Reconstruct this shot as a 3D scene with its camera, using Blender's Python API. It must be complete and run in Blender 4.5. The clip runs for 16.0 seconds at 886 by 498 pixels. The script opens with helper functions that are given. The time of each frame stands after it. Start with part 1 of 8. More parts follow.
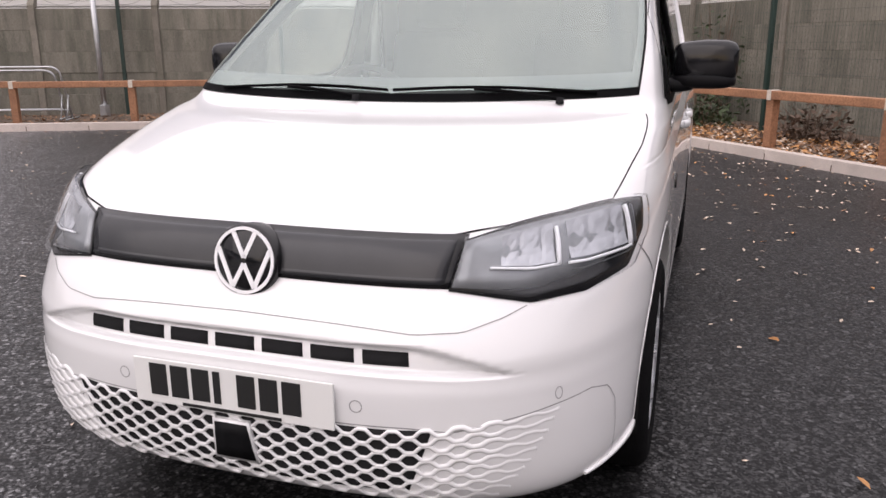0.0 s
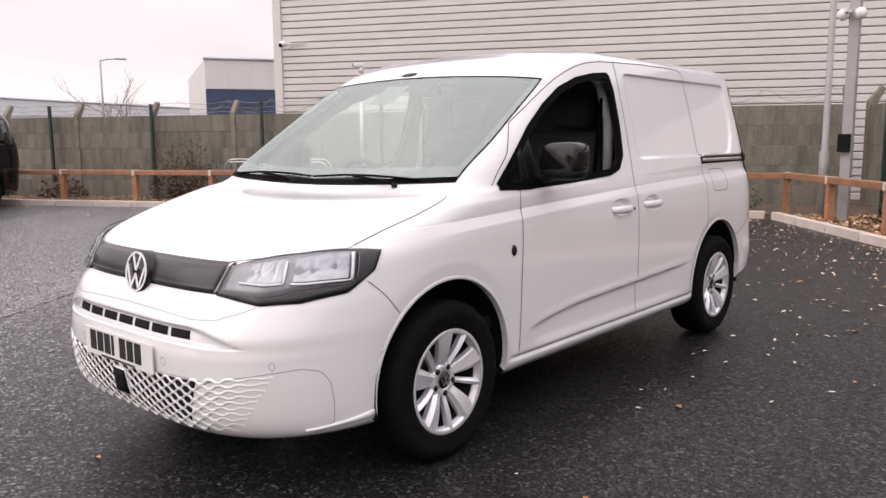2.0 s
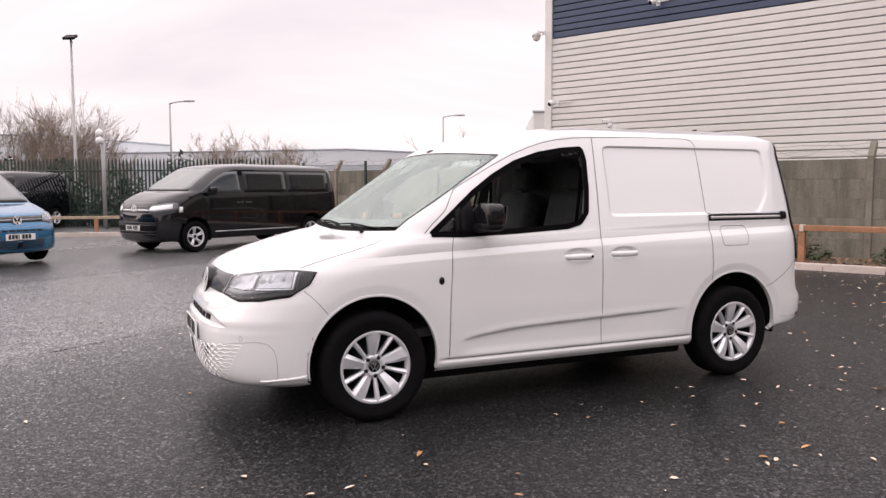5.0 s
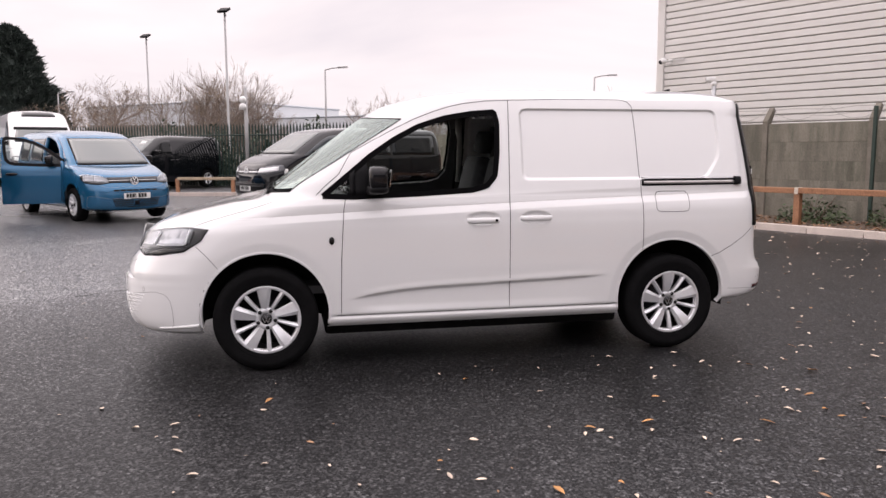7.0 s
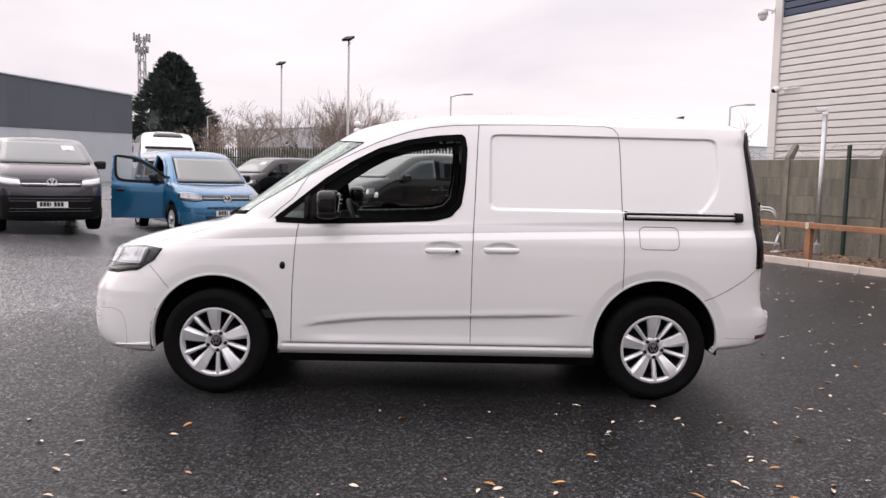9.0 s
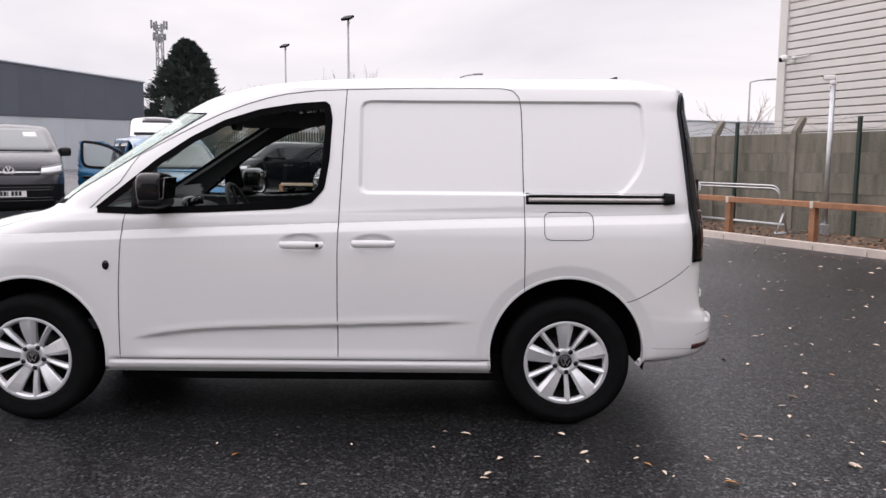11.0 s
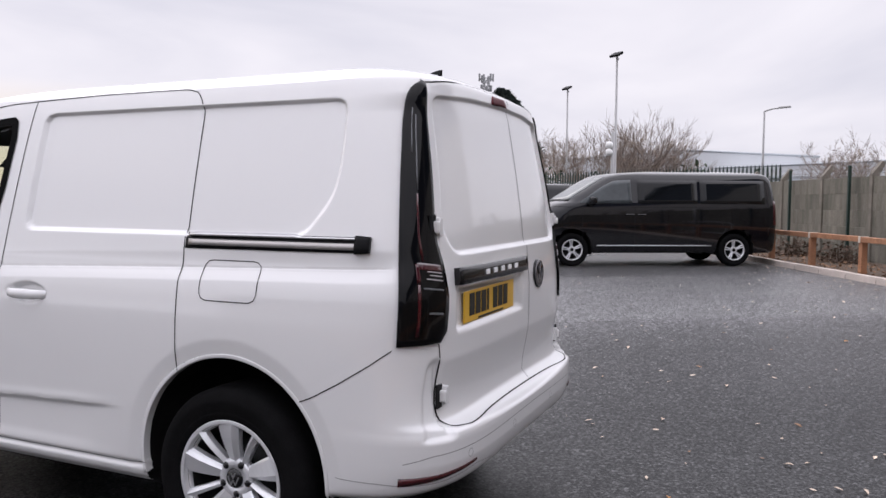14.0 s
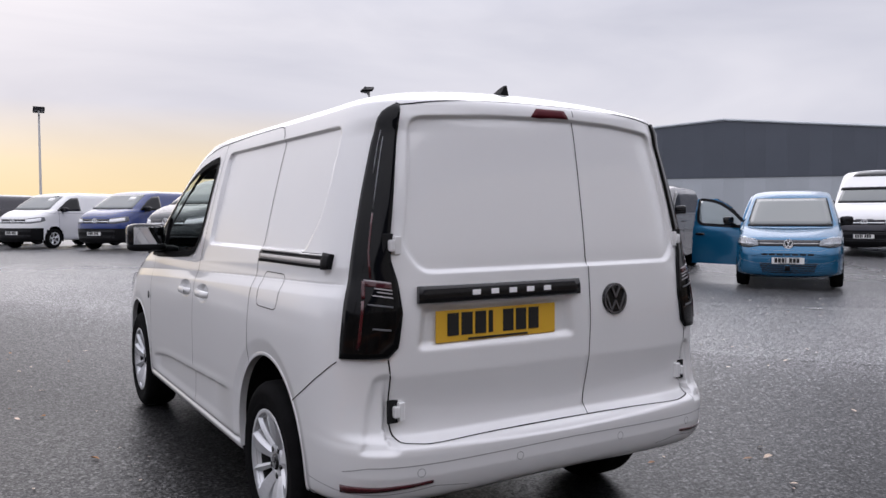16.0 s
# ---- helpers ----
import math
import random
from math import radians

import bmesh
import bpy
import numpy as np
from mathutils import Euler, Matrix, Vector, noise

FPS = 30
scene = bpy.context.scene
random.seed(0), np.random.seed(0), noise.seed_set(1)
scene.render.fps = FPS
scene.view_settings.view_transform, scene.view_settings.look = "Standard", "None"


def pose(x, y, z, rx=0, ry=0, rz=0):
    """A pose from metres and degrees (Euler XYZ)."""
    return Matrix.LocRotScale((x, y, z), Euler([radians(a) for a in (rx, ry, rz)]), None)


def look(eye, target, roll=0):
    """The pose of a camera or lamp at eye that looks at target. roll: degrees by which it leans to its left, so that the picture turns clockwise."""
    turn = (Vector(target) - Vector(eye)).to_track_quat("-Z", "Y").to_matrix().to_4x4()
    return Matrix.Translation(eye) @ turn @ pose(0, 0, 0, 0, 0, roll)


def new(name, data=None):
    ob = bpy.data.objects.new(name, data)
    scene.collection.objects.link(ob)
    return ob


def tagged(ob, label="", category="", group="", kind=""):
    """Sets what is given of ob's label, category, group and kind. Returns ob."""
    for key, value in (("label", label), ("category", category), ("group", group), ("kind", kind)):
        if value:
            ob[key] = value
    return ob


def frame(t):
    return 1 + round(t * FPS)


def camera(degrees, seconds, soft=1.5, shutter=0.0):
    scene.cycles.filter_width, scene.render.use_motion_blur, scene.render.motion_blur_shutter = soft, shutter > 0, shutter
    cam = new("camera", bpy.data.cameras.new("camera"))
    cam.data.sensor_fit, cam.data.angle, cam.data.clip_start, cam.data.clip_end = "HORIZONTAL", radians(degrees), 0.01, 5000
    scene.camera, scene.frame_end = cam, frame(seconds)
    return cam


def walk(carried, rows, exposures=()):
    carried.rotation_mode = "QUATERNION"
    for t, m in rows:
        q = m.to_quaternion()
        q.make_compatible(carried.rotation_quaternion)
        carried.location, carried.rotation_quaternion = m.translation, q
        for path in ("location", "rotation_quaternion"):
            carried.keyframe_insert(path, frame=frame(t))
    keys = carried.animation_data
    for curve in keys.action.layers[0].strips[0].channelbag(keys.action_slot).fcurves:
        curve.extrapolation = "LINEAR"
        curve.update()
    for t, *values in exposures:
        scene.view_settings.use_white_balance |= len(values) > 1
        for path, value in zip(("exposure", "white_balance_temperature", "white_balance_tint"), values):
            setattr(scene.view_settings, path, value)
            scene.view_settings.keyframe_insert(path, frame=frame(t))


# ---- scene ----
cam = camera(59.3, 16.0)
PATH = [
    (0, (0.979, -3.693, 1.275), (0.363, -1.861, 0.763), -0.3),
    (0.5, (1.422, -3.646, 1.257), (0.582, -1.886, 0.814), -0.1),
    (1, (1.884, -3.64, 1.281), (0.87, -1.961, 0.894), 0.6),
    (1.5, (2.368, -3.715, 1.303), (1.214, -2.114, 0.984), 0.6),
    (2, (2.848, -3.677, 1.291), (1.55, -2.18, 1.014), -0.4),
    (2.5, (3.312, -3.662, 1.307), (1.89, -2.275, 1.074), -1.2),
    (3, (3.738, -3.631, 1.326), (2.223, -2.344, 1.111), -1.1),
    (3.5, (4.089, -3.451, 1.319), (2.481, -2.277, 1.128), -1.4),
    (4, (4.454, -3.288, 1.357), (2.768, -2.224, 1.191), -1.1),
    (4.2, (4.629, -3.226, 1.366), (2.924, -2.193, 1.202), -0.7),
    (6.3, (5.568, -1.814, 1.377), (3.625, -1.375, 1.195), 0.1),
    (6.5, (5.649, -1.632, 1.382), (3.704, -1.208, 1.187), 0.3),
    (7, (5.777, -1.243, 1.373), (3.833, -0.846, 1.123), -0.2),
    (7.5, (5.761, -0.87, 1.375), (3.782, -0.729, 1.124), -0.2),
    (8, (5.769, -0.545, 1.387), (3.782, -0.531, 1.159), 0.1),
    (8.5, (5.751, -0.279, 1.397), (3.762, -0.231, 1.195), 1.1),
    (8.7, (5.715, -0.207, 1.386), (3.724, -0.149, 1.202), 1.4),
    (10.8, (4.903, 0.631, 1.363), (2.915, 0.621, 1.143), 0.2),
    (11, (4.757, 0.751, 1.355), (2.771, 0.743, 1.126), 0.4),
    (11.5, (4.487, 1.139, 1.302), (2.503, 1.049, 1.061), 0.4),
    (12, (4.211, 1.557, 1.296), (2.238, 1.324, 1.066), 1.3),
    (12.5, (3.883, 1.969, 1.319), (1.928, 1.598, 1.118), 1.4),
    (13, (3.61, 2.393, 1.318), (1.696, 1.84, 1.143), 0.4),
    (13.5, (3.298, 2.763, 1.281), (1.412, 2.115, 1.137), 0.6),
    (14, (3.003, 3.118, 1.307), (1.179, 2.307, 1.183), 0.4),
    (14.5, (2.736, 3.478, 1.317), (1.056, 2.404, 1.172), 0.3),
    (15, (2.426, 3.782, 1.294), (0.935, 2.458, 1.139), 0.3),
    (15.5, (2.169, 4.091, 1.27), (0.884, 2.562, 1.157), -0.4),
    (16, (1.889, 4.38, 1.315), (0.85, 2.673, 1.233), -0.2),
]
walk(cam, [(t, look(eye, target, roll)) for t, eye, target, roll in PATH],
     exposures=[(0.0, 0.69, 6750, 20), (1.5, 0.70, 6850, 20), (2.5, 0.86, 6950, 21), (3.5, 0.86, 7000, 21), (7.0, 0.82, 6900, 21), (8.5, 0.82, 6850, 20), (11.0, 0.76, 6600, 17), (12.5, 0.73, 6650, 17), (14.0, 0.64, 6320, 17), (15.0, 0.56, 6200, 16), (16.0, 0.42, 6200, 16)])

# ---------------------------------------------------------------- world and light
world = bpy.data.worlds.new("overcast_sky")
scene.world = world
world.use_nodes = True
wt = world.node_tree
wt.nodes.clear()


def wnode(kind, **inputs):
    n = wt.nodes.new(kind)
    for k, v in inputs.items():
        n.inputs[k.replace("_", " ")].default_value = v
    return n


w_out = wnode("ShaderNodeOutputWorld")
w_bg = wnode("ShaderNodeBackground", Strength=1.0)
w_sky = wnode("ShaderNodeTexSky")
w_sky.sky_type = "NISHITA"
w_sky.sun_disc = False
w_sky.sun_elevation = radians(24)
w_sky.sun_rotation = radians(176)
w_sky.dust_density = 3.0
w_skygain = wnode("ShaderNodeMix")
w_skygain.data_type, w_skygain.blend_type = "RGBA", "MULTIPLY"
w_skygain.inputs["Factor"].default_value = 1.0
w_skygain.inputs["B"].default_value = (0.055, 0.055, 0.055, 1)
w_tc = wnode("ShaderNodeTexCoord")
w_sep = wnode("ShaderNodeSeparateXYZ")
w_map = wnode("ShaderNodeMapping")
w_map.inputs["Scale"].default_value = (1.0, 1.0, 3.6)
w_noise = wnode("ShaderNodeTexNoise", Scale=1.7, Detail=5.0, Roughness=0.52, Distortion=0.5)
w_cloud = wnode("ShaderNodeValToRGB")
w_cloud.color_ramp.elements[0].position = 0.30
w_cloud.color_ramp.elements[0].color = (0.62, 0.63, 0.68, 1)
w_cloud.color_ramp.elements[1].position = 0.66
w_cloud.color_ramp.elements[1].color = (0.86, 0.85, 0.86, 1)
# a low yellow break in the cloud above the southern horizon
w_band = wnode("ShaderNodeValToRGB")
w_band.color_ramp.elements.new(0.5)
for e, (p, c) in zip(list(w_band.color_ramp.elements), [(0.0, 1.0), (0.065, 0.75), (0.135, 0.0)]):
    e.position, e.color = p, (c, c, c, 1)
w_dir = wnode("ShaderNodeVectorMath")
w_dir.operation = "DOT_PRODUCT"
w_dir.inputs[1].default_value = (-0.22, -0.975, 0.0)
w_dirr = wnode("ShaderNodeMapRange")
w_dirr.inputs["From Min"].default_value, w_dirr.inputs["From Max"].default_value = 0.80, 0.965
w_mul = wnode("ShaderNodeMath")
w_mul.operation = "MULTIPLY"
w_glow = wnode("ShaderNodeMix")
w_glow.data_type = "RGBA"
w_glow.inputs["B"].default_value = (1.02, 0.80, 0.42, 1)
w_mix = wnode("ShaderNodeMix")
w_mix.data_type = "RGBA"
w_mix.inputs["Factor"].default_value = 0.93
L = wt.links.new
L(w_tc.outputs["Generated"], w_map.inputs["Vector"])
L(w_map.outputs["Vector"], w_noise.inputs["Vector"])
L(w_noise.outputs["Fac"], w_cloud.inputs["Fac"])
L(w_tc.outputs["Generated"], w_sep.inputs["Vector"])
L(w_sep.outputs["Z"], w_band.inputs["Fac"])
L(w_tc.outputs["Generated"], w_dir.inputs[0])
L(w_dir.outputs["Value"], w_dirr.inputs["Value"])
L(w_band.outputs["Color"], w_mul.inputs[0])
L(w_dirr.outputs["Result"], w_mul.inputs[1])
L(w_mul.outputs["Value"], w_glow.inputs["Factor"])
L(w_cloud.outputs["Color"], w_glow.inputs["A"])
L(w_sky.outputs["Color"], w_skygain.inputs["A"])
L(w_skygain.outputs["Result"], w_mix.inputs["A"])
L(w_glow.outputs["Result"], w_mix.inputs["B"])
# an overcast dome is brightest overhead
w_zen = wnode("ShaderNodeMapRange")
for key, v in zip(("From Min", "From Max", "To Min", "To Max"), (0.24, 0.82, 0.70, 1.56)):
    w_zen.inputs[key].default_value = v
L(w_sep.outputs["Z"], w_zen.inputs["Value"])
w_west = wnode("ShaderNodeVectorMath")      # nearly even all round
w_west.operation = "DOT_PRODUCT"
w_west.inputs[1].default_value = (-0.8, -0.6, 0.0)
w_wr = wnode("ShaderNodeMapRange")
for key, v in zip(("From Min", "From Max", "To Min", "To Max"), (-1.0, 1.0, 1.08, 1.05)):
    w_wr.inputs[key].default_value = v
w_gain = wnode("ShaderNodeMath")
w_gain.operation = "MULTIPLY"
L(w_tc.outputs["Generated"], w_west.inputs[0])
L(w_west.outputs["Value"], w_wr.inputs["Value"])
L(w_zen.outputs["Result"], w_gain.inputs[0])
L(w_wr.outputs["Result"], w_gain.inputs[1])
L(w_gain.outputs["Value"], w_bg.inputs["Strength"])
L(w_mix.outputs["Result"], w_bg.inputs["Color"])
L(w_bg.outputs["Background"], w_out.inputs["Surface"])

sun = new("sun", bpy.data.lights.new("sun", "SUN"))
sun.data.energy, sun.data.angle, sun.data.color = 0.5, radians(60), (1.0, 0.97, 0.93)
sun.matrix_world = look((-11, -22, 11), (0, 0, 0))

# ---------------------------------------------------------------- materials
def material(name, colour, rough=0.5, metal=0.0, vary=0.08, scale=4.0, grain=0.0, grain_scale=300.0, bump=0.0, bump_scale=80.0,
             coat=0.0, stain=None, stain_scale=1.2, stain_amount=0.4, random_tone=0.0, rough_vary=0.0, spec=0.5, stretch=(1, 1, 1)):
    m = bpy.data.materials.new(name)
    m.use_nodes = True
    t = m.node_tree
    b = t.nodes["Principled BSDF"]
    b.inputs["Roughness"].default_value, b.inputs["Metallic"].default_value = rough, metal
    b.inputs["Coat Weight"].default_value, b.inputs["Coat Roughness"].default_value = coat, 0.04
    b.inputs["Specular IOR Level"].default_value = spec
    tc = t.nodes.new("ShaderNodeTexCoord")
    mp = t.nodes.new("ShaderNodeMapping")
    mp.inputs["Scale"].default_value = stretch
    t.links.new(tc.outputs["Object"], mp.inputs["Vector"])
    if random_tone:
        pick, far = t.nodes.new("ShaderNodeObjectInfo"), t.nodes.new("ShaderNodeVectorMath")
        far.operation = "SCALE"
        far.inputs[0].default_value = (37.0, 11.0, 23.0)
        t.links.new(pick.outputs["Random"], far.inputs["Scale"])
        t.links.new(far.outputs["Vector"], mp.inputs["Location"])
    vec = mp.outputs["Vector"]

    def tex(s, detail=4.0, rgh=0.6):
        n = t.nodes.new("ShaderNodeTexNoise")
        n.inputs["Scale"].default_value, n.inputs["Detail"].default_value, n.inputs["Roughness"].default_value = s, detail, rgh
        t.links.new(vec, n.inputs["Vector"])
        return n.outputs["Fac"]

    def ramp(src, lo, hi, a, c):
        r = t.nodes.new("ShaderNodeMapRange")
        for key, v in zip(("From Min", "From Max", "To Min", "To Max"), (lo, hi, a, c)):
            r.inputs[key].default_value = v
        t.links.new(src, r.inputs["Value"])
        return r.outputs["Result"]

    def mix(fac, a, c, kind="MIX"):
        n = t.nodes.new("ShaderNodeMix")
        n.data_type, n.blend_type = "RGBA", kind
        for key, v in (("Factor", fac), ("A", a), ("B", c)):
            if hasattr(v, "is_output"):
                t.links.new(v, n.inputs[key])
            elif key == "Factor":
                n.inputs[key].default_value = v
            else:
                n.inputs[key].default_value = (*v[:3], 1)
        return n.outputs["Result"]

    col = colour
    if vary:
        dark = [c * (1 - vary) for c in colour]
        light = [min(1, c * (1 + vary)) for c in colour]
        col = mix(ramp(tex(scale), 0.3, 0.7, 0, 1), dark, light)
    if stain:
        col = mix(ramp(tex(stain_scale, 6, 0.65), 0.47, 0.68, 0, stain_amount), col, stain)
    if grain:
        g = ramp(tex(grain_scale, 2, 0.5), 0.35, 0.65, 1 - grain, 1 + grain)
        n = t.nodes.new("ShaderNodeVectorMath")
        n.operation = "SCALE"
        if hasattr(col, "is_output"):
            t.links.new(col, n.inputs[0])
        else:
            n.inputs[0].default_value = col[:3]
        t.links.new(g, n.inputs["Scale"])
        col = n.outputs["Vector"]
    if random_tone:
        oi = t.nodes.new("ShaderNodeObjectInfo")
        g = ramp(oi.outputs["Random"], 0, 1, 1 - random_tone, 1 + random_tone)
        n = t.nodes.new("ShaderNodeVectorMath")
        n.operation = "SCALE"
        if hasattr(col, "is_output"):
            t.links.new(col, n.inputs[0])
        else:
            n.inputs[0].default_value = col[:3]
        t.links.new(g, n.inputs["Scale"])
        col = n.outputs["Vector"]
    if hasattr(col, "is_output"):
        t.links.new(col, b.inputs["Base Color"])
    else:
        b.inputs["Base Color"].default_value = (*col[:3], 1)
    if rough_vary:
        t.links.new(ramp(tex(scale * 0.7, 5), 0.3, 0.7, max(0.02, rough - rough_vary), min(1, rough + rough_vary)), b.inputs["Roughness"])
    if bump:
        bp = t.nodes.new("ShaderNodeBump")
        bp.inputs["Strength"].default_value, bp.inputs["Distance"].default_value = bump, 0.01
        t.links.new(tex(bump_scale, 3), bp.inputs["Height"])
        t.links.new(bp.outputs["Normal"], b.inputs["Normal"])
    return m


def glass_material(name, tint=(0.9, 0.95, 0.93), ior=1.5, gloss=(1, 1, 1), veil=0.0):
    """Thin pane: mostly see-through, with a clear reflection that grows at grazing angles; last, a share of pale veil
    painted in for sky glare.
    """
    m = bpy.data.materials.new(name)
    m.use_nodes = True
    t = m.node_tree
    t.nodes.clear()
    out, mixn = t.nodes.new("ShaderNodeOutputMaterial"), t.nodes.new("ShaderNodeMixShader")
    tr, gl, lw = t.nodes.new("ShaderNodeBsdfTransparent"), t.nodes.new("ShaderNodeBsdfGlossy"), t.nodes.new("ShaderNodeLayerWeight")
    tr.inputs["Color"].default_value = (*tint, 1)
    gl.inputs["Roughness"].default_value = 0.0
    gl.inputs["Color"].default_value = (*gloss, 1)
    lw.inputs["Blend"].default_value = 0.5
    pw, rg = t.nodes.new("ShaderNodeMath"), t.nodes.new("ShaderNodeMapRange")
    pw.operation = "POWER"
    pw.inputs[1].default_value = 5.0
    r0 = ((ior - 1) / (ior + 1)) ** 2
    rg.inputs["To Min"].default_value, rg.inputs["To Max"].default_value = r0, 1.0
    t.links.new(lw.outputs["Facing"], pw.inputs[0])
    t.links.new(pw.outputs["Value"], rg.inputs["Value"])
    t.links.new(rg.outputs["Result"], mixn.inputs["Fac"])
    t.links.new(tr.outputs["BSDF"], mixn.inputs[1])
    t.links.new(gl.outputs["BSDF"], mixn.inputs[2])
    last = mixn.outputs["Shader"]
    # pale diffuse veil stands for the bright sky mirrored in the pane
    if veil:
        df, m2 = t.nodes.new("ShaderNodeBsdfDiffuse"), t.nodes.new("ShaderNodeMixShader")
        df.inputs["Color"].default_value = (0.70, 0.74, 0.72, 1)
        m2.inputs["Fac"].default_value = veil
        t.links.new(last, m2.inputs[1])
        t.links.new(df.outputs["BSDF"], m2.inputs[2])
        last = m2.outputs["Shader"]
    t.links.new(last, out.inputs["Surface"])
    return m


def lit_material(name, colour, strength):
    m = bpy.data.materials.new(name)
    m.use_nodes = True
    b = m.node_tree.nodes["Principled BSDF"]
    b.inputs["Base Color"].default_value = (*colour, 1)
    b.inputs["Emission Color"].default_value = (*colour, 1)
    b.inputs["Emission Strength"].default_value = strength
    return m


def asphalt_material():
    """Rolled asphalt laid in strips: pale aggregate, each strip a little different in tone and closeness of its grain;
    the tone also carries painted shade near the van and sky sheen farther out.
    """
    m = material("asphalt", (0.0100, 0.0100, 0.0105), rough=0.5, vary=0.30, scale=0.5, grain=0.5, grain_scale=60.0, spec=0.5)
    t = m.node_tree
    b = t.nodes["Principled BSDF"]
    tc = next(n for n in t.nodes if n.type == "TEX_COORD")

    def ranged(src, *v):
        r = t.nodes.new("ShaderNodeMapRange")
        for key, x in zip(("From Min", "From Max", "To Min", "To Max"), v):
            r.inputs[key].default_value = x
        t.links.new(src, r.inputs["Value"])
        return r.outputs["Result"]

    def maths(op, a, c):
        n = t.nodes.new("ShaderNodeMath")
        n.operation = op
        for k, v in enumerate((a, c)):
            if hasattr(v, "is_output"):
                t.links.new(v, n.inputs[k])
            else:
                n.inputs[k].default_value = v
        return n.outputs["Value"]

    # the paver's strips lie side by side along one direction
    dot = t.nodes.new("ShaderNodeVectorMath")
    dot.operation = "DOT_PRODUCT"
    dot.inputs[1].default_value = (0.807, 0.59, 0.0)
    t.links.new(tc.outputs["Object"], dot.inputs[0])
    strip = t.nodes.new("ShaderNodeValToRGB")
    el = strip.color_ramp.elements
    # past 0.54 the tone dips towards the van, painting in its soft shade
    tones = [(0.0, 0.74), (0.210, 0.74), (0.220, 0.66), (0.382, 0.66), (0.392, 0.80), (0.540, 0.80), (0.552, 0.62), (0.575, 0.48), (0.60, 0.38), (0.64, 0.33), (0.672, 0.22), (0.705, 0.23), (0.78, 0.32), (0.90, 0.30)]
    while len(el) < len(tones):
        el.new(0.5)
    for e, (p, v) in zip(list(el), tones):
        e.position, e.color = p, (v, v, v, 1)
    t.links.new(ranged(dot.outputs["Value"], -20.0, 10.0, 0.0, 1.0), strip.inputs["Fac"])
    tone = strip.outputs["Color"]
    vor = t.nodes.new("ShaderNodeTexVoronoi")
    vor.inputs["Scale"].default_value = 120.0
    t.links.new(tc.outputs["Object"], vor.inputs["Vector"])
    sp = t.nodes.new("ShaderNodeSeparateColor")
    t.links.new(vor.outputs["Color"], sp.inputs["Color"])
    # coarser chippings among the fine ones
    big = t.nodes.new("ShaderNodeTexVoronoi")
    big.inputs["Scale"].default_value = 68.0
    t.links.new(tc.outputs["Object"], big.inputs["Vector"])
    bsp = t.nodes.new("ShaderNodeSeparateColor")
    t.links.new(big.outputs["Color"], bsp.inputs["Color"])
    stones = maths("ADD", ranged(sp.outputs["Red"], 0.50, 1.0, 0.0, 0.8), ranged(bsp.outputs["Red"], 0.72, 1.0, 0.0, 0.8))
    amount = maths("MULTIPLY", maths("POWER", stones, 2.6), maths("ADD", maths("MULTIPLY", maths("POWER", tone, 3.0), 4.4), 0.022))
    mx = t.nodes.new("ShaderNodeMix")
    mx.data_type = "RGBA"
    mx.inputs["B"].default_value = (0.36, 0.36, 0.365, 1)
    old = b.inputs["Base Color"].links[0].from_socket
    t.links.new(old, mx.inputs["A"])
    t.links.new(amount, mx.inputs["Factor"])
    t.links.new(mx.outputs["Result"], b.inputs["Base Color"])
    # damp patches: smoother
    nz = t.nodes.new("ShaderNodeTexNoise")
    nz.inputs["Scale"].default_value, nz.inputs["Detail"].default_value, nz.inputs["Distortion"].default_value = 0.11, 6.0, 0.6
    t.links.new(tc.outputs["Object"], nz.inputs["Vector"])
    rough = ranged(nz.outputs["Fac"], 0.38, 0.62, 0.38, 0.50)
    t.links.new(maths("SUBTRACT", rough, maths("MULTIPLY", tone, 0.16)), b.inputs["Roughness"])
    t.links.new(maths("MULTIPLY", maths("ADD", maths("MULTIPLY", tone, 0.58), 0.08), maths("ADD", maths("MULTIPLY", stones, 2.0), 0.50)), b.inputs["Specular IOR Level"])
    # each stone's face leans its own way
    geo = t.nodes.new("ShaderNodeNewGeometry")
    lean, scl, add = (t.nodes.new("ShaderNodeVectorMath") for _ in range(3))
    lean.operation, scl.operation, add.operation = "SUBTRACT", "SCALE", "ADD"
    lean.inputs[1].default_value = (0.5, 0.5, 0.5)
    t.links.new(maths("ADD", maths("MULTIPLY", tone, 0.58), 0.10), scl.inputs["Scale"])
    both = t.nodes.new("ShaderNodeMix")
    both.data_type = "RGBA"
    both.inputs["Factor"].default_value = 0.5
    t.links.new(vor.outputs["Color"], both.inputs["A"])
    t.links.new(big.outputs["Color"], both.inputs["B"])
    t.links.new(both.outputs["Result"], lean.inputs[0])
    t.links.new(lean.outputs["Vector"], scl.inputs[0])
    t.links.new(geo.outputs["Normal"], add.inputs[0])
    t.links.new(scl.outputs["Vector"], add.inputs[1])
    nrm = t.nodes.new("ShaderNodeVectorMath")
    nrm.operation = "NORMALIZE"
    t.links.new(add.outputs["Vector"], nrm.inputs[0])
    t.links.new(nrm.outputs["Vector"], b.inputs["Normal"])
    return m


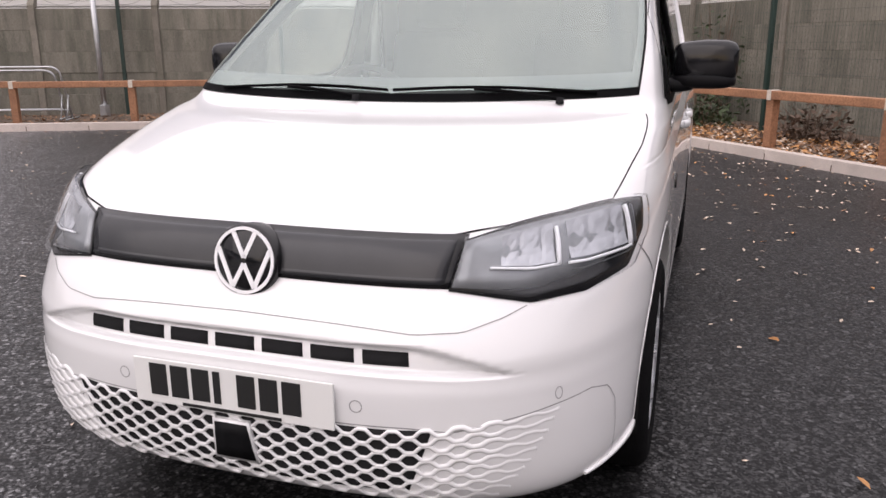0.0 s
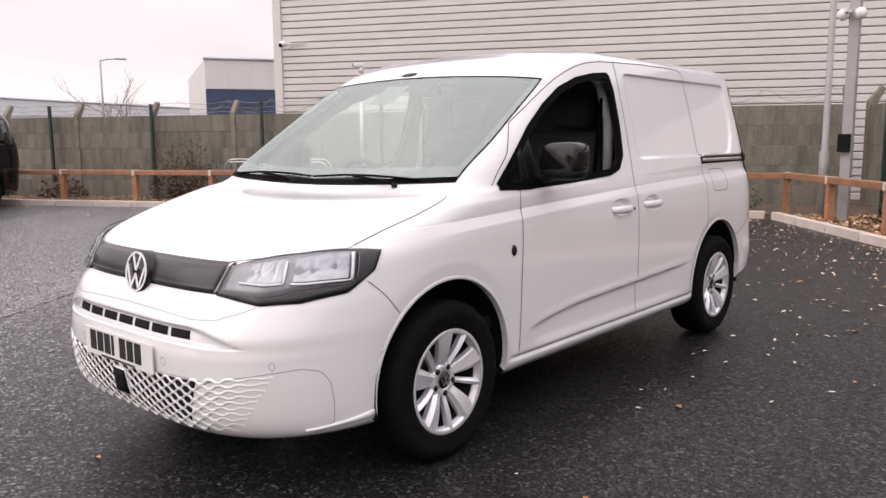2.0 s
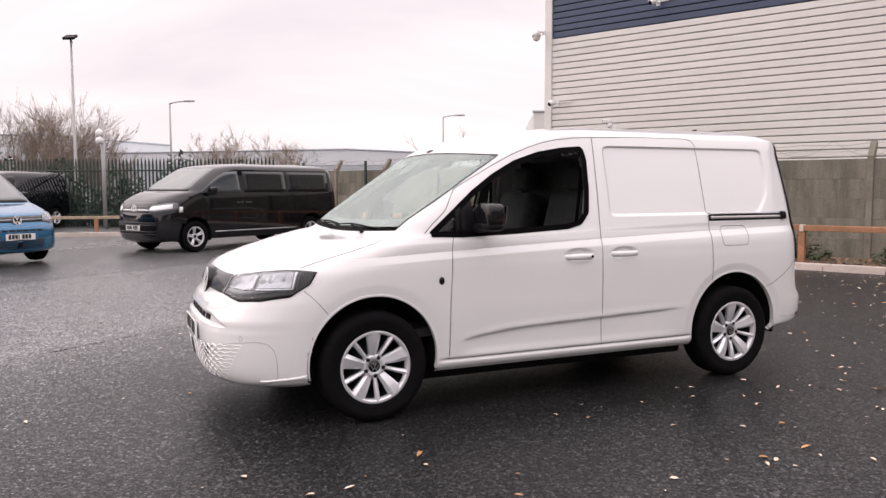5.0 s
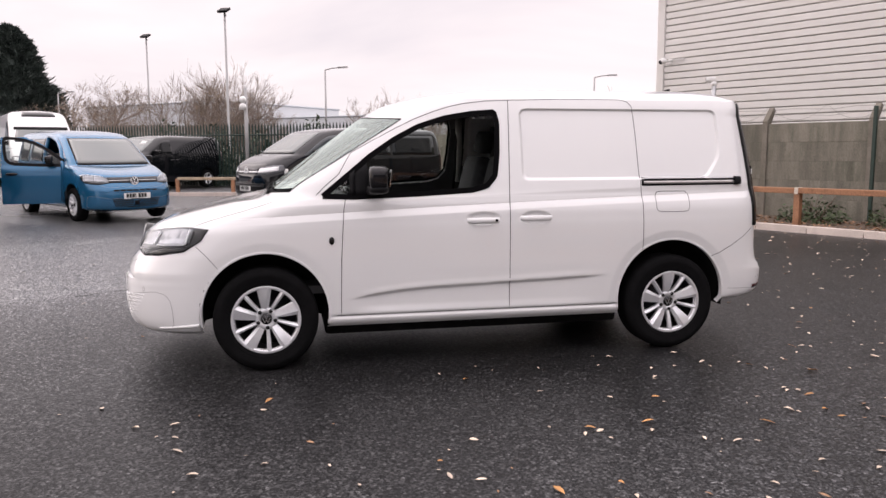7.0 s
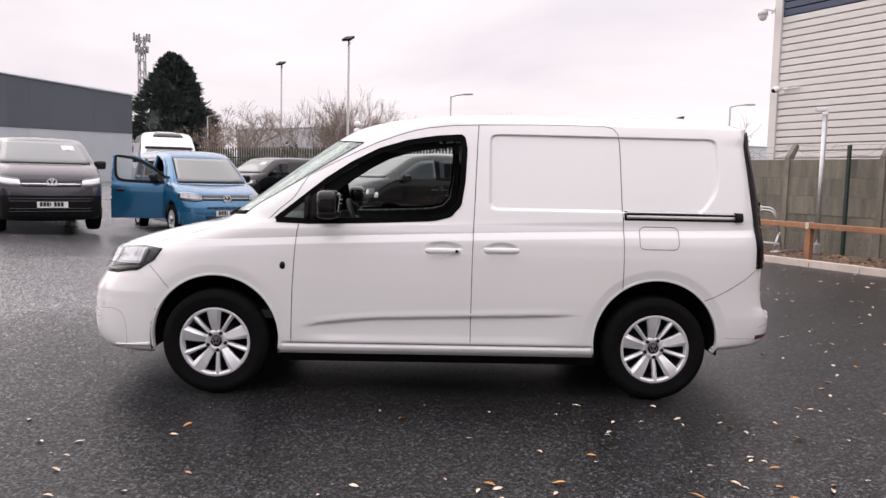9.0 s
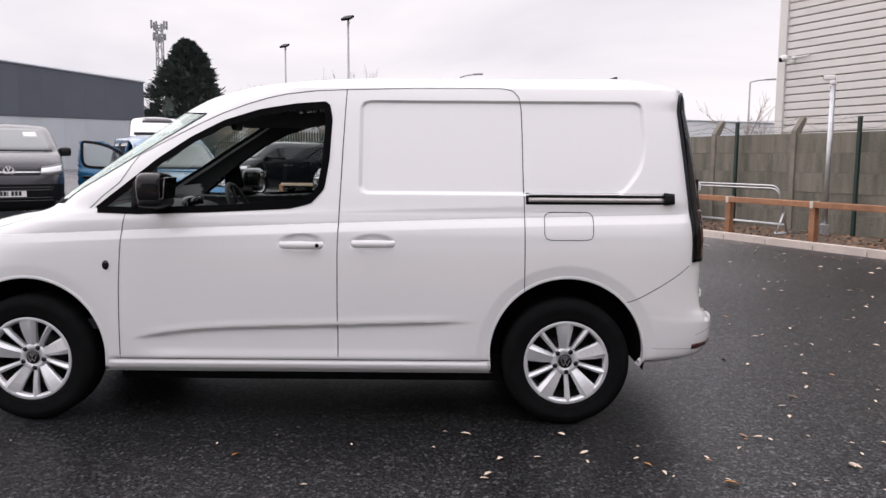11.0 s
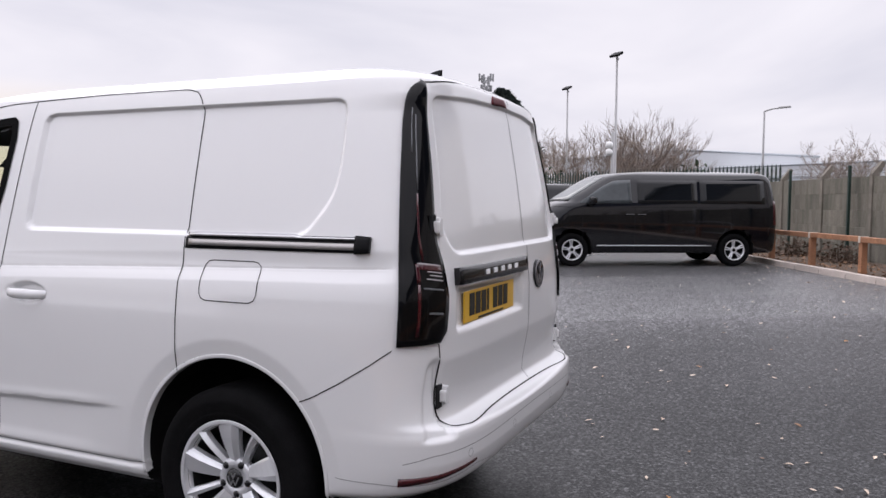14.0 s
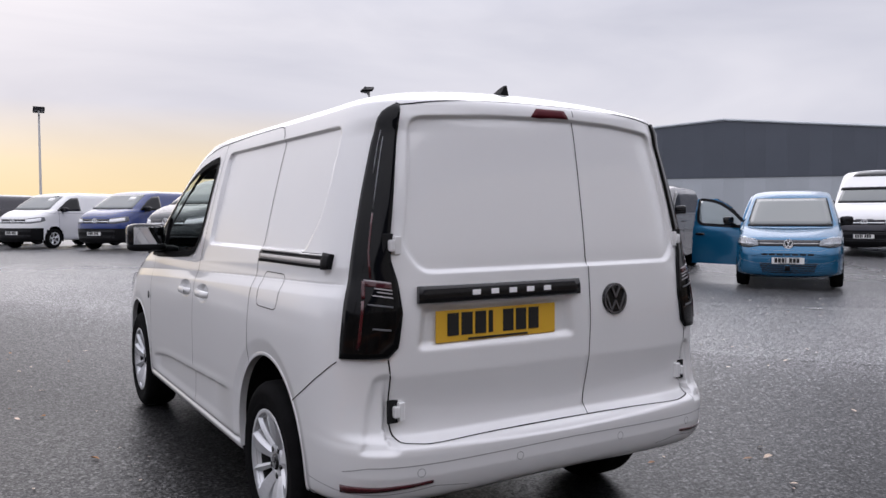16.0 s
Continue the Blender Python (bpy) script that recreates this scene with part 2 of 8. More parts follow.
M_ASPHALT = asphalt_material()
M_SOIL = material("leaf_litter_soil", (0.115, 0.082, 0.058), 0.95, vary=0.5, scale=9, grain=0.5, grain_scale=70, bump=0.8, bump_scale=40)
M_KERB = material("kerb_concrete", (0.62, 0.54, 0.49), 0.85, vary=0.14, scale=6, grain=0.15, stain=(0.28, 0.24, 0.2), stain_scale=3, bump=0.25, random_tone=0.06)
M_PANEL = material("fence_concrete", (0.180, 0.168, 0.138), 0.92, vary=0.24, scale=3.5, grain=0.25, grain_scale=140, stain=(0.085, 0.088, 0.066),
                   stain_scale=2.2, stain_amount=0.8, bump=0.35, bump_scale=50, random_tone=0.07, stretch=(1.6, 1, 0.22))
M_CPOST = material("post_concrete", (0.20, 0.18, 0.15), 0.9, vary=0.2, scale=5, grain=0.2, stain=(0.1, 0.1, 0.07), stain_amount=0.5, bump=0.3, random_tone=0.1)
M_WOOD = material("rail_timber", (0.34, 0.165, 0.088), 0.75, vary=0.22, scale=5, grain=0.22, grain_scale=60, stain=(0.2, 0.1, 0.06), bump=0.2, bump_scale=60, random_tone=0.10, stretch=(1, 1, 1))
M_WOODCAP = material("sawn_timber_end", (0.62, 0.55, 0.47), 0.8, vary=0.12, scale=20, grain=0.15)
M_GALV = material("galvanised_steel", (0.52, 0.53, 0.54), 0.42, metal=0.85, vary=0.1, scale=12, grain=0.08)
M_GREYPOST = material("grey_painted_steel", (0.34, 0.34, 0.34), 0.5, metal=0.2, vary=0.08, scale=4, stain=(0.32, 0.3, 0.28), stain_amount=0.3)
M_GREEN = material("green_coated_steel", (0.012, 0.032, 0.025), 0.5, vary=0.15, scale=6)
M_WIRE = material("barbed_wire", (0.30, 0.29, 0.28), 0.5, metal=0.8, vary=0.2, scale=30)
M_CLAD = material("pale_grey_cladding", (0.66, 0.645, 0.625), 0.42, vary=0.03, scale=0.6, stain=(0.47, 0.46, 0.44), stain_scale=0.5, stain_amount=0.25, random_tone=0.012, stretch=(1, 1, 1))
M_GROOVESHADE = material("cladding_groove_shade", (0.20, 0.195, 0.19), 0.5, vary=0.05, scale=0.8)
M_BLUECLAD = material("navy_cladding", (0.035, 0.055, 0.11), 0.45, vary=0.08, scale=0.8, random_tone=0.05)
M_DARKCLAD = material("anthracite_cladding", (0.075, 0.086, 0.108), 0.5, vary=0.06, scale=0.3, random_tone=0.05)
M_LIGHTCLAD = material("silver_cladding", (0.42, 0.45, 0.48), 0.45, vary=0.05, scale=0.3, random_tone=0.04)
M_WHITECAM = material("white_plastic", (0.78, 0.78, 0.77), 0.35, vary=0.03)
M_BLACK = material("black_plastic", (0.006, 0.006, 0.007), 0.5, spec=0.12, vary=0.15, scale=20, grain=0.12, grain_scale=500)
M_BARK = material("bark", (0.13, 0.095, 0.07), 0.9, vary=0.3, scale=8)
M_TWIG = material("twigs", (0.235, 0.19, 0.158), 0.9, vary=0.3, scale=3)
M_DRYLEAF = material("dry_hanging_leaves", (0.42, 0.30, 0.17), 0.7, vary=0.4, scale=2)
M_CONIFER = material("conifer_needles", (0.075, 0.098, 0.086), 0.85, vary=0.45, scale=1.4, random_tone=0.1)
M_SHRUB = material("evergreen_leaves", (0.04, 0.06, 0.022), 0.7, vary=0.5, scale=5)
M_LEAFPALE = material("fallen_leaf_pale", (0.66, 0.54, 0.43), 0.7, vary=0.35, scale=7)
M_LEAFORANGE = material("fallen_leaf_orange", (0.50, 0.25, 0.09), 0.65, vary=0.35, scale=7)
M_LEAFBROWN = material("fallen_leaf_brown", (0.30, 0.17, 0.095), 0.75, vary=0.5, scale=9)
M_PAINTLINE = material("pale_joint_grit", (0.34, 0.34, 0.34), 0.8, vary=0.3, scale=3, grain=0.4, grain_scale=60)


# ---------------------------------------------------------------- mesh helpers
def link_mesh(name, verts, faces, mat, parent=None, smooth=False, label=""):
    me = bpy.data.meshes.new(name)
    me.from_pydata([tuple(v) for v in verts], [], [tuple(f) for f in faces])
    me.materials.append(mat)
    if smooth:
        me.shade_smooth()
    me.update()
    ob = new(name, me)
    if parent is not None:
        ob.parent = parent
    if label:
        ob["label"] = label
    return ob


def part(name, bm, mat, parent, label="", smooth=False):
    me = bpy.data.meshes.new(name)
    bm.normal_update()
    bm.to_mesh(me)
    bm.free()
    me.materials.append(mat)
    if smooth:
        me.shade_smooth()
    ob = new(name, me)
    if parent is not None:
        ob.parent = parent
    if label:
        ob["label"] = label
    return ob


def thing(name, label, category, m=None, group="", kind=""):
    ob = new(name)
    if m is not None:
        ob.matrix_world = m
    return tagged(ob, label, category, group, kind)


def add_box(bm, cx, cy, cz, sx, sy, sz, m=None, bevel=0.0):
    r = bmesh.ops.create_cube(bm, size=1.0)
    vs = r["verts"]
    bmesh.ops.scale(bm, vec=(sx, sy, sz), verts=vs)
    bmesh.ops.translate(bm, vec=(cx, cy, cz), verts=vs)
    if m is not None:
        bmesh.ops.transform(bm, matrix=m, verts=vs)
    if bevel > 0:
        es = list({e for v in vs for e in v.link_edges})
        bmesh.ops.bevel(bm, geom=es, offset=bevel, segments=2, affect="EDGES", profile=0.6)
    return bm


def box(cx, cy, cz, sx, sy, sz, m=None, bevel=0.0):
    return add_box(bmesh.new(), cx, cy, cz, sx, sy, sz, m, bevel)


def tube_data(points, radius, sides=8, close=False):
    """Verts and faces of a tube along 3D points; radius may be a list."""
    pts = [Vector(p) for p in points]
    n = len(pts)
    vs, fs = [], []
    up = Vector((0, 0, 1))
    prev = None
    for i, p in enumerate(pts):
        d = (pts[min(i + 1, n - 1)] - pts[max(i - 1, 0)]).normalized()
        if prev is None:
            a = d.cross(up)
            if a.length < 1e-3:
                a = d.cross(Vector((1, 0, 0)))
        else:
            a = prev - d * prev.dot(d)
        a.normalize()
        prev = a
        c = d.cross(a)
        r = radius[i] if hasattr(radius, "__len__") else radius
        for k in range(sides):
            th = 2 * math.pi * k / sides
            vs.append(p + (a * math.cos(th) + c * math.sin(th)) * r)
    for i in range(n - 1):
        for k in range(sides):
            k2 = (k + 1) % sides
            fs.append((i * sides + k, i * sides + k2, (i + 1) * sides + k2, (i + 1) * sides + k))
    fs.append(tuple(range(sides))[::-1])
    fs.append(tuple((n - 1) * sides + k for k in range(sides)))
    return vs, fs


def tube(name, points, radius, mat, parent, sides=8, label="", smooth=True):
    vs, fs = tube_data(points, radius, sides)
    return link_mesh(name, vs, fs, mat, parent, smooth, label)


def merge(chunks):
    vs, fs = [], []
    for v, f in chunks:
        o = len(vs)
        vs += list(v)
        fs += [tuple(i + o for i in q) for q in f]
    return vs, fs


def arc(points, r, steps=5):
    """Round the inner corners of a 3D polyline."""
    pts = [Vector(p) for p in points]
    out = [pts[0]]
    for a, b, c in zip(pts, pts[1:], pts[2:]):
        u, v = (a - b).normalized(), (c - b).normalized()
        p, q = b + u * r, b + v * r
        for k in range(steps + 1):
            t = k / steps
            out.append(p * (1 - t) ** 2 + b * 2 * t * (1 - t) + q * t * t)
    out.append(pts[-1])
    return out

# ---------------------------------------------------------------- ground
gv, gf = [], []
rings = [0, 2, 4, 6, 8, 9.5, 11, 12.5, 14, 16, 19, 22, 28, 50, 100, 250, 700, 2000]
seg = 96


def rise(x, y):
    """The yard climbs a little towards the parked row in the south."""
    t = min(1, max(0, (-y - 4.0) / 8.0))
    return 0.29 * t * t * (3 - 2 * t)


gv.append((-4, 0, 0))
for r in rings[1:]:
    for k in range(seg):
        a = 2 * math.pi * k / seg
        x, y = -4 + r * math.cos(a), r * math.sin(a)
        gv.append((x, y, rise(x, y)))
for k in range(seg):
    gf.append((0, 1 + k, 1 + (k + 1) % seg))
for i in range(len(rings) - 2):
    for k in range(seg):
        a, b = 1 + i * seg + k, 1 + i * seg + (k + 1) % seg
        gf.append((a, a + seg, b + seg, b))
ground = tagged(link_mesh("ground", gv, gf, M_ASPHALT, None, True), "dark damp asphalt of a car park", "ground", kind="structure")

# two straight sides of the yard's corner: A runs west-south-west, B south-east
DA, NA = Vector((-0.902, -0.431, 0)), Vector((-0.431, 0.902, 0))
DB, NB = Vector((0.640, -0.768, 0)), Vector((0.768, 0.640, 0))
CORNER = Vector((-1.25, 9.66, 0))
KA = CORNER - NA * 0.38                    # the kerb's front line
den = DA.x * DB.y - DA.y * DB.x
dk = (CORNER - NB * 0.38) - KA
sa = (dk.x * DB.y - dk.y * DB.x) / den
KCORNER = KA + DA * sa


def along(origin, d, n, s, off, z=0.0):
    return origin + d * s + n * off + Vector((0, 0, z))


# raised bed behind the kerbs
bed_v = [KCORNER + NA * 0.0, KCORNER + DA * 20.6, KCORNER + DA * 20.6 + NA * 30, CORNER + NA * 30 + NB * 30, KCORNER + DB * 30 + NB * 30, KCORNER + DB * 30]
bed = bmesh.new()
f = bed.faces.new([bed.verts.new(p) for p in bed_v])
ext = bmesh.ops.extrude_face_region(bed, geom=[f])
bmesh.ops.translate(bed, vec=(0, 0, 0.07), verts=[g for g in ext["geom"] if isinstance(g, bmesh.types.BMVert)])
tagged(part("planting_bed", bed, M_SOIL, None), "bare brown soil strip with leaf litter behind the kerb", "soil", kind="structure")


def kerb_run(name, d, n, length):
    top = tagged(new(name), "pale concrete kerb edging the asphalt", "kerb", kind="structure")
    ln = 0.915
    bm = box(ln / 2, 0, 0.05, ln - 0.001, 0.125, 0.13, bevel=0.006)
    me = bpy.data.meshes.new("kerb_stone")
    bm.to_mesh(me)
    bm.free()
    me.materials.append(M_KERB)
    for i in range(int(length / ln)):
        ob = new("kerb_stone", me)
        ob.parent = top
        p = KCORNER + d * (0.07 + i * ln) + n * 0.0625
        ob.matrix_world = Matrix.Translation(p + Vector((0, 0, random.uniform(-0.004, 0.004)))) @ Matrix.Rotation(math.atan2(d.y, d.x), 4, "Z")
    return top


kerb_run("kerb_1", DA, NA, 20.4)
kerb_run("kerb_2", DB, NB, 17)


# ---------------------------------------------------------------- timber knee rail
RAIL_Z = 0.68


def post_mesh():
    bm = box(0, 0, 0.30, 0.105, 0.105, 0.60 + 0.15, bevel=0.008)
    me = bpy.data.meshes.new("post")
    bm.to_mesh(me)
    bm.free()
    me.materials.append(M_WOOD)
    cap = box(0, 0, 0, 0.062, 0.152, 0.006)
    for sy in (-0.0745, 0.0745):
        add_box(cap, 0, sy, -0.055, 0.062, 0.005, 0.108)
    cm = bpy.data.meshes.new("post_cap")
    cap.to_mesh(cm)
    cap.free()
    cm.materials.append(M_WOODCAP)
    return me, cm


POST_ME, CAP_ME = post_mesh()


def knee_rail(d, n, first, step, count, label):
    top = thing("knee_rail", label, "timber rail")
    ang = math.atan2(d.y, d.x)
    for i in range(count):
        p = CORNER + d * (first + i * step)
        ob = new("post", POST_ME)
        ob.parent = top
        ob.matrix_world = Matrix.Translation(p) @ Matrix.Rotation(ang, 4, "Z")
        c = new("post_cap", CAP_ME)
        c["label"] = "pale sawn strap over the rail joint"
        c.parent = top
        c.matrix_world = Matrix.Translation(p + Vector((0, 0, RAIL_Z + 0.052))) @ Matrix.Rotation(ang, 4, "Z")
    for i in range(count - 1):
        a = CORNER + d * (first + i * step + 0.002)
        ln = step - 0.004
        bm = bmesh.new()
        # square rail set on its corner: flat weathered top, bevelled
        add_box(bm, ln / 2, 0, 0, ln, 0.14, 0.095, bevel=0.012)
        r = part("rail", bm, M_WOOD, top)
        r.matrix_world = Matrix.Translation(a + Vector((0, 0, RAIL_Z + random.uniform(-0.006, 0.006)))) @ Matrix.Rotation(ang, 4, "Z")
    return top


knee_rail(DA, NA, 0.0, 1.772, 12, "low reddish-brown timber rail on short posts behind the kerb")
knee_rail(DB, NB, 1.5, 1.55, 7, "low reddish-brown timber rail on short posts beside leaf litter")
tr_top = thing("corner_rail", "short timber rail closing the corner of the fence", "timber rail")
bm = box(0.75, 0, 0, 1.48, 0.14, 0.095, bevel=0.012)
r = part("rail", bm, M_WOOD, tr_top)
r.matrix_world = Matrix.Translation(CORNER + Vector((0, 0, RAIL_Z + 0.003))) @ Matrix.Rotation(math.atan2(DB.y, DB.x), 4, "Z")

# ---------------------------------------------------------------- concrete panel fence
BAY, ROWS_N, PH = 2.055, 5, 0.365


def concrete_fence(name, d, n, off, first, bays, label, rows_n=ROWS_N):
    top = tagged(new(name), label, "concrete fence", kind="structure")
    ang = math.atan2(d.y, d.x)
    pm = []
    for k in range(3):
        bm = box(BAY / 2, 0, PH / 2, BAY - 0.09, 0.05, PH + 0.001, bevel=0.009)
        me = bpy.data.meshes.new("concrete_panel")
        bm.to_mesh(me)
        bm.free()
        me.materials.append(M_PANEL)
        pm.append(me)
    # post with a cranked arm that leans outwards
    bm = bmesh.new()
    prof = [(-0.06, 0.0), (0.07, 0.0), (0.07, 1.86), (0.235, 2.16), (0.165, 2.215), (-0.06, 1.94)]
    for sx in (-0.055, 0.055):
        bm.faces.new([bm.verts.new((sx, y, z)) for y, z in (prof if sx > 0 else prof[::-1])])
    bm.verts.ensure_lookup_table()
    k = len(prof)
    for i in range(k):
        j = (i + 1) % k
        a, b = bm.verts[k - 1 - i], bm.verts[k - 1 - j]
        c, e = bm.verts[k + j], bm.verts[k + i]
        bm.faces.new((a, b, c, e))
    bmesh.ops.recalc_face_normals(bm, faces=bm.faces)
    bmesh.ops.bevel(bm, geom=list(bm.edges), offset=0.008, segments=1, affect="EDGES")
    pme = bpy.data.meshes.new("concrete_post")
    bm.to_mesh(pme)
    bm.free()
    pme.materials.append(M_CPOST)
    rot = Matrix.Rotation(ang, 4, "Z")
    flip = -1 if (rot @ Vector((0, 1, 0))).dot(n) < 0 else 1
    for i in range(bays + 1):
        p = CORNER + d * (first + i * BAY) + n * off
        ob = new("concrete_post", pme)
        ob.parent = top
        ob.matrix_world = Matrix.Translation(p) @ rot @ Matrix.Diagonal((1, flip, 1, 1))
        if i < bays:
            for j in range(rows_n):
                q = new("concrete_panel", random.choice(pm))
                q.parent = top
                q.matrix_world = Matrix.Translation(p + Vector((0, 0, 0.06 + j * PH)) + n * random.uniform(-0.006, 0.006)) @ rot
    return top


FA0 = -1.2
concrete_fence("concrete_fence_1", DA, NA, 1.8, FA0, 12, "weathered brown-grey concrete panel fence with cranked posts")
concrete_fence("concrete_fence_2", DB, NB, 2.1, -1.6, 6, "weathered concrete panel fence with dark stains")

# barbed wire on the cranked arms
wire = thing("barbed_wire", "rusty barbed wire strung in loose coils along the fence top", "wire", kind="stuff")
chunks = []
for d, n, off, s0, length in ((DA, NA, 1.8, FA0, 12 * BAY), (DB, NB, 2.1, -1.6, 6 * BAY)):
    for (o, z) in ((0.19, 2.17), (0.12, 2.05), (0.06, 1.95)):
        pts = []
        steps = int(length / 0.41)
        for i in range(steps + 1):
            s = s0 + i * length / steps
            pts.append(along(CORNER, d, n, s, off + o, z + 0.02 * math.sin(i * 2.1) - 0.02 * math.sin(math.pi * ((s - s0) / BAY % 1))))
        chunks.append(tube_data(pts, 0.005, 3))
    # loose coil
    pts = []
    steps = int(length / 0.075)
    for i in range(steps + 1):
        s = s0 + i * length / steps
        a = i * 0.42 + 0.5 * math.sin(i * 0.05)
        pts.append(along(CORNER, d, n, s + 0.10 * math.cos(a), off + 0.14 + 0.06 * math.sin(a * 0.37), 2.08 + 0.13 * math.sin(a)))
    chunks.append(tube_data(pts, 0.004, 3))
wv, wf = merge(chunks)
link_mesh("wire_strands", wv, wf, M_WIRE, wire)

# dark green weld-mesh fence in front of the concrete one
def mesh_fence(d, n, off, first, step, count, height, label):
    top = thing("mesh_fence", label, "mesh fence")
    ang = math.atan2(d.y, d.x)
    for i in range(count):
        p = CORNER + d * (first + i * step) + n * off
        o = part("post", box(0, 0, height / 2, 0.06, 0.06, height, bevel=0.006), M_GREEN, top)
        o.matrix_world = Matrix.Translation(p) @ Matrix.Rotation(ang, 4, "Z")
        c = part("post_cap", box(0, 0, height + 0.008, 0.066, 0.066, 0.02, bevel=0.004), M_GREEN, top)
        c.matrix_world = Matrix.Translation(p) @ Matrix.Rotation(ang, 4, "Z")
    return top


mesh_fence(DA, NA, 1.62, 4.85, 2.75, 7, 2.12, "thin dark green steel fence posts before the concrete panels")
mf = mesh_fence(DB, NB, 1.15, 0.75, 2.5, 5, 2.45, "dark green weld-mesh fence panels on square posts")
chunks = []
L_B = 10.0
for i in range(int(L_B / 0.05)):
    s = 0.75 + i * 0.05
    chunks.append(tube_data([along(CORNER, DB, NB, s, 1.13, 0.08), along(CORNER, DB, NB, s, 1.13, 2.42)], 0.0013, 3))
for j in range(13):
    z = 0.1 + j * 0.193
    chunks.append(tube_data([along(CORNER, DB, NB, 0.75, 1.125, z), along(CORNER, DB, NB, 0.75 + L_B, 1.125, z)], 0.0018, 3))
wv, wf = merge(chunks)
link_mesh("wire_mesh", wv, wf, M_GREEN, mf)["kind"] = "stuff"

# ---------------------------------------------------------------- warehouse behind the fence
WA0 = along(CORNER, DA, NA, 10.62, 3.2)
warehouse = thing("warehouse", "pale grey horizontally clad warehouse with a navy fascia", "warehouse")
wall_len, wall_top, band_z = 46.0, 7.4, 5.15
ang_w = math.atan2(-DA.y, -DA.x)
WM = Matrix.Translation(WA0) @ Matrix.Rotation(ang_w, 4, "Z")
# the core is darker cladding grey, painting shade into the gaps between sheets
core = part("wall", box(wall_len / 2, 7.0, wall_top / 2 - 0.05, wall_len - 0.1, 13.9, wall_top - 0.2), M_GROOVESHADE, warehouse)
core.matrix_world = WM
ph = 0.159
plank_me = {}
for mname, mt in (("pale", M_CLAD), ("navy", M_BLUECLAD)):
    # one long cladding sheet: flat face with a rolled groove at its lower edge
    prof = [(0.0, 0.0), (-0.030, 0.010), (-0.034, 0.018), (-0.034, ph - 0.026), (-0.030, ph - 0.018), (0.0, ph - 0.010)]
    vs, fs = [], []
    for xx in (0.0, wall_len):
        vs += [(xx, y, z) for y, z in prof]
    k = len(prof)
    for i in range(k - 1):
        fs.append((i, i + k, i + k + 1, i + 1))
    fs.append(tuple(range(k)))
    fs.append(tuple(range(k, 2 * k))[::-1])
    me = bpy.data.meshes.new("cladding_sheet")
    me.from_pydata(vs, [], fs)
    me.materials.append(mt)
    plank_me[mname] = me
z = band_z - ph * 32
while z < wall_top - 0.05:
    ob = new("cladding_sheet", plank_me["pale" if z < band_z - 0.01 else "navy"])
    ob.parent = warehouse
    ob.matrix_world = WM @ Matrix.Translation((0, 0, z))
    z += ph
corner_trim = part("corner_trim", box(-0.06, 0.05, wall_top / 2, 0.20, 0.26, wall_top, bevel=0.01), M_CLAD, warehouse, "pale folded corner flashing")
corner_trim.matrix_world = WM
rooft = part("roof", box(wall_len / 2, 6.9, wall_top + 0.02, wall_len + 0.3, 14.3, 0.16), M_BLUECLAD, warehouse, "navy roof edge trim")
rooft.matrix_world = WM
side = part("end_wall", box(-0.04, 7.1, wall_top / 2, 0.08, 13.6, wall_top - 0.1), M_CLAD, warehouse)
side.matrix_world = WM


def wall_camera(m, dome=False):
    t = thing("security_camera", "white security camera on a wall bracket" if not dome else "white dome security camera on an arm", "security camera", m)
    part("bracket", box(0, -0.14, 0, 0.03, 0.30, 0.03, bevel=0.004), M_WHITECAM, t)
    part("back_plate", box(0, 0.0, 0, 0.10, 0.02, 0.12, bevel=0.004), M_WHITECAM, t)
    if dome:
        bm = bmesh.new()
        bmesh.ops.create_uvsphere(bm, u_segments=16, v_segments=10, radius=0.10)
        bmesh.ops.translate(bm, vec=(0, -0.32, -0.16), verts=bm.verts)
        part("dome", bm, M_WHITECAM, t, smooth=True)
        bm = bmesh.new()
        bmesh.ops.create_cone(bm, cap_ends=True, segments=16, radius1=0.115, radius2=0.10, depth=0.14)
        bmesh.ops.translate(bm, vec=(0, -0.32, -0.08), verts=bm.verts)
        part("housing", bm, M_WHITECAM, t, smooth=True)
    else:
        part("cable_cover", box(0.21, -0.02, 0.03, 0.40, 0.025, 0.025, bevel=0.005), M_WHITECAM, t)
        bm = bmesh.new()
        bmesh.ops.create_uvsphere(bm, u_segments=16, v_segments=10, radius=0.085)
        bmesh.ops.scale(bm, vec=(1.25, 1.0, 0.9), verts=bm.verts)
        bmesh.ops.translate(bm, vec=(-0.03, -0.24, 0.0), verts=bm.verts)
        part("housing", bm, M_WHITECAM, t, smooth=True)
        bm = bmesh.new()
        bmesh.ops.create_uvsphere(bm, u_segments=12, v_segments=8, radius=0.055)
        bmesh.ops.translate(bm, vec=(-0.06, -0.285, -0.025), verts=bm.verts)
        part("lens_window", bm, M_BLACK, t, smooth=True)
    return t


wall_camera(WM @ Matrix.Translation((0.22, -0.045, 3.50)))
wall_camera(WM @ Matrix.Translation((-0.2, -0.09, 5.32)), True)
wall_camera(WM @ Matrix.Translation((2.9, -0.045, 5.60)))

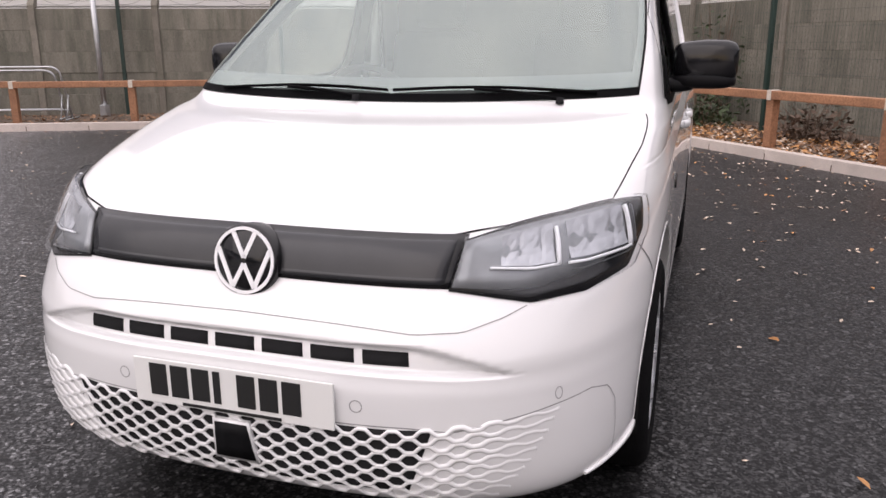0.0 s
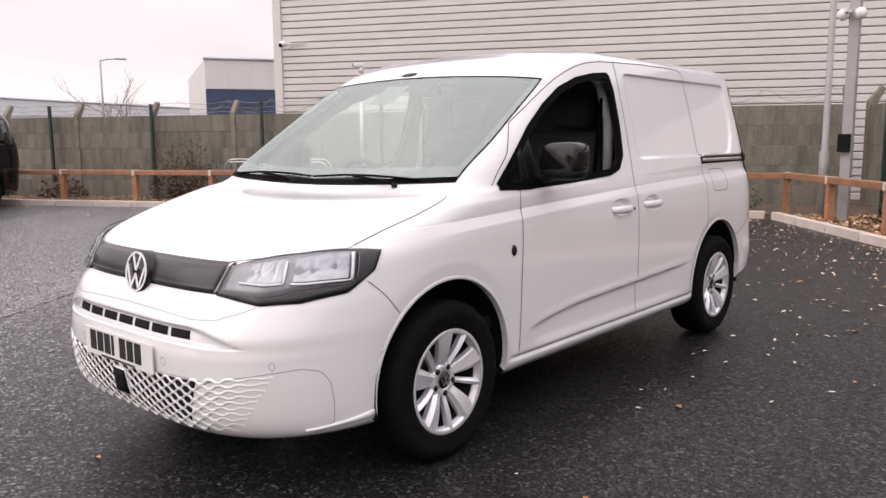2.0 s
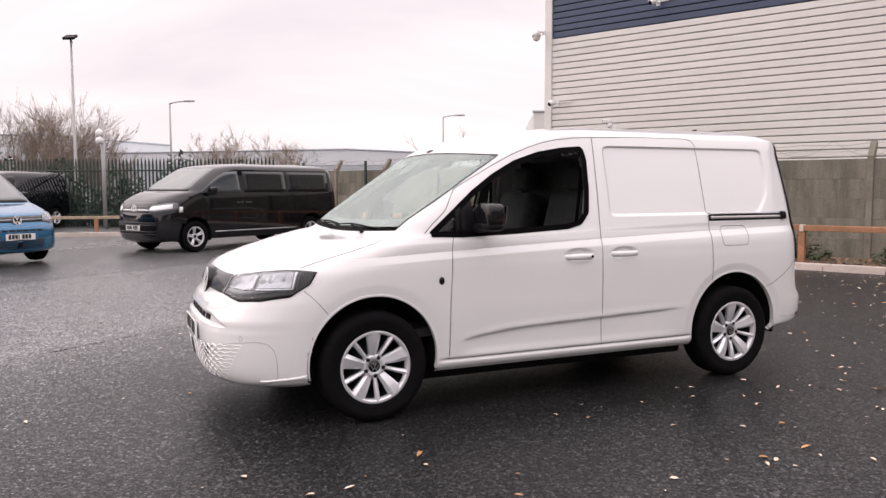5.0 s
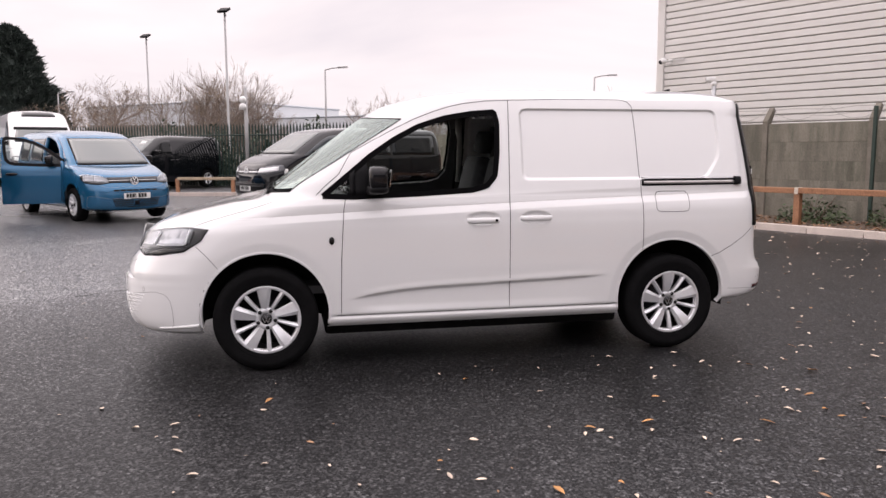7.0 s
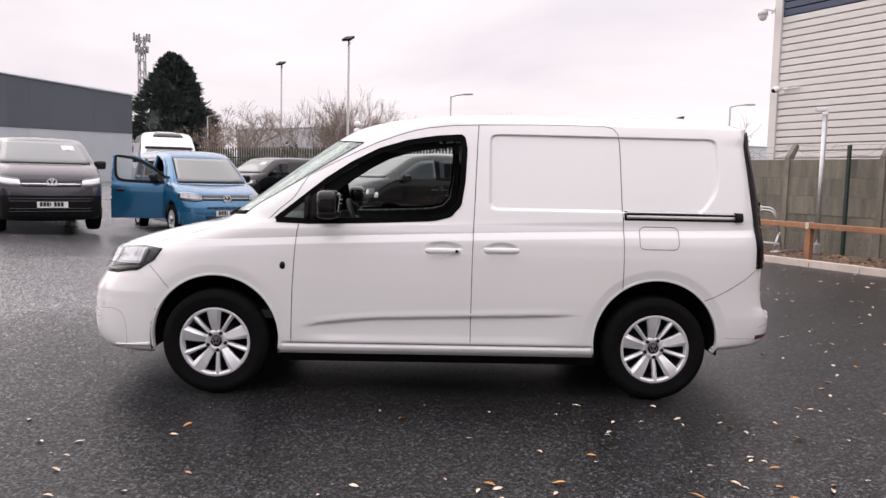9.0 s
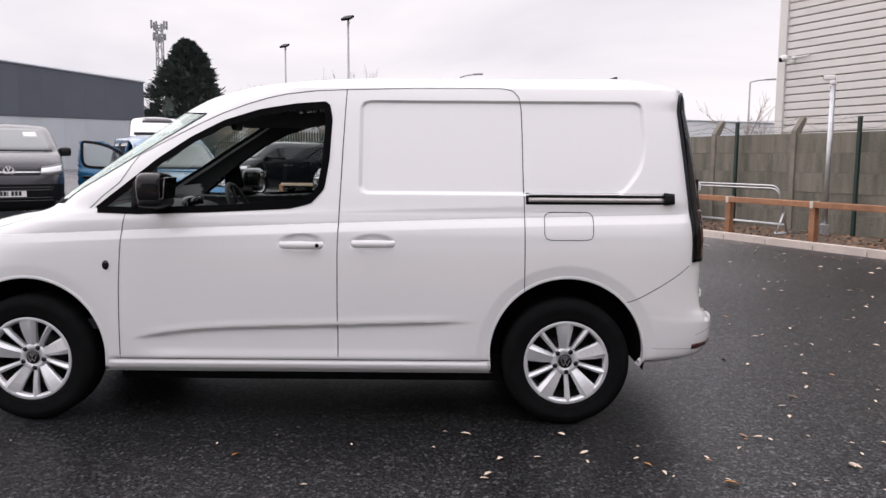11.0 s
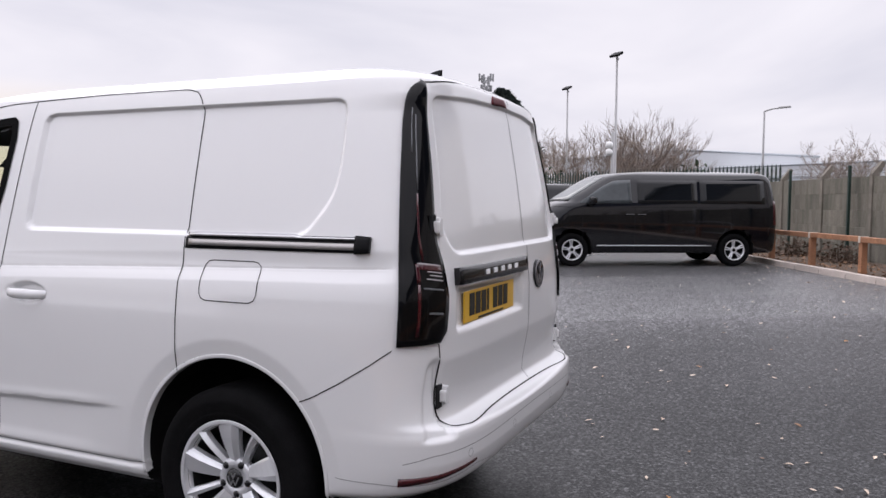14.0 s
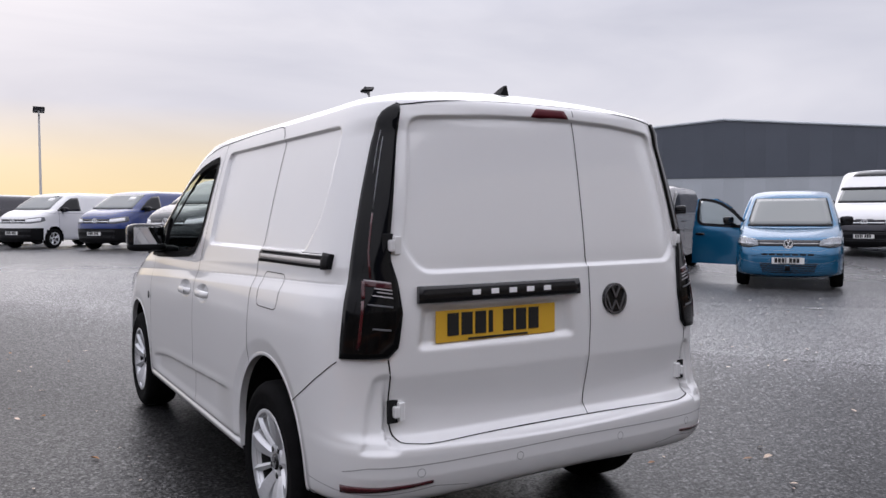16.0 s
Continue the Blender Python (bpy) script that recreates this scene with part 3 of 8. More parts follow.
# ---------------------------------------------------------------- camera mast by the fence
mast = thing("camera_pole", "grey steel pole with a white security camera on top", "camera pole", Matrix.Translation((-8.92, 7.40, 0.07)))
tube("pole", [(0, 0, 0), (0, 0, 2.66)], 0.045, M_GALV, mast, 12)
part("base_box", box(0, 0, 0.10, 0.12, 0.12, 0.2, bevel=0.01), M_GALV, mast)
part("housing", box(0.0, -0.06, 2.73, 0.10, 0.20, 0.09, pose(0, 0, 0, 0, 0, -30), bevel=0.025), M_WHITECAM, mast)
bm = bmesh.new()
bmesh.ops.create_uvsphere(bm, u_segments=14, v_segments=9, radius=0.06)
bmesh.ops.translate(bm, vec=(0, 0, 2.64), verts=bm.verts)
part("swivel", bm, M_WHITECAM, mast, smooth=True)
part("lens_window", box(0.0, -0.160, 2.73, 0.07, 0.006, 0.06, pose(0, 0, 0, 0, 0, -30)), M_BLACK, mast)

# tubular steel barrier lying along the fence
barrier = thing("crowd_barrier", "galvanised tubular barrier frames leaning between rail and fence", "barrier")
for k, (off, s0, zt) in enumerate(((0.62, 8.30, 0.86), (0.78, 8.45, 0.80))):
    ln = 2.35
    P = lambda s, z: along(CORNER, DA, NA, s, off + (0.86 - z) * 0.25, 0.07 + z)
    loop = arc([P(s0, 0.0), P(s0 + 0.06, zt), P(s0 + ln, zt), P(s0 + ln + 0.06, 0.0)], 0.16)
    tube("frame", loop, 0.017, M_GALV, barrier, 8)
    tube("lower_bar", [P(s0 + 0.02, 0.16), P(s0 + ln + 0.04, 0.16)], 0.014, M_GALV, barrier, 8)
    for sx in (s0, s0 + ln + 0.06):
        tube("foot", [along(CORNER, DA, NA, sx, off - 0.1, 0.085), along(CORNER, DA, NA, sx, off + 0.55, 0.085)], 0.015, M_GALV, barrier, 8)
        tube("brace", [along(CORNER, DA, NA, sx, off - 0.06, 0.09), P(sx, 0.4)], 0.012, M_GALV, barrier, 6)

# two poles in the corner
lamp_c = thing("corner_pole", "slim grey steel lighting column beside the timber rail", "lighting column", Matrix.Translation((-0.62, 9.33, 0.06)))
tube("column", [(0, 0, 0), (0, 0, 1.0), (0, 0, 1.05), (0, 0, 7.5)], [0.075, 0.075, 0.05, 0.045], M_GREYPOST, lamp_c, 12)
cc = thing("camera_column", "square grey steel column with a dome camera and black box", "camera column", Matrix.Translation((-0.22, 8.98, 0.06)))
part("column", box(0, 0, 2.6, 0.14, 0.14, 5.2, bevel=0.008), M_GREYPOST, cc)
part("arm", box(-0.06, -0.18, 3.02, 0.05, 0.28, 0.05), M_WHITECAM, cc)
part("control_box", box(-0.02, -0.12, 1.15, 0.16, 0.10, 0.26, bevel=0.01), M_BLACK, cc, "black control box")
for dx in (-0.13, 0.10):
    bm = bmesh.new()
    bmesh.ops.create_uvsphere(bm, u_segments=14, v_segments=9, radius=0.085)
    bmesh.ops.translate(bm, vec=(dx, -0.14, 2.98), verts=bm.verts)
    part("camera_dome", bm, M_WHITECAM, cc, "white dome camera", smooth=True)


# thin pale joints between the paver's strips
def paving_joint(d, s0, s1, width, seed):
    rng = random.Random(seed)
    across, along = Vector((0.807, 0.59, 0)), Vector((-0.59, 0.807, 0))
    vs, fs = [], []
    n = int((s1 - s0) / 0.11)
    for k in range(n + 1):
        s = s0 + (s1 - s0) * k / n
        w = width * rng.uniform(0.45, 1.15)
        c = across * (d + rng.uniform(-0.010, 0.010)) + along * s
        for e in (-w / 2, w / 2):
            p = c + across * e
            vs.append((p.x, p.y, rise(p.x, p.y) + 0.007))
        if k and rng.random() > 0.16:
            fs.append((2 * k - 2, 2 * k - 1, 2 * k + 1, 2 * k))
    ob = link_mesh("paving_joint", vs, fs, M_PAINTLINE)
    tagged(ob, "thin broken pale joint between strips of asphalt", "paving joint", kind="structure")


paving_joint(-8.0, -16.0, 7.5, 0.07, 31)
paving_joint(-11.45, -4.0, 9.0, 0.07, 32)

# ---------------------------------------------------------------- vehicles: shared machinery
from mathutils.bvhtree import BVHTree

M_WHITE = material("white_car_paint", (0.78, 0.78, 0.78), 0.30, vary=0.008, scale=0.7, coat=1.0, spec=0.3)
M_WHITE.node_tree.nodes["Principled BSDF"].inputs["Coat IOR"].default_value = 1.7
M_GLOSSBLACK = material("gloss_black", (0.006, 0.006, 0.007), 0.12, vary=0.1, scale=10, coat=0.1, spec=0.4)
M_GRILLE = material("satin_dark_grey_plastic", (0.026, 0.027, 0.030), 0.20, vary=0.1, scale=9, grain=0.06, grain_scale=600)
M_TYRE = material("tyre_rubber", (0.0065, 0.0065, 0.007), 0.85, spec=0.06, vary=0.2, scale=14, grain=0.15, grain_scale=220, bump=0.15, bump_scale=140)
M_ALLOY = material("silver_alloy", (0.74, 0.75, 0.77), 0.32, metal=0.45, vary=0.04, scale=8, coat=0.2)
# near-black alloy: the shade inside the wheel is in the colour
M_ALLOYSHADE = material("alloy_in_shade", (0.030, 0.030, 0.032), 0.5, metal=0.5, vary=0.15, scale=9)
M_CHROME = material("chrome", (0.82, 0.83, 0.85), 0.08, metal=1.0, vary=0.02)
M_MIRROR = material("mirror_silver", (0.62, 0.63, 0.64), 0.03, metal=1.0, vary=0.02)
M_BADGE = material("bright_badge_metal", (0.90, 0.90, 0.91), 0.35, metal=0.0, vary=0.02)
M_SATIN = material("satin_aluminium", (0.62, 0.62, 0.63), 0.28, metal=0.9, vary=0.05, scale=10)
M_RAILALU = material("dull_rail_aluminium", (0.46, 0.44, 0.43), 0.36, metal=0.6, vary=0.08, scale=9)
M_TRIM = material("black_window_trim", (0.003, 0.003, 0.0034), 0.6, vary=0.1, spec=0.03)
M_FRIT = material("dark_glass_border", (0.035, 0.036, 0.040), 0.08, vary=0.05, spec=0.6)
# grey that paints the fine shade along moulded lines and sensor rings
M_LINESHADE = material("soft_line_shade", (0.30, 0.30, 0.30), 0.8, vary=0, spec=0.2)
M_GAP = material("panel_gap_shadow", (0.020, 0.020, 0.021), 0.95, vary=0, spec=0.1)
M_LINER = material("arch_liner", (0.010, 0.010, 0.010), 0.9, vary=0.3, scale=9, spec=0.1)
M_CABIN = material("dark_cabin_trim", (0.022, 0.022, 0.024), 0.7, vary=0.15, scale=14, grain=0.1, grain_scale=400)
M_SEAT = material("charcoal_seat_cloth", (0.03, 0.031, 0.035), 0.9, vary=0.2, scale=30, grain=0.25, grain_scale=350)
M_HEADLINER = material("grey_headlining", (0.13, 0.13, 0.13), 0.9, vary=0.06, scale=30)
M_PILLARTRIM = material("pale_grey_pillar_trim", (0.50, 0.50, 0.49), 0.6, vary=0.05, scale=12)
M_REDLENS = material("dark_red_lens", (0.055, 0.004, 0.007), 0.10, vary=0.1, scale=10, coat=0.6)
M_BRAKE = material("red_brake_lens", (0.085, 0.006, 0.012), 0.45, vary=0.1, scale=10, spec=0.2)
M_DARKCHROME = material("dark_chrome", (0.20, 0.20, 0.21), 0.22, metal=0.7, vary=0.05)
M_LAMPLINE = material("silver_lamp_line", (0.45, 0.42, 0.43), 0.3, metal=0.4, vary=0.05)
M_SMOKE = material("smoked_lens", (0.0025, 0.0025, 0.003), 0.07, vary=0.1, scale=10, spec=0.25)
M_PLATEW = material("white_plate", (0.78, 0.78, 0.76), 0.35, vary=0.02)
M_PLATEY = material("yellow_plate", (0.72, 0.42, 0.035), 0.35, vary=0.02)
M_INK = material("black_print", (0.012, 0.012, 0.012), 0.5, vary=0)
M_REFLECT = material("lamp_reflector", (0.42, 0.43, 0.45), 0.25, metal=0.55, vary=0.15, scale=30)
M_LAMPGREY = material("pale_grey_lamp_panel", (0.24, 0.25, 0.26), 0.22, metal=0.4, vary=0.25, scale=16)
M_LAMPBODY = material("lamp_grey_housing", (0.15, 0.155, 0.165), 0.30, metal=0.3, vary=0.15, scale=12)
M_DRL = material("clear_light_guide", (0.80, 0.81, 0.83), 0.15, vary=0.02, coat=0.3)
G_SCREEN = glass_material("windscreen_glass", (0.84, 0.93, 0.89), 2.7, gloss=(0.88, 1.0, 0.95), veil=0.035)
G_CLEAR = glass_material("clear_side_glass", (0.86, 0.92, 0.90), 1.45)
G_LENS = glass_material("headlamp_lens", (0.96, 0.97, 0.98), 1.30)


def spline(ts, table, t):
    """Catmull-Rom through the rows of a table."""
    table = np.asarray(table, float)
    i = int(min(max(np.searchsorted(ts, t, "right") - 1, 0), len(ts) - 2))
    u = (t - ts[i]) / (ts[i + 1] - ts[i])
    p1, p2 = table[i], table[i + 1]
    m1 = (p2 - table[i - 1]) / 2 if i > 0 else p2 - p1
    m2 = (table[i + 2] - p1) / 2 if i + 2 < len(table) else p2 - p1
    # keep the tangents from overshooting
    lim = 3 * np.abs(p2 - p1)
    m1, m2 = np.clip(m1, -lim, lim), np.clip(m2, -lim, lim)
    return (2 * u**3 - 3 * u**2 + 1) * p1 + (u**3 - 2 * u**2 + u) * m1 + (-2 * u**3 + 3 * u**2) * p2 + (u**3 - u**2) * m2


def resample(pts, count, power=1.0):
    d = np.r_[0, np.cumsum(np.linalg.norm(np.diff(pts[:, :2], axis=0), axis=1))]
    s = np.linspace(0, 1, count) ** power * d[-1]
    return np.stack([np.interp(s, d, pts[:, k]) for k in range(pts.shape[1])], 1)


def shell_grid(rows, per_row, nf, ns, nr, fixed=None, bunch=1.0):
    """Half a body as a grid of points, ring by ring from sill to roof. Columns of rows: zf yf zs w zr yr yc nf yc2 nr.
    fixed: (y, count) lets the last count columns of the side stand upright from y to the rear corner."""
    ts = list(range(len(rows)))
    grid = []
    th = np.linspace(0, math.pi / 2, 400)
    for k in range((len(rows) - 1) * per_row + 1):
        zf, yf, zs, w, zr, yr, yc, ef, yc2, er = spline(ts, rows, k / per_row)
        w = max(w, 0.0)
        fx, fy = w * np.sin(th) ** (2 / ef), yc - (yc - yf) * np.cos(th) ** (2 / ef)
        a = np.linspace(0, 1, 400)
        d = np.r_[0, np.cumsum(np.hypot(np.diff(fx), np.diff(fy)))]
        s = d / max(d[-1], 1e-9)
        front = resample(np.stack([fx, fy, zf + (zs - zf) * (s * s * (3 - 2 * s))], 1), nf)
        ym = np.linspace(yc, yc2, ns + 1)[1:]
        if fixed and yc < fixed[0] - 0.02:
            ym = np.concatenate([np.linspace(yc, fixed[0], ns - fixed[1] + 1)[1:], np.linspace(fixed[0], yc2, fixed[1] + 1)[1:]])
        mid = np.stack([np.full(ns, w), ym, np.full(ns, zs)], 1)
        rx, ry = w * np.cos(th) ** (2 / er), yc2 + (yr - yc2) * np.sin(th) ** (2 / er)
        d = np.r_[0, np.cumsum(np.hypot(np.diff(rx), np.diff(ry)))]
        s = d / max(d[-1], 1e-9)
        rear = resample(np.stack([rx, ry, zs + (zr - zs) * (s * s * (3 - 2 * s))], 1), nr + 1, bunch)[1:]
        grid.append(np.concatenate([front, mid, rear]))
    return np.array(grid)


def inside(poly, y, z):
    n, hit = len(poly), False
    for i in range(n):
        (y1, z1), (y2, z2) = poly[i], poly[(i + 1) % n]
        if (z1 > z) != (z2 > z) and y < (y2 - y1) * (z - z1) / (z2 - z1) + y1:
            hit = not hit
    return hit


def edge_dist(poly, y, z):
    """Nearest point of the outline, and how far it lies."""
    best = (1e9, None)
    for i in range(len(poly)):
        (y1, z1), (y2, z2) = poly[i], poly[(i + 1) % len(poly)]
        dy, dz = y2 - y1, z2 - z1
        t = max(0, min(1, ((y - y1) * dy + (z - z1) * dz) / (dy * dy + dz * dz + 1e-12)))
        py, pz = y1 + t * dy, z1 + t * dz
        d = math.hypot(py - y, pz - z)
        if d < best[0]:
            best = (d, (py, pz))
    return best


def depth_in(poly, y, z):
    """Signed distance to an outline for arrays of points, positive inside."""
    best, hit = np.full(y.shape, 1e9), np.zeros(y.shape, bool)
    for i in range(len(poly)):
        (y1, z1), (y2, z2) = poly[i], poly[(i + 1) % len(poly)]
        dy, dz = y2 - y1, z2 - z1
        t = np.clip(((y - y1) * dy + (z - z1) * dz) / (dy * dy + dz * dz + 1e-12), 0, 1)
        best = np.minimum(best, np.hypot(y1 + t * dy - y, z1 + t * dz - z))
        if abs(dz) > 1e-12:
            hit ^= ((z1 > z) != (z2 > z)) & (y < dy * (z - z1) / dz + y1)
    return np.where(hit, best, -best)


def rounded(poly, r, steps=4):
    n, out = len(poly), []
    for i in range(n):
        a, b, c = (Vector((*poly[j % n], 0)) for j in (i - 1, i, i + 1))
        u, v = a - b, c - b
        rr = min(r, 0.45 * u.length, 0.45 * v.length)
        p, q = b + u.normalized() * rr, b + v.normalized() * rr
        for k in range(steps + 1):
            t = k / steps
            m = p * (1 - t) ** 2 + b * 2 * t * (1 - t) + q * t * t
            out.append((m.x, m.y))
    return out


def sstep(a, b, x):
    t = np.clip((x - a) / (b - a), 0, 1)
    return t * t * (3 - 2 * t)


class Body:
    """The smooth outer skin of a vehicle, for laying parts on it."""

    def __init__(self, verts, faces):
        self.bvh = BVHTree.FromPolygons([tuple(v) for v in verts], faces)

    def cast(self, origin, way):
        p, n, _, _ = self.bvh.ray_cast(Vector(origin), Vector(way))
        return p, n

    def side(self, y, z, s=1):
        p, n = self.cast((4 * s, y, z), (-s, 0, 0))
        return p if p else Vector((0.8 * s, y, z))

    def front(self, x, z):
        x = x if abs(x) > 4e-4 else 4e-4
        p, n = self.cast((x, -6, z), (0, 1, 0))
        return p if p else Vector((x, -2.2, z))

    def rear(self, x, z):
        x = x if abs(x) > 4e-4 else 4e-4
        p, n = self.cast((x, 6, z), (0, -1, 0))
        return p if p else Vector((x, 2.1, z))

    def top(self, x, y):
        x = x if abs(x) > 4e-4 else 4e-4
        p, n = self.cast((x, y, 5), (0, 0, -1))
        return p if p else Vector((x, y, 1.8))

    def near(self, p):
        q, n, _, _ = self.bvh.find_nearest(Vector(p))
        return q, n


def polyline(points, count):
    pts = [Vector(p) for p in points]
    d = [0.0]
    for a, b in zip(pts, pts[1:]):
        d.append(d[-1] + (b - a).length)
    out = []
    for k in range(count):
        s = d[-1] * k / (count - 1)
        i = max(j for j in range(len(d) - 1) if d[j] <= s + 1e-9) if len(d) > 2 else 0
        t = (s - d[i]) / max(d[i + 1] - d[i], 1e-9)
        out.append(pts[i].lerp(pts[i + 1], min(1, max(0, t))))
    return out


def skin_patch(body, A, B, n, m, off, thick=0.006, curve=0.0):
    """A plate that follows the skin, between two edge lines A and B; off: how proud its face stands."""
    A, B = polyline(A, n), polyline(B, n)
    vs, back, fs = [], [], []
    for i in range(n):
        for j in range(m + 1):
            p, nn = body.near(A[i].lerp(B[i], j / m))
            bow = curve * math.sin(math.pi * j / m)
            vs.append(p + nn * (off + bow))
            back.append(p + nn * (off - thick))
    w = m + 1
    for i in range(n - 1):
        for j in range(m):
            fs.append((i * w + j, (i + 1) * w + j, (i + 1) * w + j + 1, i * w + j + 1))
    rim = [i * w for i in range(n)] + [(n - 1) * w + j for j in range(1, w)] + [i * w + m for i in range(n - 2, -1, -1)] + [j for j in range(m - 1, 0, -1)]
    o = len(vs)
    idx = {v: o + k for k, v in enumerate(rim)}
    vs += [back[v] for v in rim]
    for a, b in zip(rim, rim[1:] + rim[:1]):
        fs.append((b, a, idx[a], idx[b]))
    # face the outside
    a, b, c = (Vector(vs[k]) for k in fs[len(fs) // 3 % max(1, (n - 1) * m)][:3])
    p, nn = body.near(a)
    if (b - a).cross(c - a).dot(nn) < 0:
        fs = [f[::-1] for f in fs]
    return vs, fs


def seam_data(body, points, width=0.006, step=0.02, off=0.0012):
    pts = [Vector(p) for p in points]
    ln = sum((b - a).length for a, b in zip(pts, pts[1:]))
    pts = polyline(pts, max(3, int(ln / step)))
    on = [body.near(p) for p in pts]
    vs, fs = [], []
    for i, (p, n) in enumerate(on):
        d = on[min(i + 1, len(on) - 1)][0] - on[max(i - 1, 0)][0]
        s = n.cross(d).normalized() * width / 2
        vs += [p + s + n * off, p - s + n * off]
        if i:
            k = 2 * i
            fs.append((k - 2, k - 1, k + 1, k))
    return vs, fs


def seam(body, points, parent, width=0.006, name="panel_gap", mat=None):
    vs, fs = seam_data(body, points, width)
    return link_mesh(name, vs, fs, mat or M_GAP, parent, True)


def lathe(profile, segs=48, axis="X"):
    """Turn (radius, offset) pairs about the axle."""
    vs, fs = [], []
    for r, x in profile:
        for k in range(segs):
            a = 2 * math.pi * k / segs
            vs.append((x, r * math.cos(a), r * math.sin(a)))
    for i in range(len(profile) - 1):
        for k in range(segs):
            k2 = (k + 1) % segs
            fs.append((i * segs + k, i * segs + k2, (i + 1) * segs + k2, (i + 1) * segs + k))
    return vs, fs


def wheel_parts(parent, R, rim, width, m, style="blade", lowres=False):
    """A road wheel at pose m (local x points outwards): tyre, rim barrel, spokes, hub cap, bolts."""
    seg = 32 if lowres else 72
    W = width / 2
    hub = new("wheel")
    hub.parent = parent
    hub.matrix_basis = m
    prof = [(rim - 0.012, -W * 0.80), (rim + 0.015, -W * 0.95), (R * 0.86, -W * 1.02), (R * 0.955, -W * 0.92), (R * 0.995, -W * 0.7), (R, -W * 0.3), (R, W * 0.3), (R * 0.995, W * 0.7),
            (R * 0.968, W * 0.86), (R * 0.935, W * 0.95), (R * 0.89, W * 1.01), (R * 0.86, W * 1.035), (R * 0.84, W * 1.02), (rim + 0.022, W * 0.985), (rim + 0.012, W * 0.93), (rim - 0.012, W * 0.80)]
    vs, fs = lathe(prof, seg)
    link_mesh("tyre", vs, fs, M_TYRE, hub, True)
    if not lowres:
        # raised ring of sidewall lettering blocks and circumferential grooves
        vs, fs = lathe([(rim + 0.030, W * 0.99), (rim + 0.034, W * 1.005), (rim + 0.038, W * 0.995)], seg)
        link_mesh("sidewall_rib", vs, fs, M_TYRE, hub, True)
    face = W * 0.62
    vs, fs = lathe([(rim - 0.004, W * 0.94), (rim + 0.008, W * 0.955), (rim + 0.011, W * 0.94), (rim + 0.006, W * 0.90), (rim - 0.010, W * 0.86), (rim - 0.014, W * 0.62)], seg)
    link_mesh("rim", vs, fs, M_ALLOY, hub, True)
    # barrel and disc carry the shade behind the spokes as a dark colour
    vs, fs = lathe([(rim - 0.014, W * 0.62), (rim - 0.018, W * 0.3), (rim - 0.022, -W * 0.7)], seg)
    link_mesh("rim_barrel", vs, fs, M_ALLOYSHADE, hub, True, "inner barrel of the rim, shade in its colour")
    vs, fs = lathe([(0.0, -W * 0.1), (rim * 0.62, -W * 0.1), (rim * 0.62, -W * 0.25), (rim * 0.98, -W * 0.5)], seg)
    link_mesh("brake_disc", vs, fs, M_ALLOYSHADE, hub, True, "brake disc behind the spokes, coloured near black as shade")
    # spokes: five broad blades, each beside a slim one
    def spoke(a0, w_in, w_out, skew, lift):
        k = 7
        v, f = [], []
        r0, r1 = 0.050, rim - 0.004
        for i in range(k):
            t = i / (k - 1)
            r = r0 + (r1 - r0) * t
            hw = (w_in + (w_out - w_in) * t) / 2
            mid = skew * t
            x = face + lift + 0.016 * math.sin(t * 2.2) - 0.012 * (1 - t) ** 2 + 0.012 * t * t
            for (o, dx) in ((-1, -0.026), (-1, -0.004), (-0.80, 0.0), (0.45 * (1 if w_out > 0.05 else 0), 0.010), (0.80, 0.0), (1, -0.004), (1, -0.026)):
                cy, cz = mid + o * hw, r
                y = cy * math.cos(a0) - cz * math.sin(a0)
                z = cy * math.sin(a0) + cz * math.cos(a0)
                v.append((x + dx, y, z))
        for i in range(k - 1):
            for j in range(6):
                f.append((i * 7 + j, i * 7 + j + 1, (i + 1) * 7 + j + 1, (i + 1) * 7 + j))
        return v, f

    for i in range(5):
        a = 2 * math.pi * i / 5 + 0.12
        if style == "blade":
            for nm, args in (("spoke", (a, 0.040, 0.094, 0.016, 0.0)), ("slim_spoke", (a + math.pi / 5, 0.020, 0.030, 0.010, -0.002))):
                v, f = spoke(*args)
                link_mesh(nm, v, f, M_ALLOY, hub, False)
        else:
            for da in (-0.20, 0.20):
                v, f = spoke(a + da, 0.024, 0.026, 0.016 * (1 if da > 0 else -1), 0.0)
                link_mesh("spoke", v, f, M_ALLOY, hub, False)
    vs, fs = lathe([(0.034, face - 0.006), (0.036, face + 0.002), (0.064, face + 0.001), (0.072, face - 0.006), (0.074, face - 0.03)], 36)
    link_mesh("hub", vs, fs, M_ALLOY, hub, True)
    vs, fs = lathe([(0.0, face + 0.010), (0.030, face + 0.009), (0.0345, face + 0.002)], 24)
    link_mesh("hub_cap", vs, fs, M_GLOSSBLACK, hub, True, "black round cap with a pale emblem")
    if not lowres:
        emblem(hub, Matrix.Translation((face + 0.0098, 0, 0)) @ Matrix.Rotation(radians(90), 4, "Z"), 0.027, 0.002, M_SATIN, False)
        for i in range(5):
            a = 2 * math.pi * i / 5 + 0.12 + math.pi / 5
            y, z = 0.056 * math.cos(a + math.pi / 2), 0.056 * math.sin(a + math.pi / 2)
            v, f = lathe([(0.0, face + 0.0035), (0.012, face + 0.0035), (0.0135, face - 0.002)], 12)
            v = [(p[0], p[1] + y, p[2] + z) for p in v]
            link_mesh("bolt", v, f, M_GLOSSBLACK, hub, True, "black wheel bolt")
    return hub


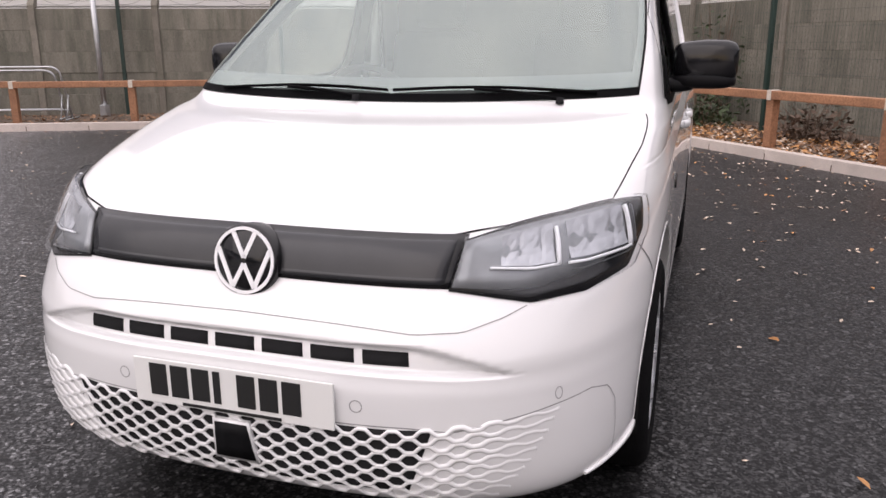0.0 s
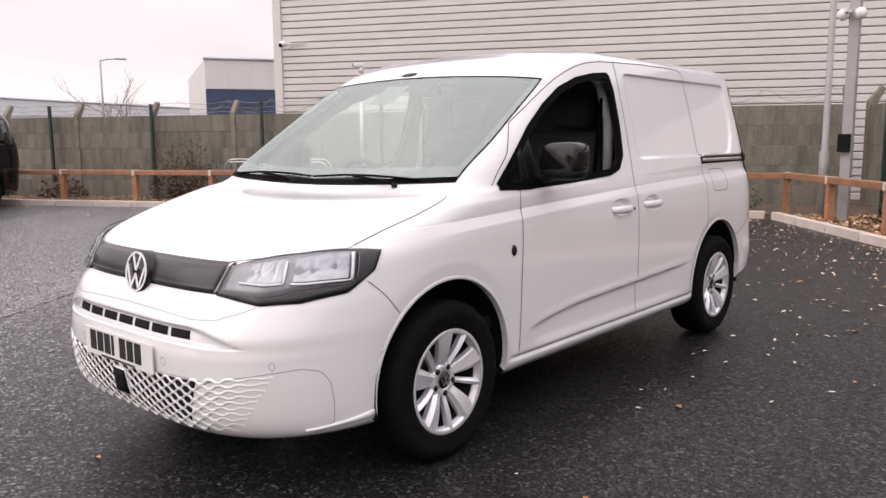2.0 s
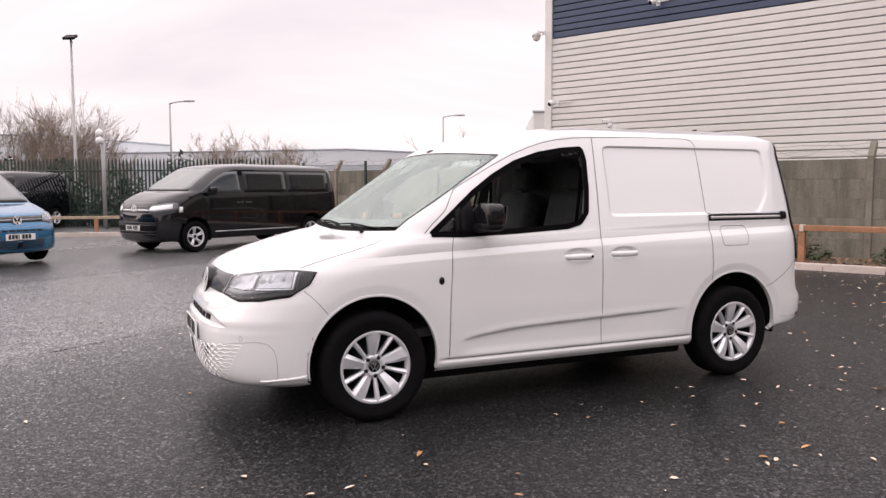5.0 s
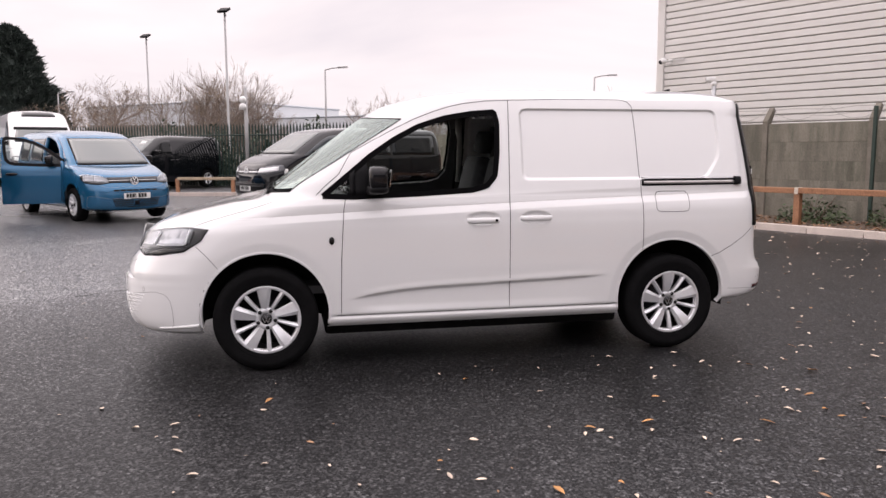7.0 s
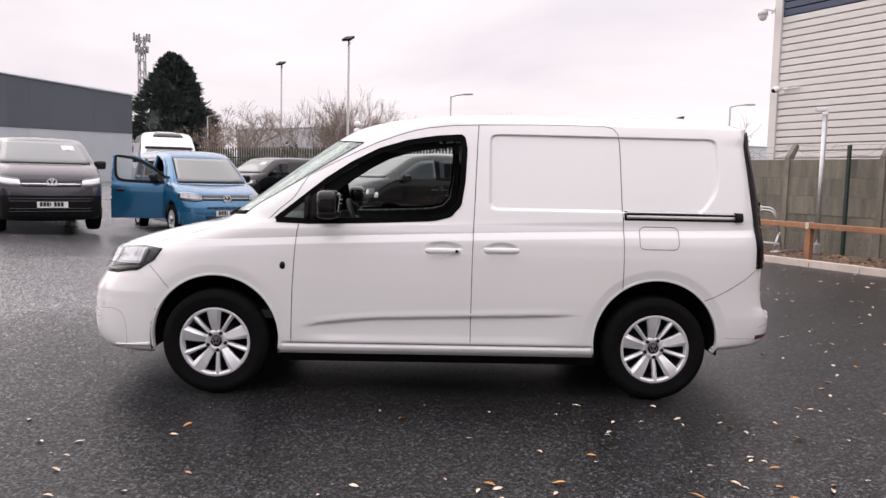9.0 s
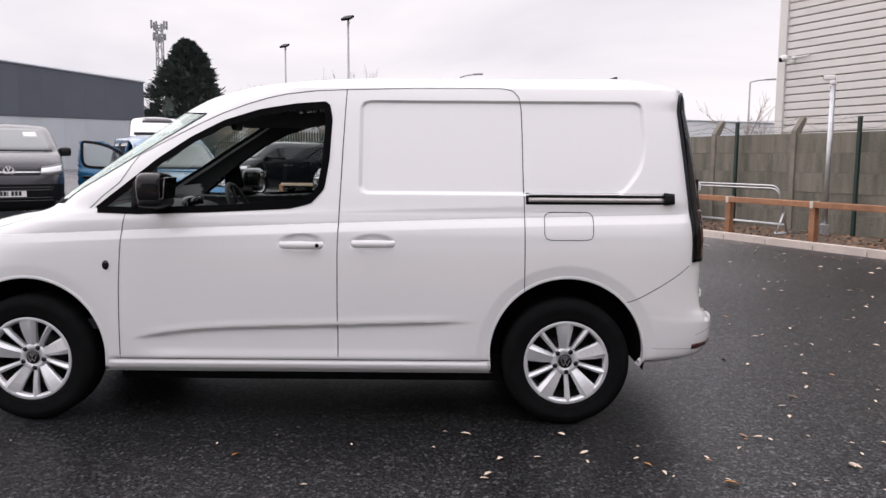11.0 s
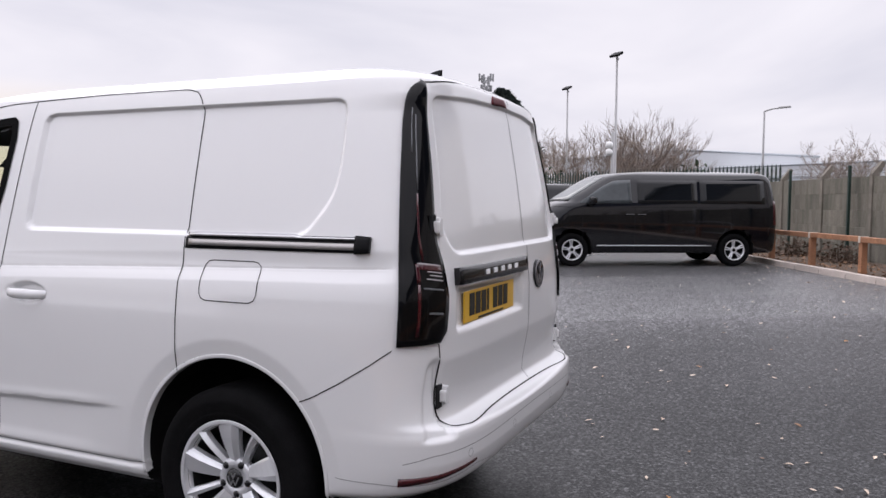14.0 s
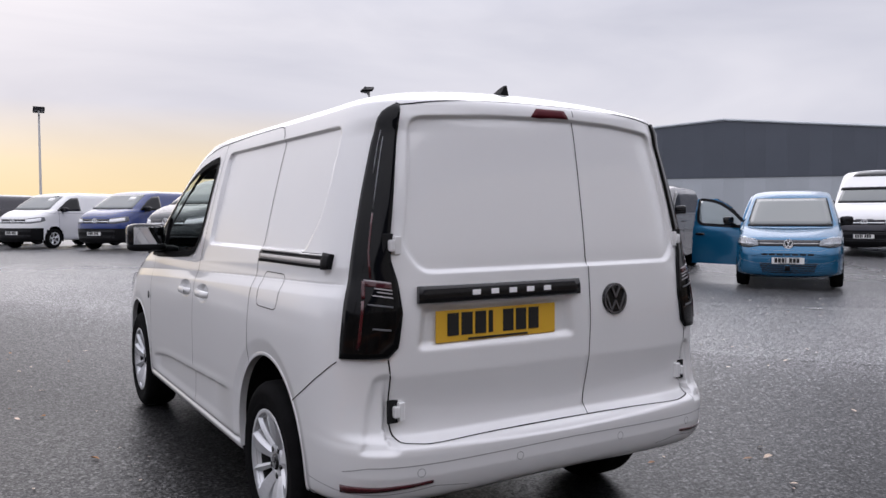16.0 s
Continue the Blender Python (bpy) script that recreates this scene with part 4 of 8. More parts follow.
def emblem(parent, m, r, depth, mat, ring=True):
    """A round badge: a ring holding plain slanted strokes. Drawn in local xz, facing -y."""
    def stroke(name, v, f):
        ob = link_mesh(name, v, f, mat, parent, False)
        ob.matrix_basis = m

    if ring:
        v, f = [], []
        seg = 40
        for rr, y in ((r, 0.0), (r, -depth), (r * 0.905, -depth), (r * 0.905, 0.0)):
            for k in range(seg):
                a = 2 * math.pi * k / seg
                v.append((rr * math.cos(a), y, rr * math.sin(a)))
        for i in range(3):
            for k in range(seg):
                k2 = (k + 1) % seg
                f.append((i * seg + k, i * seg + k2, (i + 1) * seg + k2, (i + 1) * seg + k))
        stroke("badge_ring", v, f)

    def bar(x0, z0, x1, z1, w):
        d = Vector((x1 - x0, z1 - z0)).normalized()
        s = Vector((-d.y, d.x)) * w / 2
        q = [(x0 + s.x, z0 + s.y), (x0 - s.x, z0 - s.y), (x1 - s.x, z1 - s.y), (x1 + s.x, z1 + s.y)]
        v = [(x * r, -depth, z * r) for x, z in q] + [(x * r, 0, z * r) for x, z in q]
        stroke("badge_stroke", v, [(0, 1, 2, 3), (0, 4, 5, 1), (1, 5, 6, 2), (2, 6, 7, 3), (3, 7, 4, 0)])

    for s in (-1, 1):
        bar(s * 0.36, 0.82, 0.0, 0.08, 0.14)
        bar(s * 0.86, 0.34, s * 0.36, -0.80, 0.14)
        bar(s * 0.36, -0.80, 0.0, -0.10, 0.14)


# ---------------------------------------------------------------- the white van
#        zf     yf     zs     w     zr    yr     yc    nf    yc2  nr
COMPACT = [
    (0.215, -2.1, 0.27, 0.85, 0.315, 2.085, -1.2, 3.9, 1.5, 4.6),
    (0.24, -2.205, 0.3, 0.878, 0.335, 2.14, -1.2, 3.8, 1.5, 4.9),
    (0.31, -2.262, 0.345, 0.888, 0.370, 2.172, -1.2, 3.7, 1.5, 5.2),
    (0.43, -2.285, 0.45, 0.893, 0.45, 2.190, -1.2, 3.6, 1.5, 5.4),
    (0.53, -2.29, 0.545, 0.896, 0.52, 2.190, -1.2, 3.5, 1.5, 5.4),
    (0.575, -2.284, 0.5925, 0.8965, 0.5405, 2.183, -1.2, 3.5, 1.5, 5.2),
    (0.62, -2.278, 0.64, 0.897, 0.555, 2.14, -1.2, 3.5, 1.5, 5.6),
    (0.69, -2.245, 0.73, 0.897, 0.64, 2.118, -1.2, 3.4, 1.5, 5.7),
    (0.755, -2.195, 0.81, 0.896, 0.76, 2.116, -1.15, 3.4, 1.5, 5.7),
    (0.85, -2.15, 0.89, 0.893, 0.87, 2.115, -1.1, 3.3, 1.5, 5.7),
    (0.905, -2.085, 0.94, 0.888, 0.95, 2.115, -1.05, 3.2, 1.5, 5.7),
    (0.955, -1.95, 0.99, 0.882, 1, 2.112, -1, 3.2, 1.5, 5.7),
    (1, -1.78, 1.035, 0.872, 1.05, 2.108, -0.95, 3.3, 1.5, 5.7),
    (1.042, -1.59, 1.075, 0.858, 1.1, 2.104, -0.9, 3.5, 1.5, 5.7),
    (1.075, -1.4, 1.11, 0.846, 1.15, 2.1, -0.82, 4, 1.5, 5.7),
    (1.165, -1.275, 1.195, 0.828, 1.22, 2.094, -0.7, 4.6, 1.5, 5.7),
    (1.3, -1.1, 1.305, 0.803, 1.33, 2.08, -0.5, 5, 1.5, 5.7),
    (1.43, -0.93, 1.415, 0.7768, 1.44, 2.064, -0.32, 5, 1.5, 5.7),
    (1.55, -0.77, 1.515, 0.7515, 1.54, 2.047, -0.15, 5, 1.5, 5.7),
    (1.64, -0.64, 1.6, 0.7285, 1.63, 2.031, -0.02, 4.8, 1.5, 5.7),
    (1.697, -0.53, 1.662, 0.7105, 1.695, 2.015, 0.06, 4.4, 1.5, 6.6),
    (1.735, -0.39, 1.714, 0.692, 1.738, 2.003, 0.15, 4, 1.49, 6.6),
    (1.744, -0.345, 1.729, 0.681, 1.752, 1.984, 0.18, 3.9, 1.48, 5.8),
    (1.768, -0.2, 1.758, 0.636, 1.782, 1.92, 0.3, 3.4, 1.42, 4.6),
    (1.79, 0.02, 1.790, 0.505, 1.814, 1.79, 0.45, 3, 1.36, 4.0),
    (1.806, 0.25, 1.812, 0.295, 1.831, 1.60, 0.6, 2.6, 1.2, 3),
    (1.810, 0.5, 1.817, 0, 1.834, 1.35, 0.75, 2.2, 1.05, 2.4),
]
AXF, AXR, HUBZ, RT = -1.372, 1.366, 0.334, 0.327
ARCH_F, ARCH_R, ARCH_Z = 0.392, 0.392, 0.362
ARCH_UP = 0.016                   # the rear arch stands a little higher


def arch_z(ax):
    return ARCH_Z + (ARCH_UP if ax > 0 else 0.0)


WINDOW = [(-1.005, 1.098), (-0.855, 1.218), (-0.70, 1.345), (-0.54, 1.452), (-0.38, 1.535), (-0.20, 1.592), (-0.02, 1.622), (0.135, 1.634),
          (0.150, 1.560), (0.140, 1.36), (0.118, 1.215), (0.06, 1.150), (-0.04, 1.125), (-0.42, 1.105), (-0.80, 1.092)]
RINGS = [spline(list(range(len(COMPACT))), COMPACT, k / 12)[2] for k in range((len(COMPACT) - 1) * 12 + 1)]
near_ring = lambda z: float(min(RINGS, key=lambda r: abs(r - z)))     # heights at which the skin has a row of points
PANEL_TOP, PANEL_LOW = near_ring(1.655), near_ring(1.188)
SIDE_PANEL = rounded([(0.3095, PANEL_TOP), (1.748, PANEL_TOP), (1.758, 1.44), (1.742, 1.322), (1.642, PANEL_LOW), (0.3095, PANEL_LOW)], 0.052)


def fold_line(y):
    y = np.clip(y, -1.6, 2.0)
    return 1.031 + 0.038 * y - 0.0037 * y * y


def crease_line(y):
    """Lower door crease: climbs to the rear, dips where it starts."""
    y = np.clip(y, -0.9, 0.95)
    return 0.5257 + 0.0325 * (y - 0.196) - 0.14 * np.clip(-0.3 - y, 0, 1) ** 2


def shape_side(g):
    """Press the side panels' relief into the skin: shoulder, lower crease, arch lips, recessed panels."""
    x, y, z = g[..., 0], g[..., 1], g[..., 2]
    onside = sstep(0.50, 0.66, x) * sstep(2.02, 1.93, y)
    dx = np.zeros_like(x)
    # shoulder: the skin turns in above the fold and out again below it
    fold = fold_line(y)
    vee = np.clip(1 - (z - fold) / 0.058, 0, 1) * (z >= fold) + np.clip(1 - (fold - z) / 0.042, 0, 1) * (z < fold)
    dx -= 0.0105 * vee * sstep(-1.62, -1.20, y)
    # door handle cups
    for yc_ in (0.025, 0.385):
        rho = np.hypot((y - yc_) / 0.112, (z - 0.942) / 0.046)
        dx -= 0.026 * sstep(1.0, 0.62, rho)
    # lower door crease: hollow under it
    line = crease_line(y)
    fade = sstep(-0.86, -0.66, y) * sstep(0.92, 0.60, y)
    below = np.clip((line - z) / 0.014, 0, 1) * sstep(0.345, 0.40, z)
    dx -= 0.017 * fade * below * (1 - 0.6 * np.clip((line - z) / 0.16, 0, 1))
    dx += 0.003 * fade * np.exp(-((z - line - 0.012) / 0.018) ** 2)
    # the band round each arch turns in towards the wheel
    for ax, rr in ((AXF, ARCH_F), (AXR, ARCH_R)):
        d = np.hypot(y - ax, z - arch_z(ax))
        dx -= (0.011 if ax > 0 else 0.006) * np.clip((rr + 0.064 - d) / 0.060, 0, 1) * (d > rr - 0.05) * sstep(0.24, 0.34, z)
    # sill shadow line
    dx -= 0.010 * np.exp(-((z - 0.335) / 0.010) ** 2) * sstep(-0.98, -0.93, y) * sstep(0.99, 0.94, y)
    for poly in (SIDE_PANEL,):
        dx -= 0.015 * sstep(0.0002, 0.0075, depth_in(poly, y, z)) * (x > 0.5)
    g[..., 0] = x + dx * onside
    # the rear bumper ends higher than the sill
    g[..., 2] = z + 0.058 * sstep(1.70, 1.78, y) * np.clip((0.50 - z) / 0.23, 0, 1)
    return g


SLOT_BAY = [(-0.45, 0.652), (0.42, 0.650), (0.47, 0.642), (0.54, 0.622), (0.625, 0.588), (0.52, 0.586), (0.44, 0.588), (-0.45, 0.592)]
SCOOP = rounded([(0.69, 0.800), (0.755, 0.795), (0.778, 0.70), (0.795, 0.60), (0.825, 0.535), (0.69, 0.535)], 0.03)


def shape_front(g):
    """The long shallow bay above the front plate that holds the air slots."""
    x, y, z = g[..., 0], g[..., 1], g[..., 2]
    g[..., 1] = y + 0.024 * sstep(-0.001, 0.009, depth_in(SLOT_BAY, x, z)) * (y < -1.95)
    return g


REAR_PANEL = rounded([(0.578, 1.672), (0.25, 1.694), (-0.08, 1.702), (-0.35, 1.692), (-0.575, 1.668), (-0.640, 1.35), (-0.655, 1.20), (-0.608, 1.133), (0.578, 1.128), (0.642, 1.215), (0.613, 1.39)], 0.045)
PLATE_WELL = rounded([(0.590, 1.025), (-0.055, 1.025), (-0.080, 0.865), (0.610, 0.865)], 0.03)


def shape_rear(g):
    """Recessed upper panel, number-plate well and lower fold of the rear doors, both halves of one full-width grid."""
    x, y, z = g[..., 0], g[..., 1], g[..., 2]
    onrear = (y > 1.88).astype(float)
    dy = np.zeros_like(x)
    for poly, depth, soft in ((REAR_PANEL, 0.016, 0.012), (PLATE_WELL, 0.022, 0.03)):
        dy -= depth * sstep(-0.002, soft, depth_in(poly, x, z)) * (y > 1.88)
    dy -= 0.013 * sstep(-0.002, 0.022, depth_in(SCOOP, np.abs(x), z)) * (y > 1.88)
    dy -= 0.034 * np.clip((0.785 - z) / 0.20, 0, 1) * sstep(0.555, 0.585, z) * (np.abs(x) < 0.72)
    g[..., 1] = y + dy * onrear
    return g


def snap(g, test, reach, cols=None):
    """Draw grid points that lie close to an outline in the side view onto it."""
    for i in range(g.shape[0]):
        for j in range(g.shape[1]):
            if g[i, j, 0] < 0.45 or not (-1.85 < g[i, j, 1] < 0.3 or 0.9 < g[i, j, 1] < 1.85):
                continue
            d, q = test(g[i, j, 1], g[i, j, 2])
            if d < reach:
                g[i, j, 1], g[i, j, 2] = q
    return g


def arch_test(ax, r):
    def test(y, z):
        az = arch_z(ax)
        d = math.hypot(y - ax, z - az)
        if d < 0.05:
            return 9, None
        return abs(d - r), (ax + (y - ax) * r / d, az + (z - az) * r / d)
    return test


def compact_shell():
    g = shell_grid(COMPACT, 12, 64, 200, 170, (0.30, 126), 1.3)
    # bring grid lines onto the fold and the panel outlines, so that their edges stay crisp
    y, z = g[..., 1], g[..., 2]
    fold = fold_line(y)
    on = (g[..., 0] > 0.6) & (np.abs(z - fold) < 0.0048) & (y > -1.6) & (y < 1.95)
    g[..., 2] = np.where(on, fold, z)
    z = g[..., 2]
    line = crease_line(y)
    on = (g[..., 0] > 0.6) & (np.abs(z - line) < 0.0045) & (y > -0.86) & (y < 0.95)
    g[..., 2] = np.where(on, line, z)
    for poly in (SIDE_PANEL,):
        d = depth_in(poly, g[..., 1], g[..., 2])
        for i, j in np.argwhere((g[..., 0] > 0.5) & (np.abs(d) < 0.0036) & (g[..., 1] < 1.48)):
            g[i, j, 1], g[i, j, 2] = edge_dist(poly, g[i, j, 1], g[i, j, 2])[1]
    return shape_front(shape_side(g))


NF, NS, NR = 64, 200, 170
CG = compact_shell()
NROW, NCOL = CG.shape[:2]


def grid_mesh(g):
    """Both halves as one list of points and faces, with each face's (row, col, side)."""
    nr_, nc = g.shape[:2]
    both = shape_rear(np.concatenate([g.copy(), g * np.array([-1, 1, 1])], axis=0))
    V = both.reshape(-1, 3)
    F, key = [], []
    o = nr_ * nc
    for i in range(nr_ - 1):
        for j in range(nc - 1):
            a, b, c, d = i * nc + j, i * nc + j + 1, (i + 1) * nc + j + 1, (i + 1) * nc + j
            F.append((a, b, c, d))
            key.append((i, j, 1))
            F.append((o + d, o + c, o + b, o + a))
            key.append((i, j, -1))
    return V, F, key


CV, CF, CK = grid_mesh(CG)
COMPACT_BODY = Body(CV, CF)
for test in (arch_test(AXF, ARCH_F), arch_test(AXR, ARCH_R)):
    CG = snap(CG, test, 0.008)
CG = snap(CG, lambda y, z: edge_dist(WINDOW, y, z) if -1.1 < y < 0.25 and 1.05 < z < 1.7 else (9, None), 0.007)
CV, CF, CK = grid_mesh(CG)
# weld the two halves along the middle line, and take smooth normals for all panels from the whole skin
WS_COL = 41                       # column of the windscreen's edge
WS_LO, WS_HI = 172, 224            # its rows


def panel_of(c, i, j):
    x, y, z = abs(c[0]), c[1], c[2]
    if math.hypot(y - AXF, z - arch_z(AXF)) < ARCH_F + 0.006 and x > 0.5 or math.hypot(y - AXR, z - arch_z(AXR)) < ARCH_R + 0.006 and x > 0.5:
        return None
    if WS_LO <= i < WS_HI and j < WS_COL:
        return None
    if -1.1 < y < 0.25 and x > 0.6 and 1.05 < z < 1.7 and inside(WINDOW, y, z):
        return None
    if y > 1.95 and x < 0.74 and z > 0.56 and j > NF + NS:
        return "rear_door"
    if y > 1.70 and z < 0.60 and j > NF + NS - 20:
        return "rear_bumper"
    if i >= 240 or i >= WS_HI and j < WS_COL:
        return "roof"
    if y < -1.74 and z < 0.72 + 0.10 * (x > 0.8):
        return "front_bumper"
    if i < 172 and z > 0.86 and y < -1.2 and x < 0.80:
        return "bonnet"
    if y < -0.88:
        return "wing"
    if -0.88 <= y < 0.205 and z > 0.335:
        return "front_door"
    if 0.205 <= y < 1.145 and z > 0.335:
        return "sliding_door"
    return "side_panel"


def panels(V, F, K, parent, paint, skip=lambda c, i, j: False):
    """Split the skin into panel objects that shade as one surface."""
    V = np.asarray(V)
    FA = np.asarray(F)
    cents = V[FA].mean(1)
    nrm = np.zeros_like(V)
    fn = np.cross(V[FA[:, 2]] - V[FA[:, 0]], V[FA[:, 3]] - V[FA[:, 1]])
    for k in range(4):
        np.add.at(nrm, FA[:, k], fn)
    half = len(V) // 2
    # the middle line is shared by both halves
    mid = np.abs(V[:, 0]) < 1e-6
    for k in np.nonzero(mid[:half])[0]:
        s = nrm[k] + nrm[k + half]
        nrm[k] = nrm[k + half] = s
    ln = np.linalg.norm(nrm, axis=1)
    nrm /= np.maximum(ln, 1e-12)[:, None]
    groups = {}
    for f, c, (i, j, s) in zip(F, cents, K):
        if skip(c, i, j):
            continue
        name = panel_of(c, i, j)
        if name is None:
            continue
        sided = name in ("wing", "front_door", "sliding_door", "side_panel")
        if name == "rear_door":
            key = (name, 1 if c[0] > -0.15 else -1)
        else:
            key = (name, s if sided else 0)
        groups.setdefault(key, []).append(f)
    made = {}
    for (name, s), fs in groups.items():
        used = sorted({k for f in fs for k in f})
        idx = {k: n for n, k in enumerate(used)}
        me = bpy.data.meshes.new(name)
        me.from_pydata([tuple(V[k]) for k in used], [], [tuple(idx[k] for k in f) for f in fs])
        me.materials.append(paint)
        me.shade_smooth()
        me.normals_split_custom_set_from_vertices([tuple(nrm[k]) for k in used])
        ob = new(name, me)
        ob.parent = parent
        made[(name, s)] = ob
    return made, nrm


van = thing("panel_van", "white compact panel van parked on asphalt, front window down", "van", Matrix.Translation((-0.003, 0, -0.006)) @ Matrix.Diagonal((1.0035, 1, 1, 1)))
PANELS, CN = panels(CV, CF, CK, van, M_WHITE)

# ---------------------------------------------------------------- parts laid on the white van's skin
def mx(points, s):
    return [(p[0] * s, p[1], p[2]) for p in points]


def ellipse_strip(c, u, v, ru, rv, n=18):
    """Upper and lower edge lines of an oval around c."""
    c, u, v = Vector(c), Vector(u), Vector(v)
    up = [c + u * ru * math.cos(math.pi * (1 - k / n)) + v * rv * math.sin(math.pi * (1 - k / n)) for k in range(n + 1)]
    lo = [c + u * ru * math.cos(math.pi * (1 - k / n)) - v * rv * math.sin(math.pi * (1 - k / n)) for k in range(n + 1)]
    return up, lo


def lay(name, body, A, B, n, m, off, mat, parent, thick=0.006, label="", curve=0.0, smooth=True):
    v, f = skin_patch(body, A, B, n, m, off, thick, curve)
    ob = link_mesh(name, v, f, mat, parent, smooth, label)
    for p in ob.data.polygons[(n - 1) * m:]:
        p.use_smooth = False              # the plate's rim stays sharp
    return ob


def group_part(name, parent, label=""):
    e = new(name)
    e.parent = parent
    if label:
        e["label"] = label
    return e


def ring_seam(body, c, u, v, r, parent, width=0.004):
    c, u, v = Vector(c), Vector(u), Vector(v)
    pts = [c + (u * math.cos(a) + v * math.sin(a)) * r for a in (2 * math.pi * k / 24 for k in range(25))]
    vs, fs = seam_data(body, pts, width, 0.004)
    return link_mesh("parking_sensor", vs, fs, M_LINESHADE, parent, True, "small round parking sensor ring")


def plate(parent, m, mat, w=0.52, h=0.111, strip=True):
    """A number plate with plain bars in place of its characters; faces -y."""
    p = part("number_plate", box(0, 0, 0, w, 0.006, h, bevel=0.002), mat, parent)
    p.matrix_basis = m
    x = -w / 2 + 0.045
    for k in range(7):
        wd = 0.046 if k != 3 else 0.018
        b = part("character_bar", box(x + wd / 2, -0.004, 0.006, wd, 0.002, 0.079), M_INK, p)
        x += wd + 0.0115 + (0.033 if k == 3 else 0)
    if strip:
        part("dealer_strip", box(0, -0.004, -h / 2 + 0.007, w * 0.5, 0.0025, 0.007), M_INK, p, "thin dark strip of unreadable print")
    return p


def seat(parent, x, y, z, w=0.50):
    s = group_part("seat", parent, "charcoal cloth seat with headrest")
    bm = box(x, y - 0.22, z + 0.10, w, 0.52, 0.18, bevel=0.05)
    part("cushion", bm, M_SEAT, s, smooth=True)
    bm = box(0, 0, 0.32, w * 0.96, 0.15, 0.66, bevel=0.055)
    bmesh.ops.transform(bm, matrix=Matrix.Translation((x, y + 0.05, z + 0.12)) @ Matrix.Rotation(radians(-14), 4, "X"), verts=bm.verts)
    part("backrest", bm, M_SEAT, s, smooth=True)
    bm = box(0, 0, 0.77, w * 0.52, 0.11, 0.18, bevel=0.045)
    bmesh.ops.transform(bm, matrix=Matrix.Translation((x, y + 0.05, z + 0.12)) @ Matrix.Rotation(radians(-14), 4, "X"), verts=bm.verts)
    part("headrest", bm, M_SEAT, s, smooth=True)
    return s


def rounded_block(rx, ry, rz, e=4.0, segs=24, rings_n=14):
    """A block with soft corners (superellipsoid)."""
    vs, fs = [], []
    sg = lambda c, p: math.copysign(abs(c) ** p, c)
    for i in range(rings_n + 1):
        ph = -math.pi / 2 + math.pi * i / rings_n
        for k in range(segs):
            th = 2 * math.pi * k / segs
            vs.append((rx * sg(math.cos(ph), 2 / e) * sg(math.cos(th), 2 / e), ry * sg(math.cos(ph), 2 / e) * sg(math.sin(th), 2 / e), rz * sg(math.sin(ph), 2 / e)))
    for i in range(rings_n):
        for k in range(segs):
            k2 = (k + 1) % segs
            fs.append((i * segs + k, i * segs + k2, (i + 1) * segs + k2, (i + 1) * segs + k))
    return vs, fs


def door_mirror(parent, s, y=-0.665, z=1.21, x0=0.825, paint=None):
    mir = group_part("door_mirror", parent, "black door mirror with gloss upper shell")
    v, f = rounded_block(0.112, 0.064, 0.074, 4.4)
    v = [(s * (x0 + 0.135 + p[0] - 0.02 * p[1]), y + p[1] - 0.04 * (p[0] + 0.1), z + 0.004 + p[2] * (1 - 0.9 * max(0, -p[0]) ) ) for p in v]
    if s < 0:
        f = [q[::-1] for q in f]
    link_mesh("mirror_shell", v, f, paint or M_GLOSSBLACK, mir, True, "gloss black mirror shell")
    v, f = rounded_block(0.114, 0.068, 0.030, 3.0)
    v = [(s * (x0 + 0.130 + p[0]), y + p[1] - 0.04 * (p[0] + 0.1), z - 0.064 + p[2]) for p in v]
    if s < 0:
        f = [q[::-1] for q in f]
    link_mesh("lower_shell", v, f, M_BLACK, mir, True, "matt black lower shell")
    v, f = rounded_block(0.085, 0.045, 0.026, 2.6)
    v = [(s * (x0 + 0.02 + p[0]), y - 0.02 + p[1], z - 0.080 + p[2] - 0.02 * (0.1 - p[0])) for p in v]
    if s < 0:
        f = [q[::-1] for q in f]
    link_mesh("mirror_foot", v, f, M_BLACK, mir, True)
    gl = part("mirror_glass", box(0, 0, 0, 0.165, 0.004, 0.105, Matrix.Translation((s * (x0 + 0.135), y + 0.066, z + 0.004)) @ Matrix.Rotation(radians(-7), 4, "X"), bevel=0.0015), M_MIRROR, mir, "silvered mirror glass")
    return mir


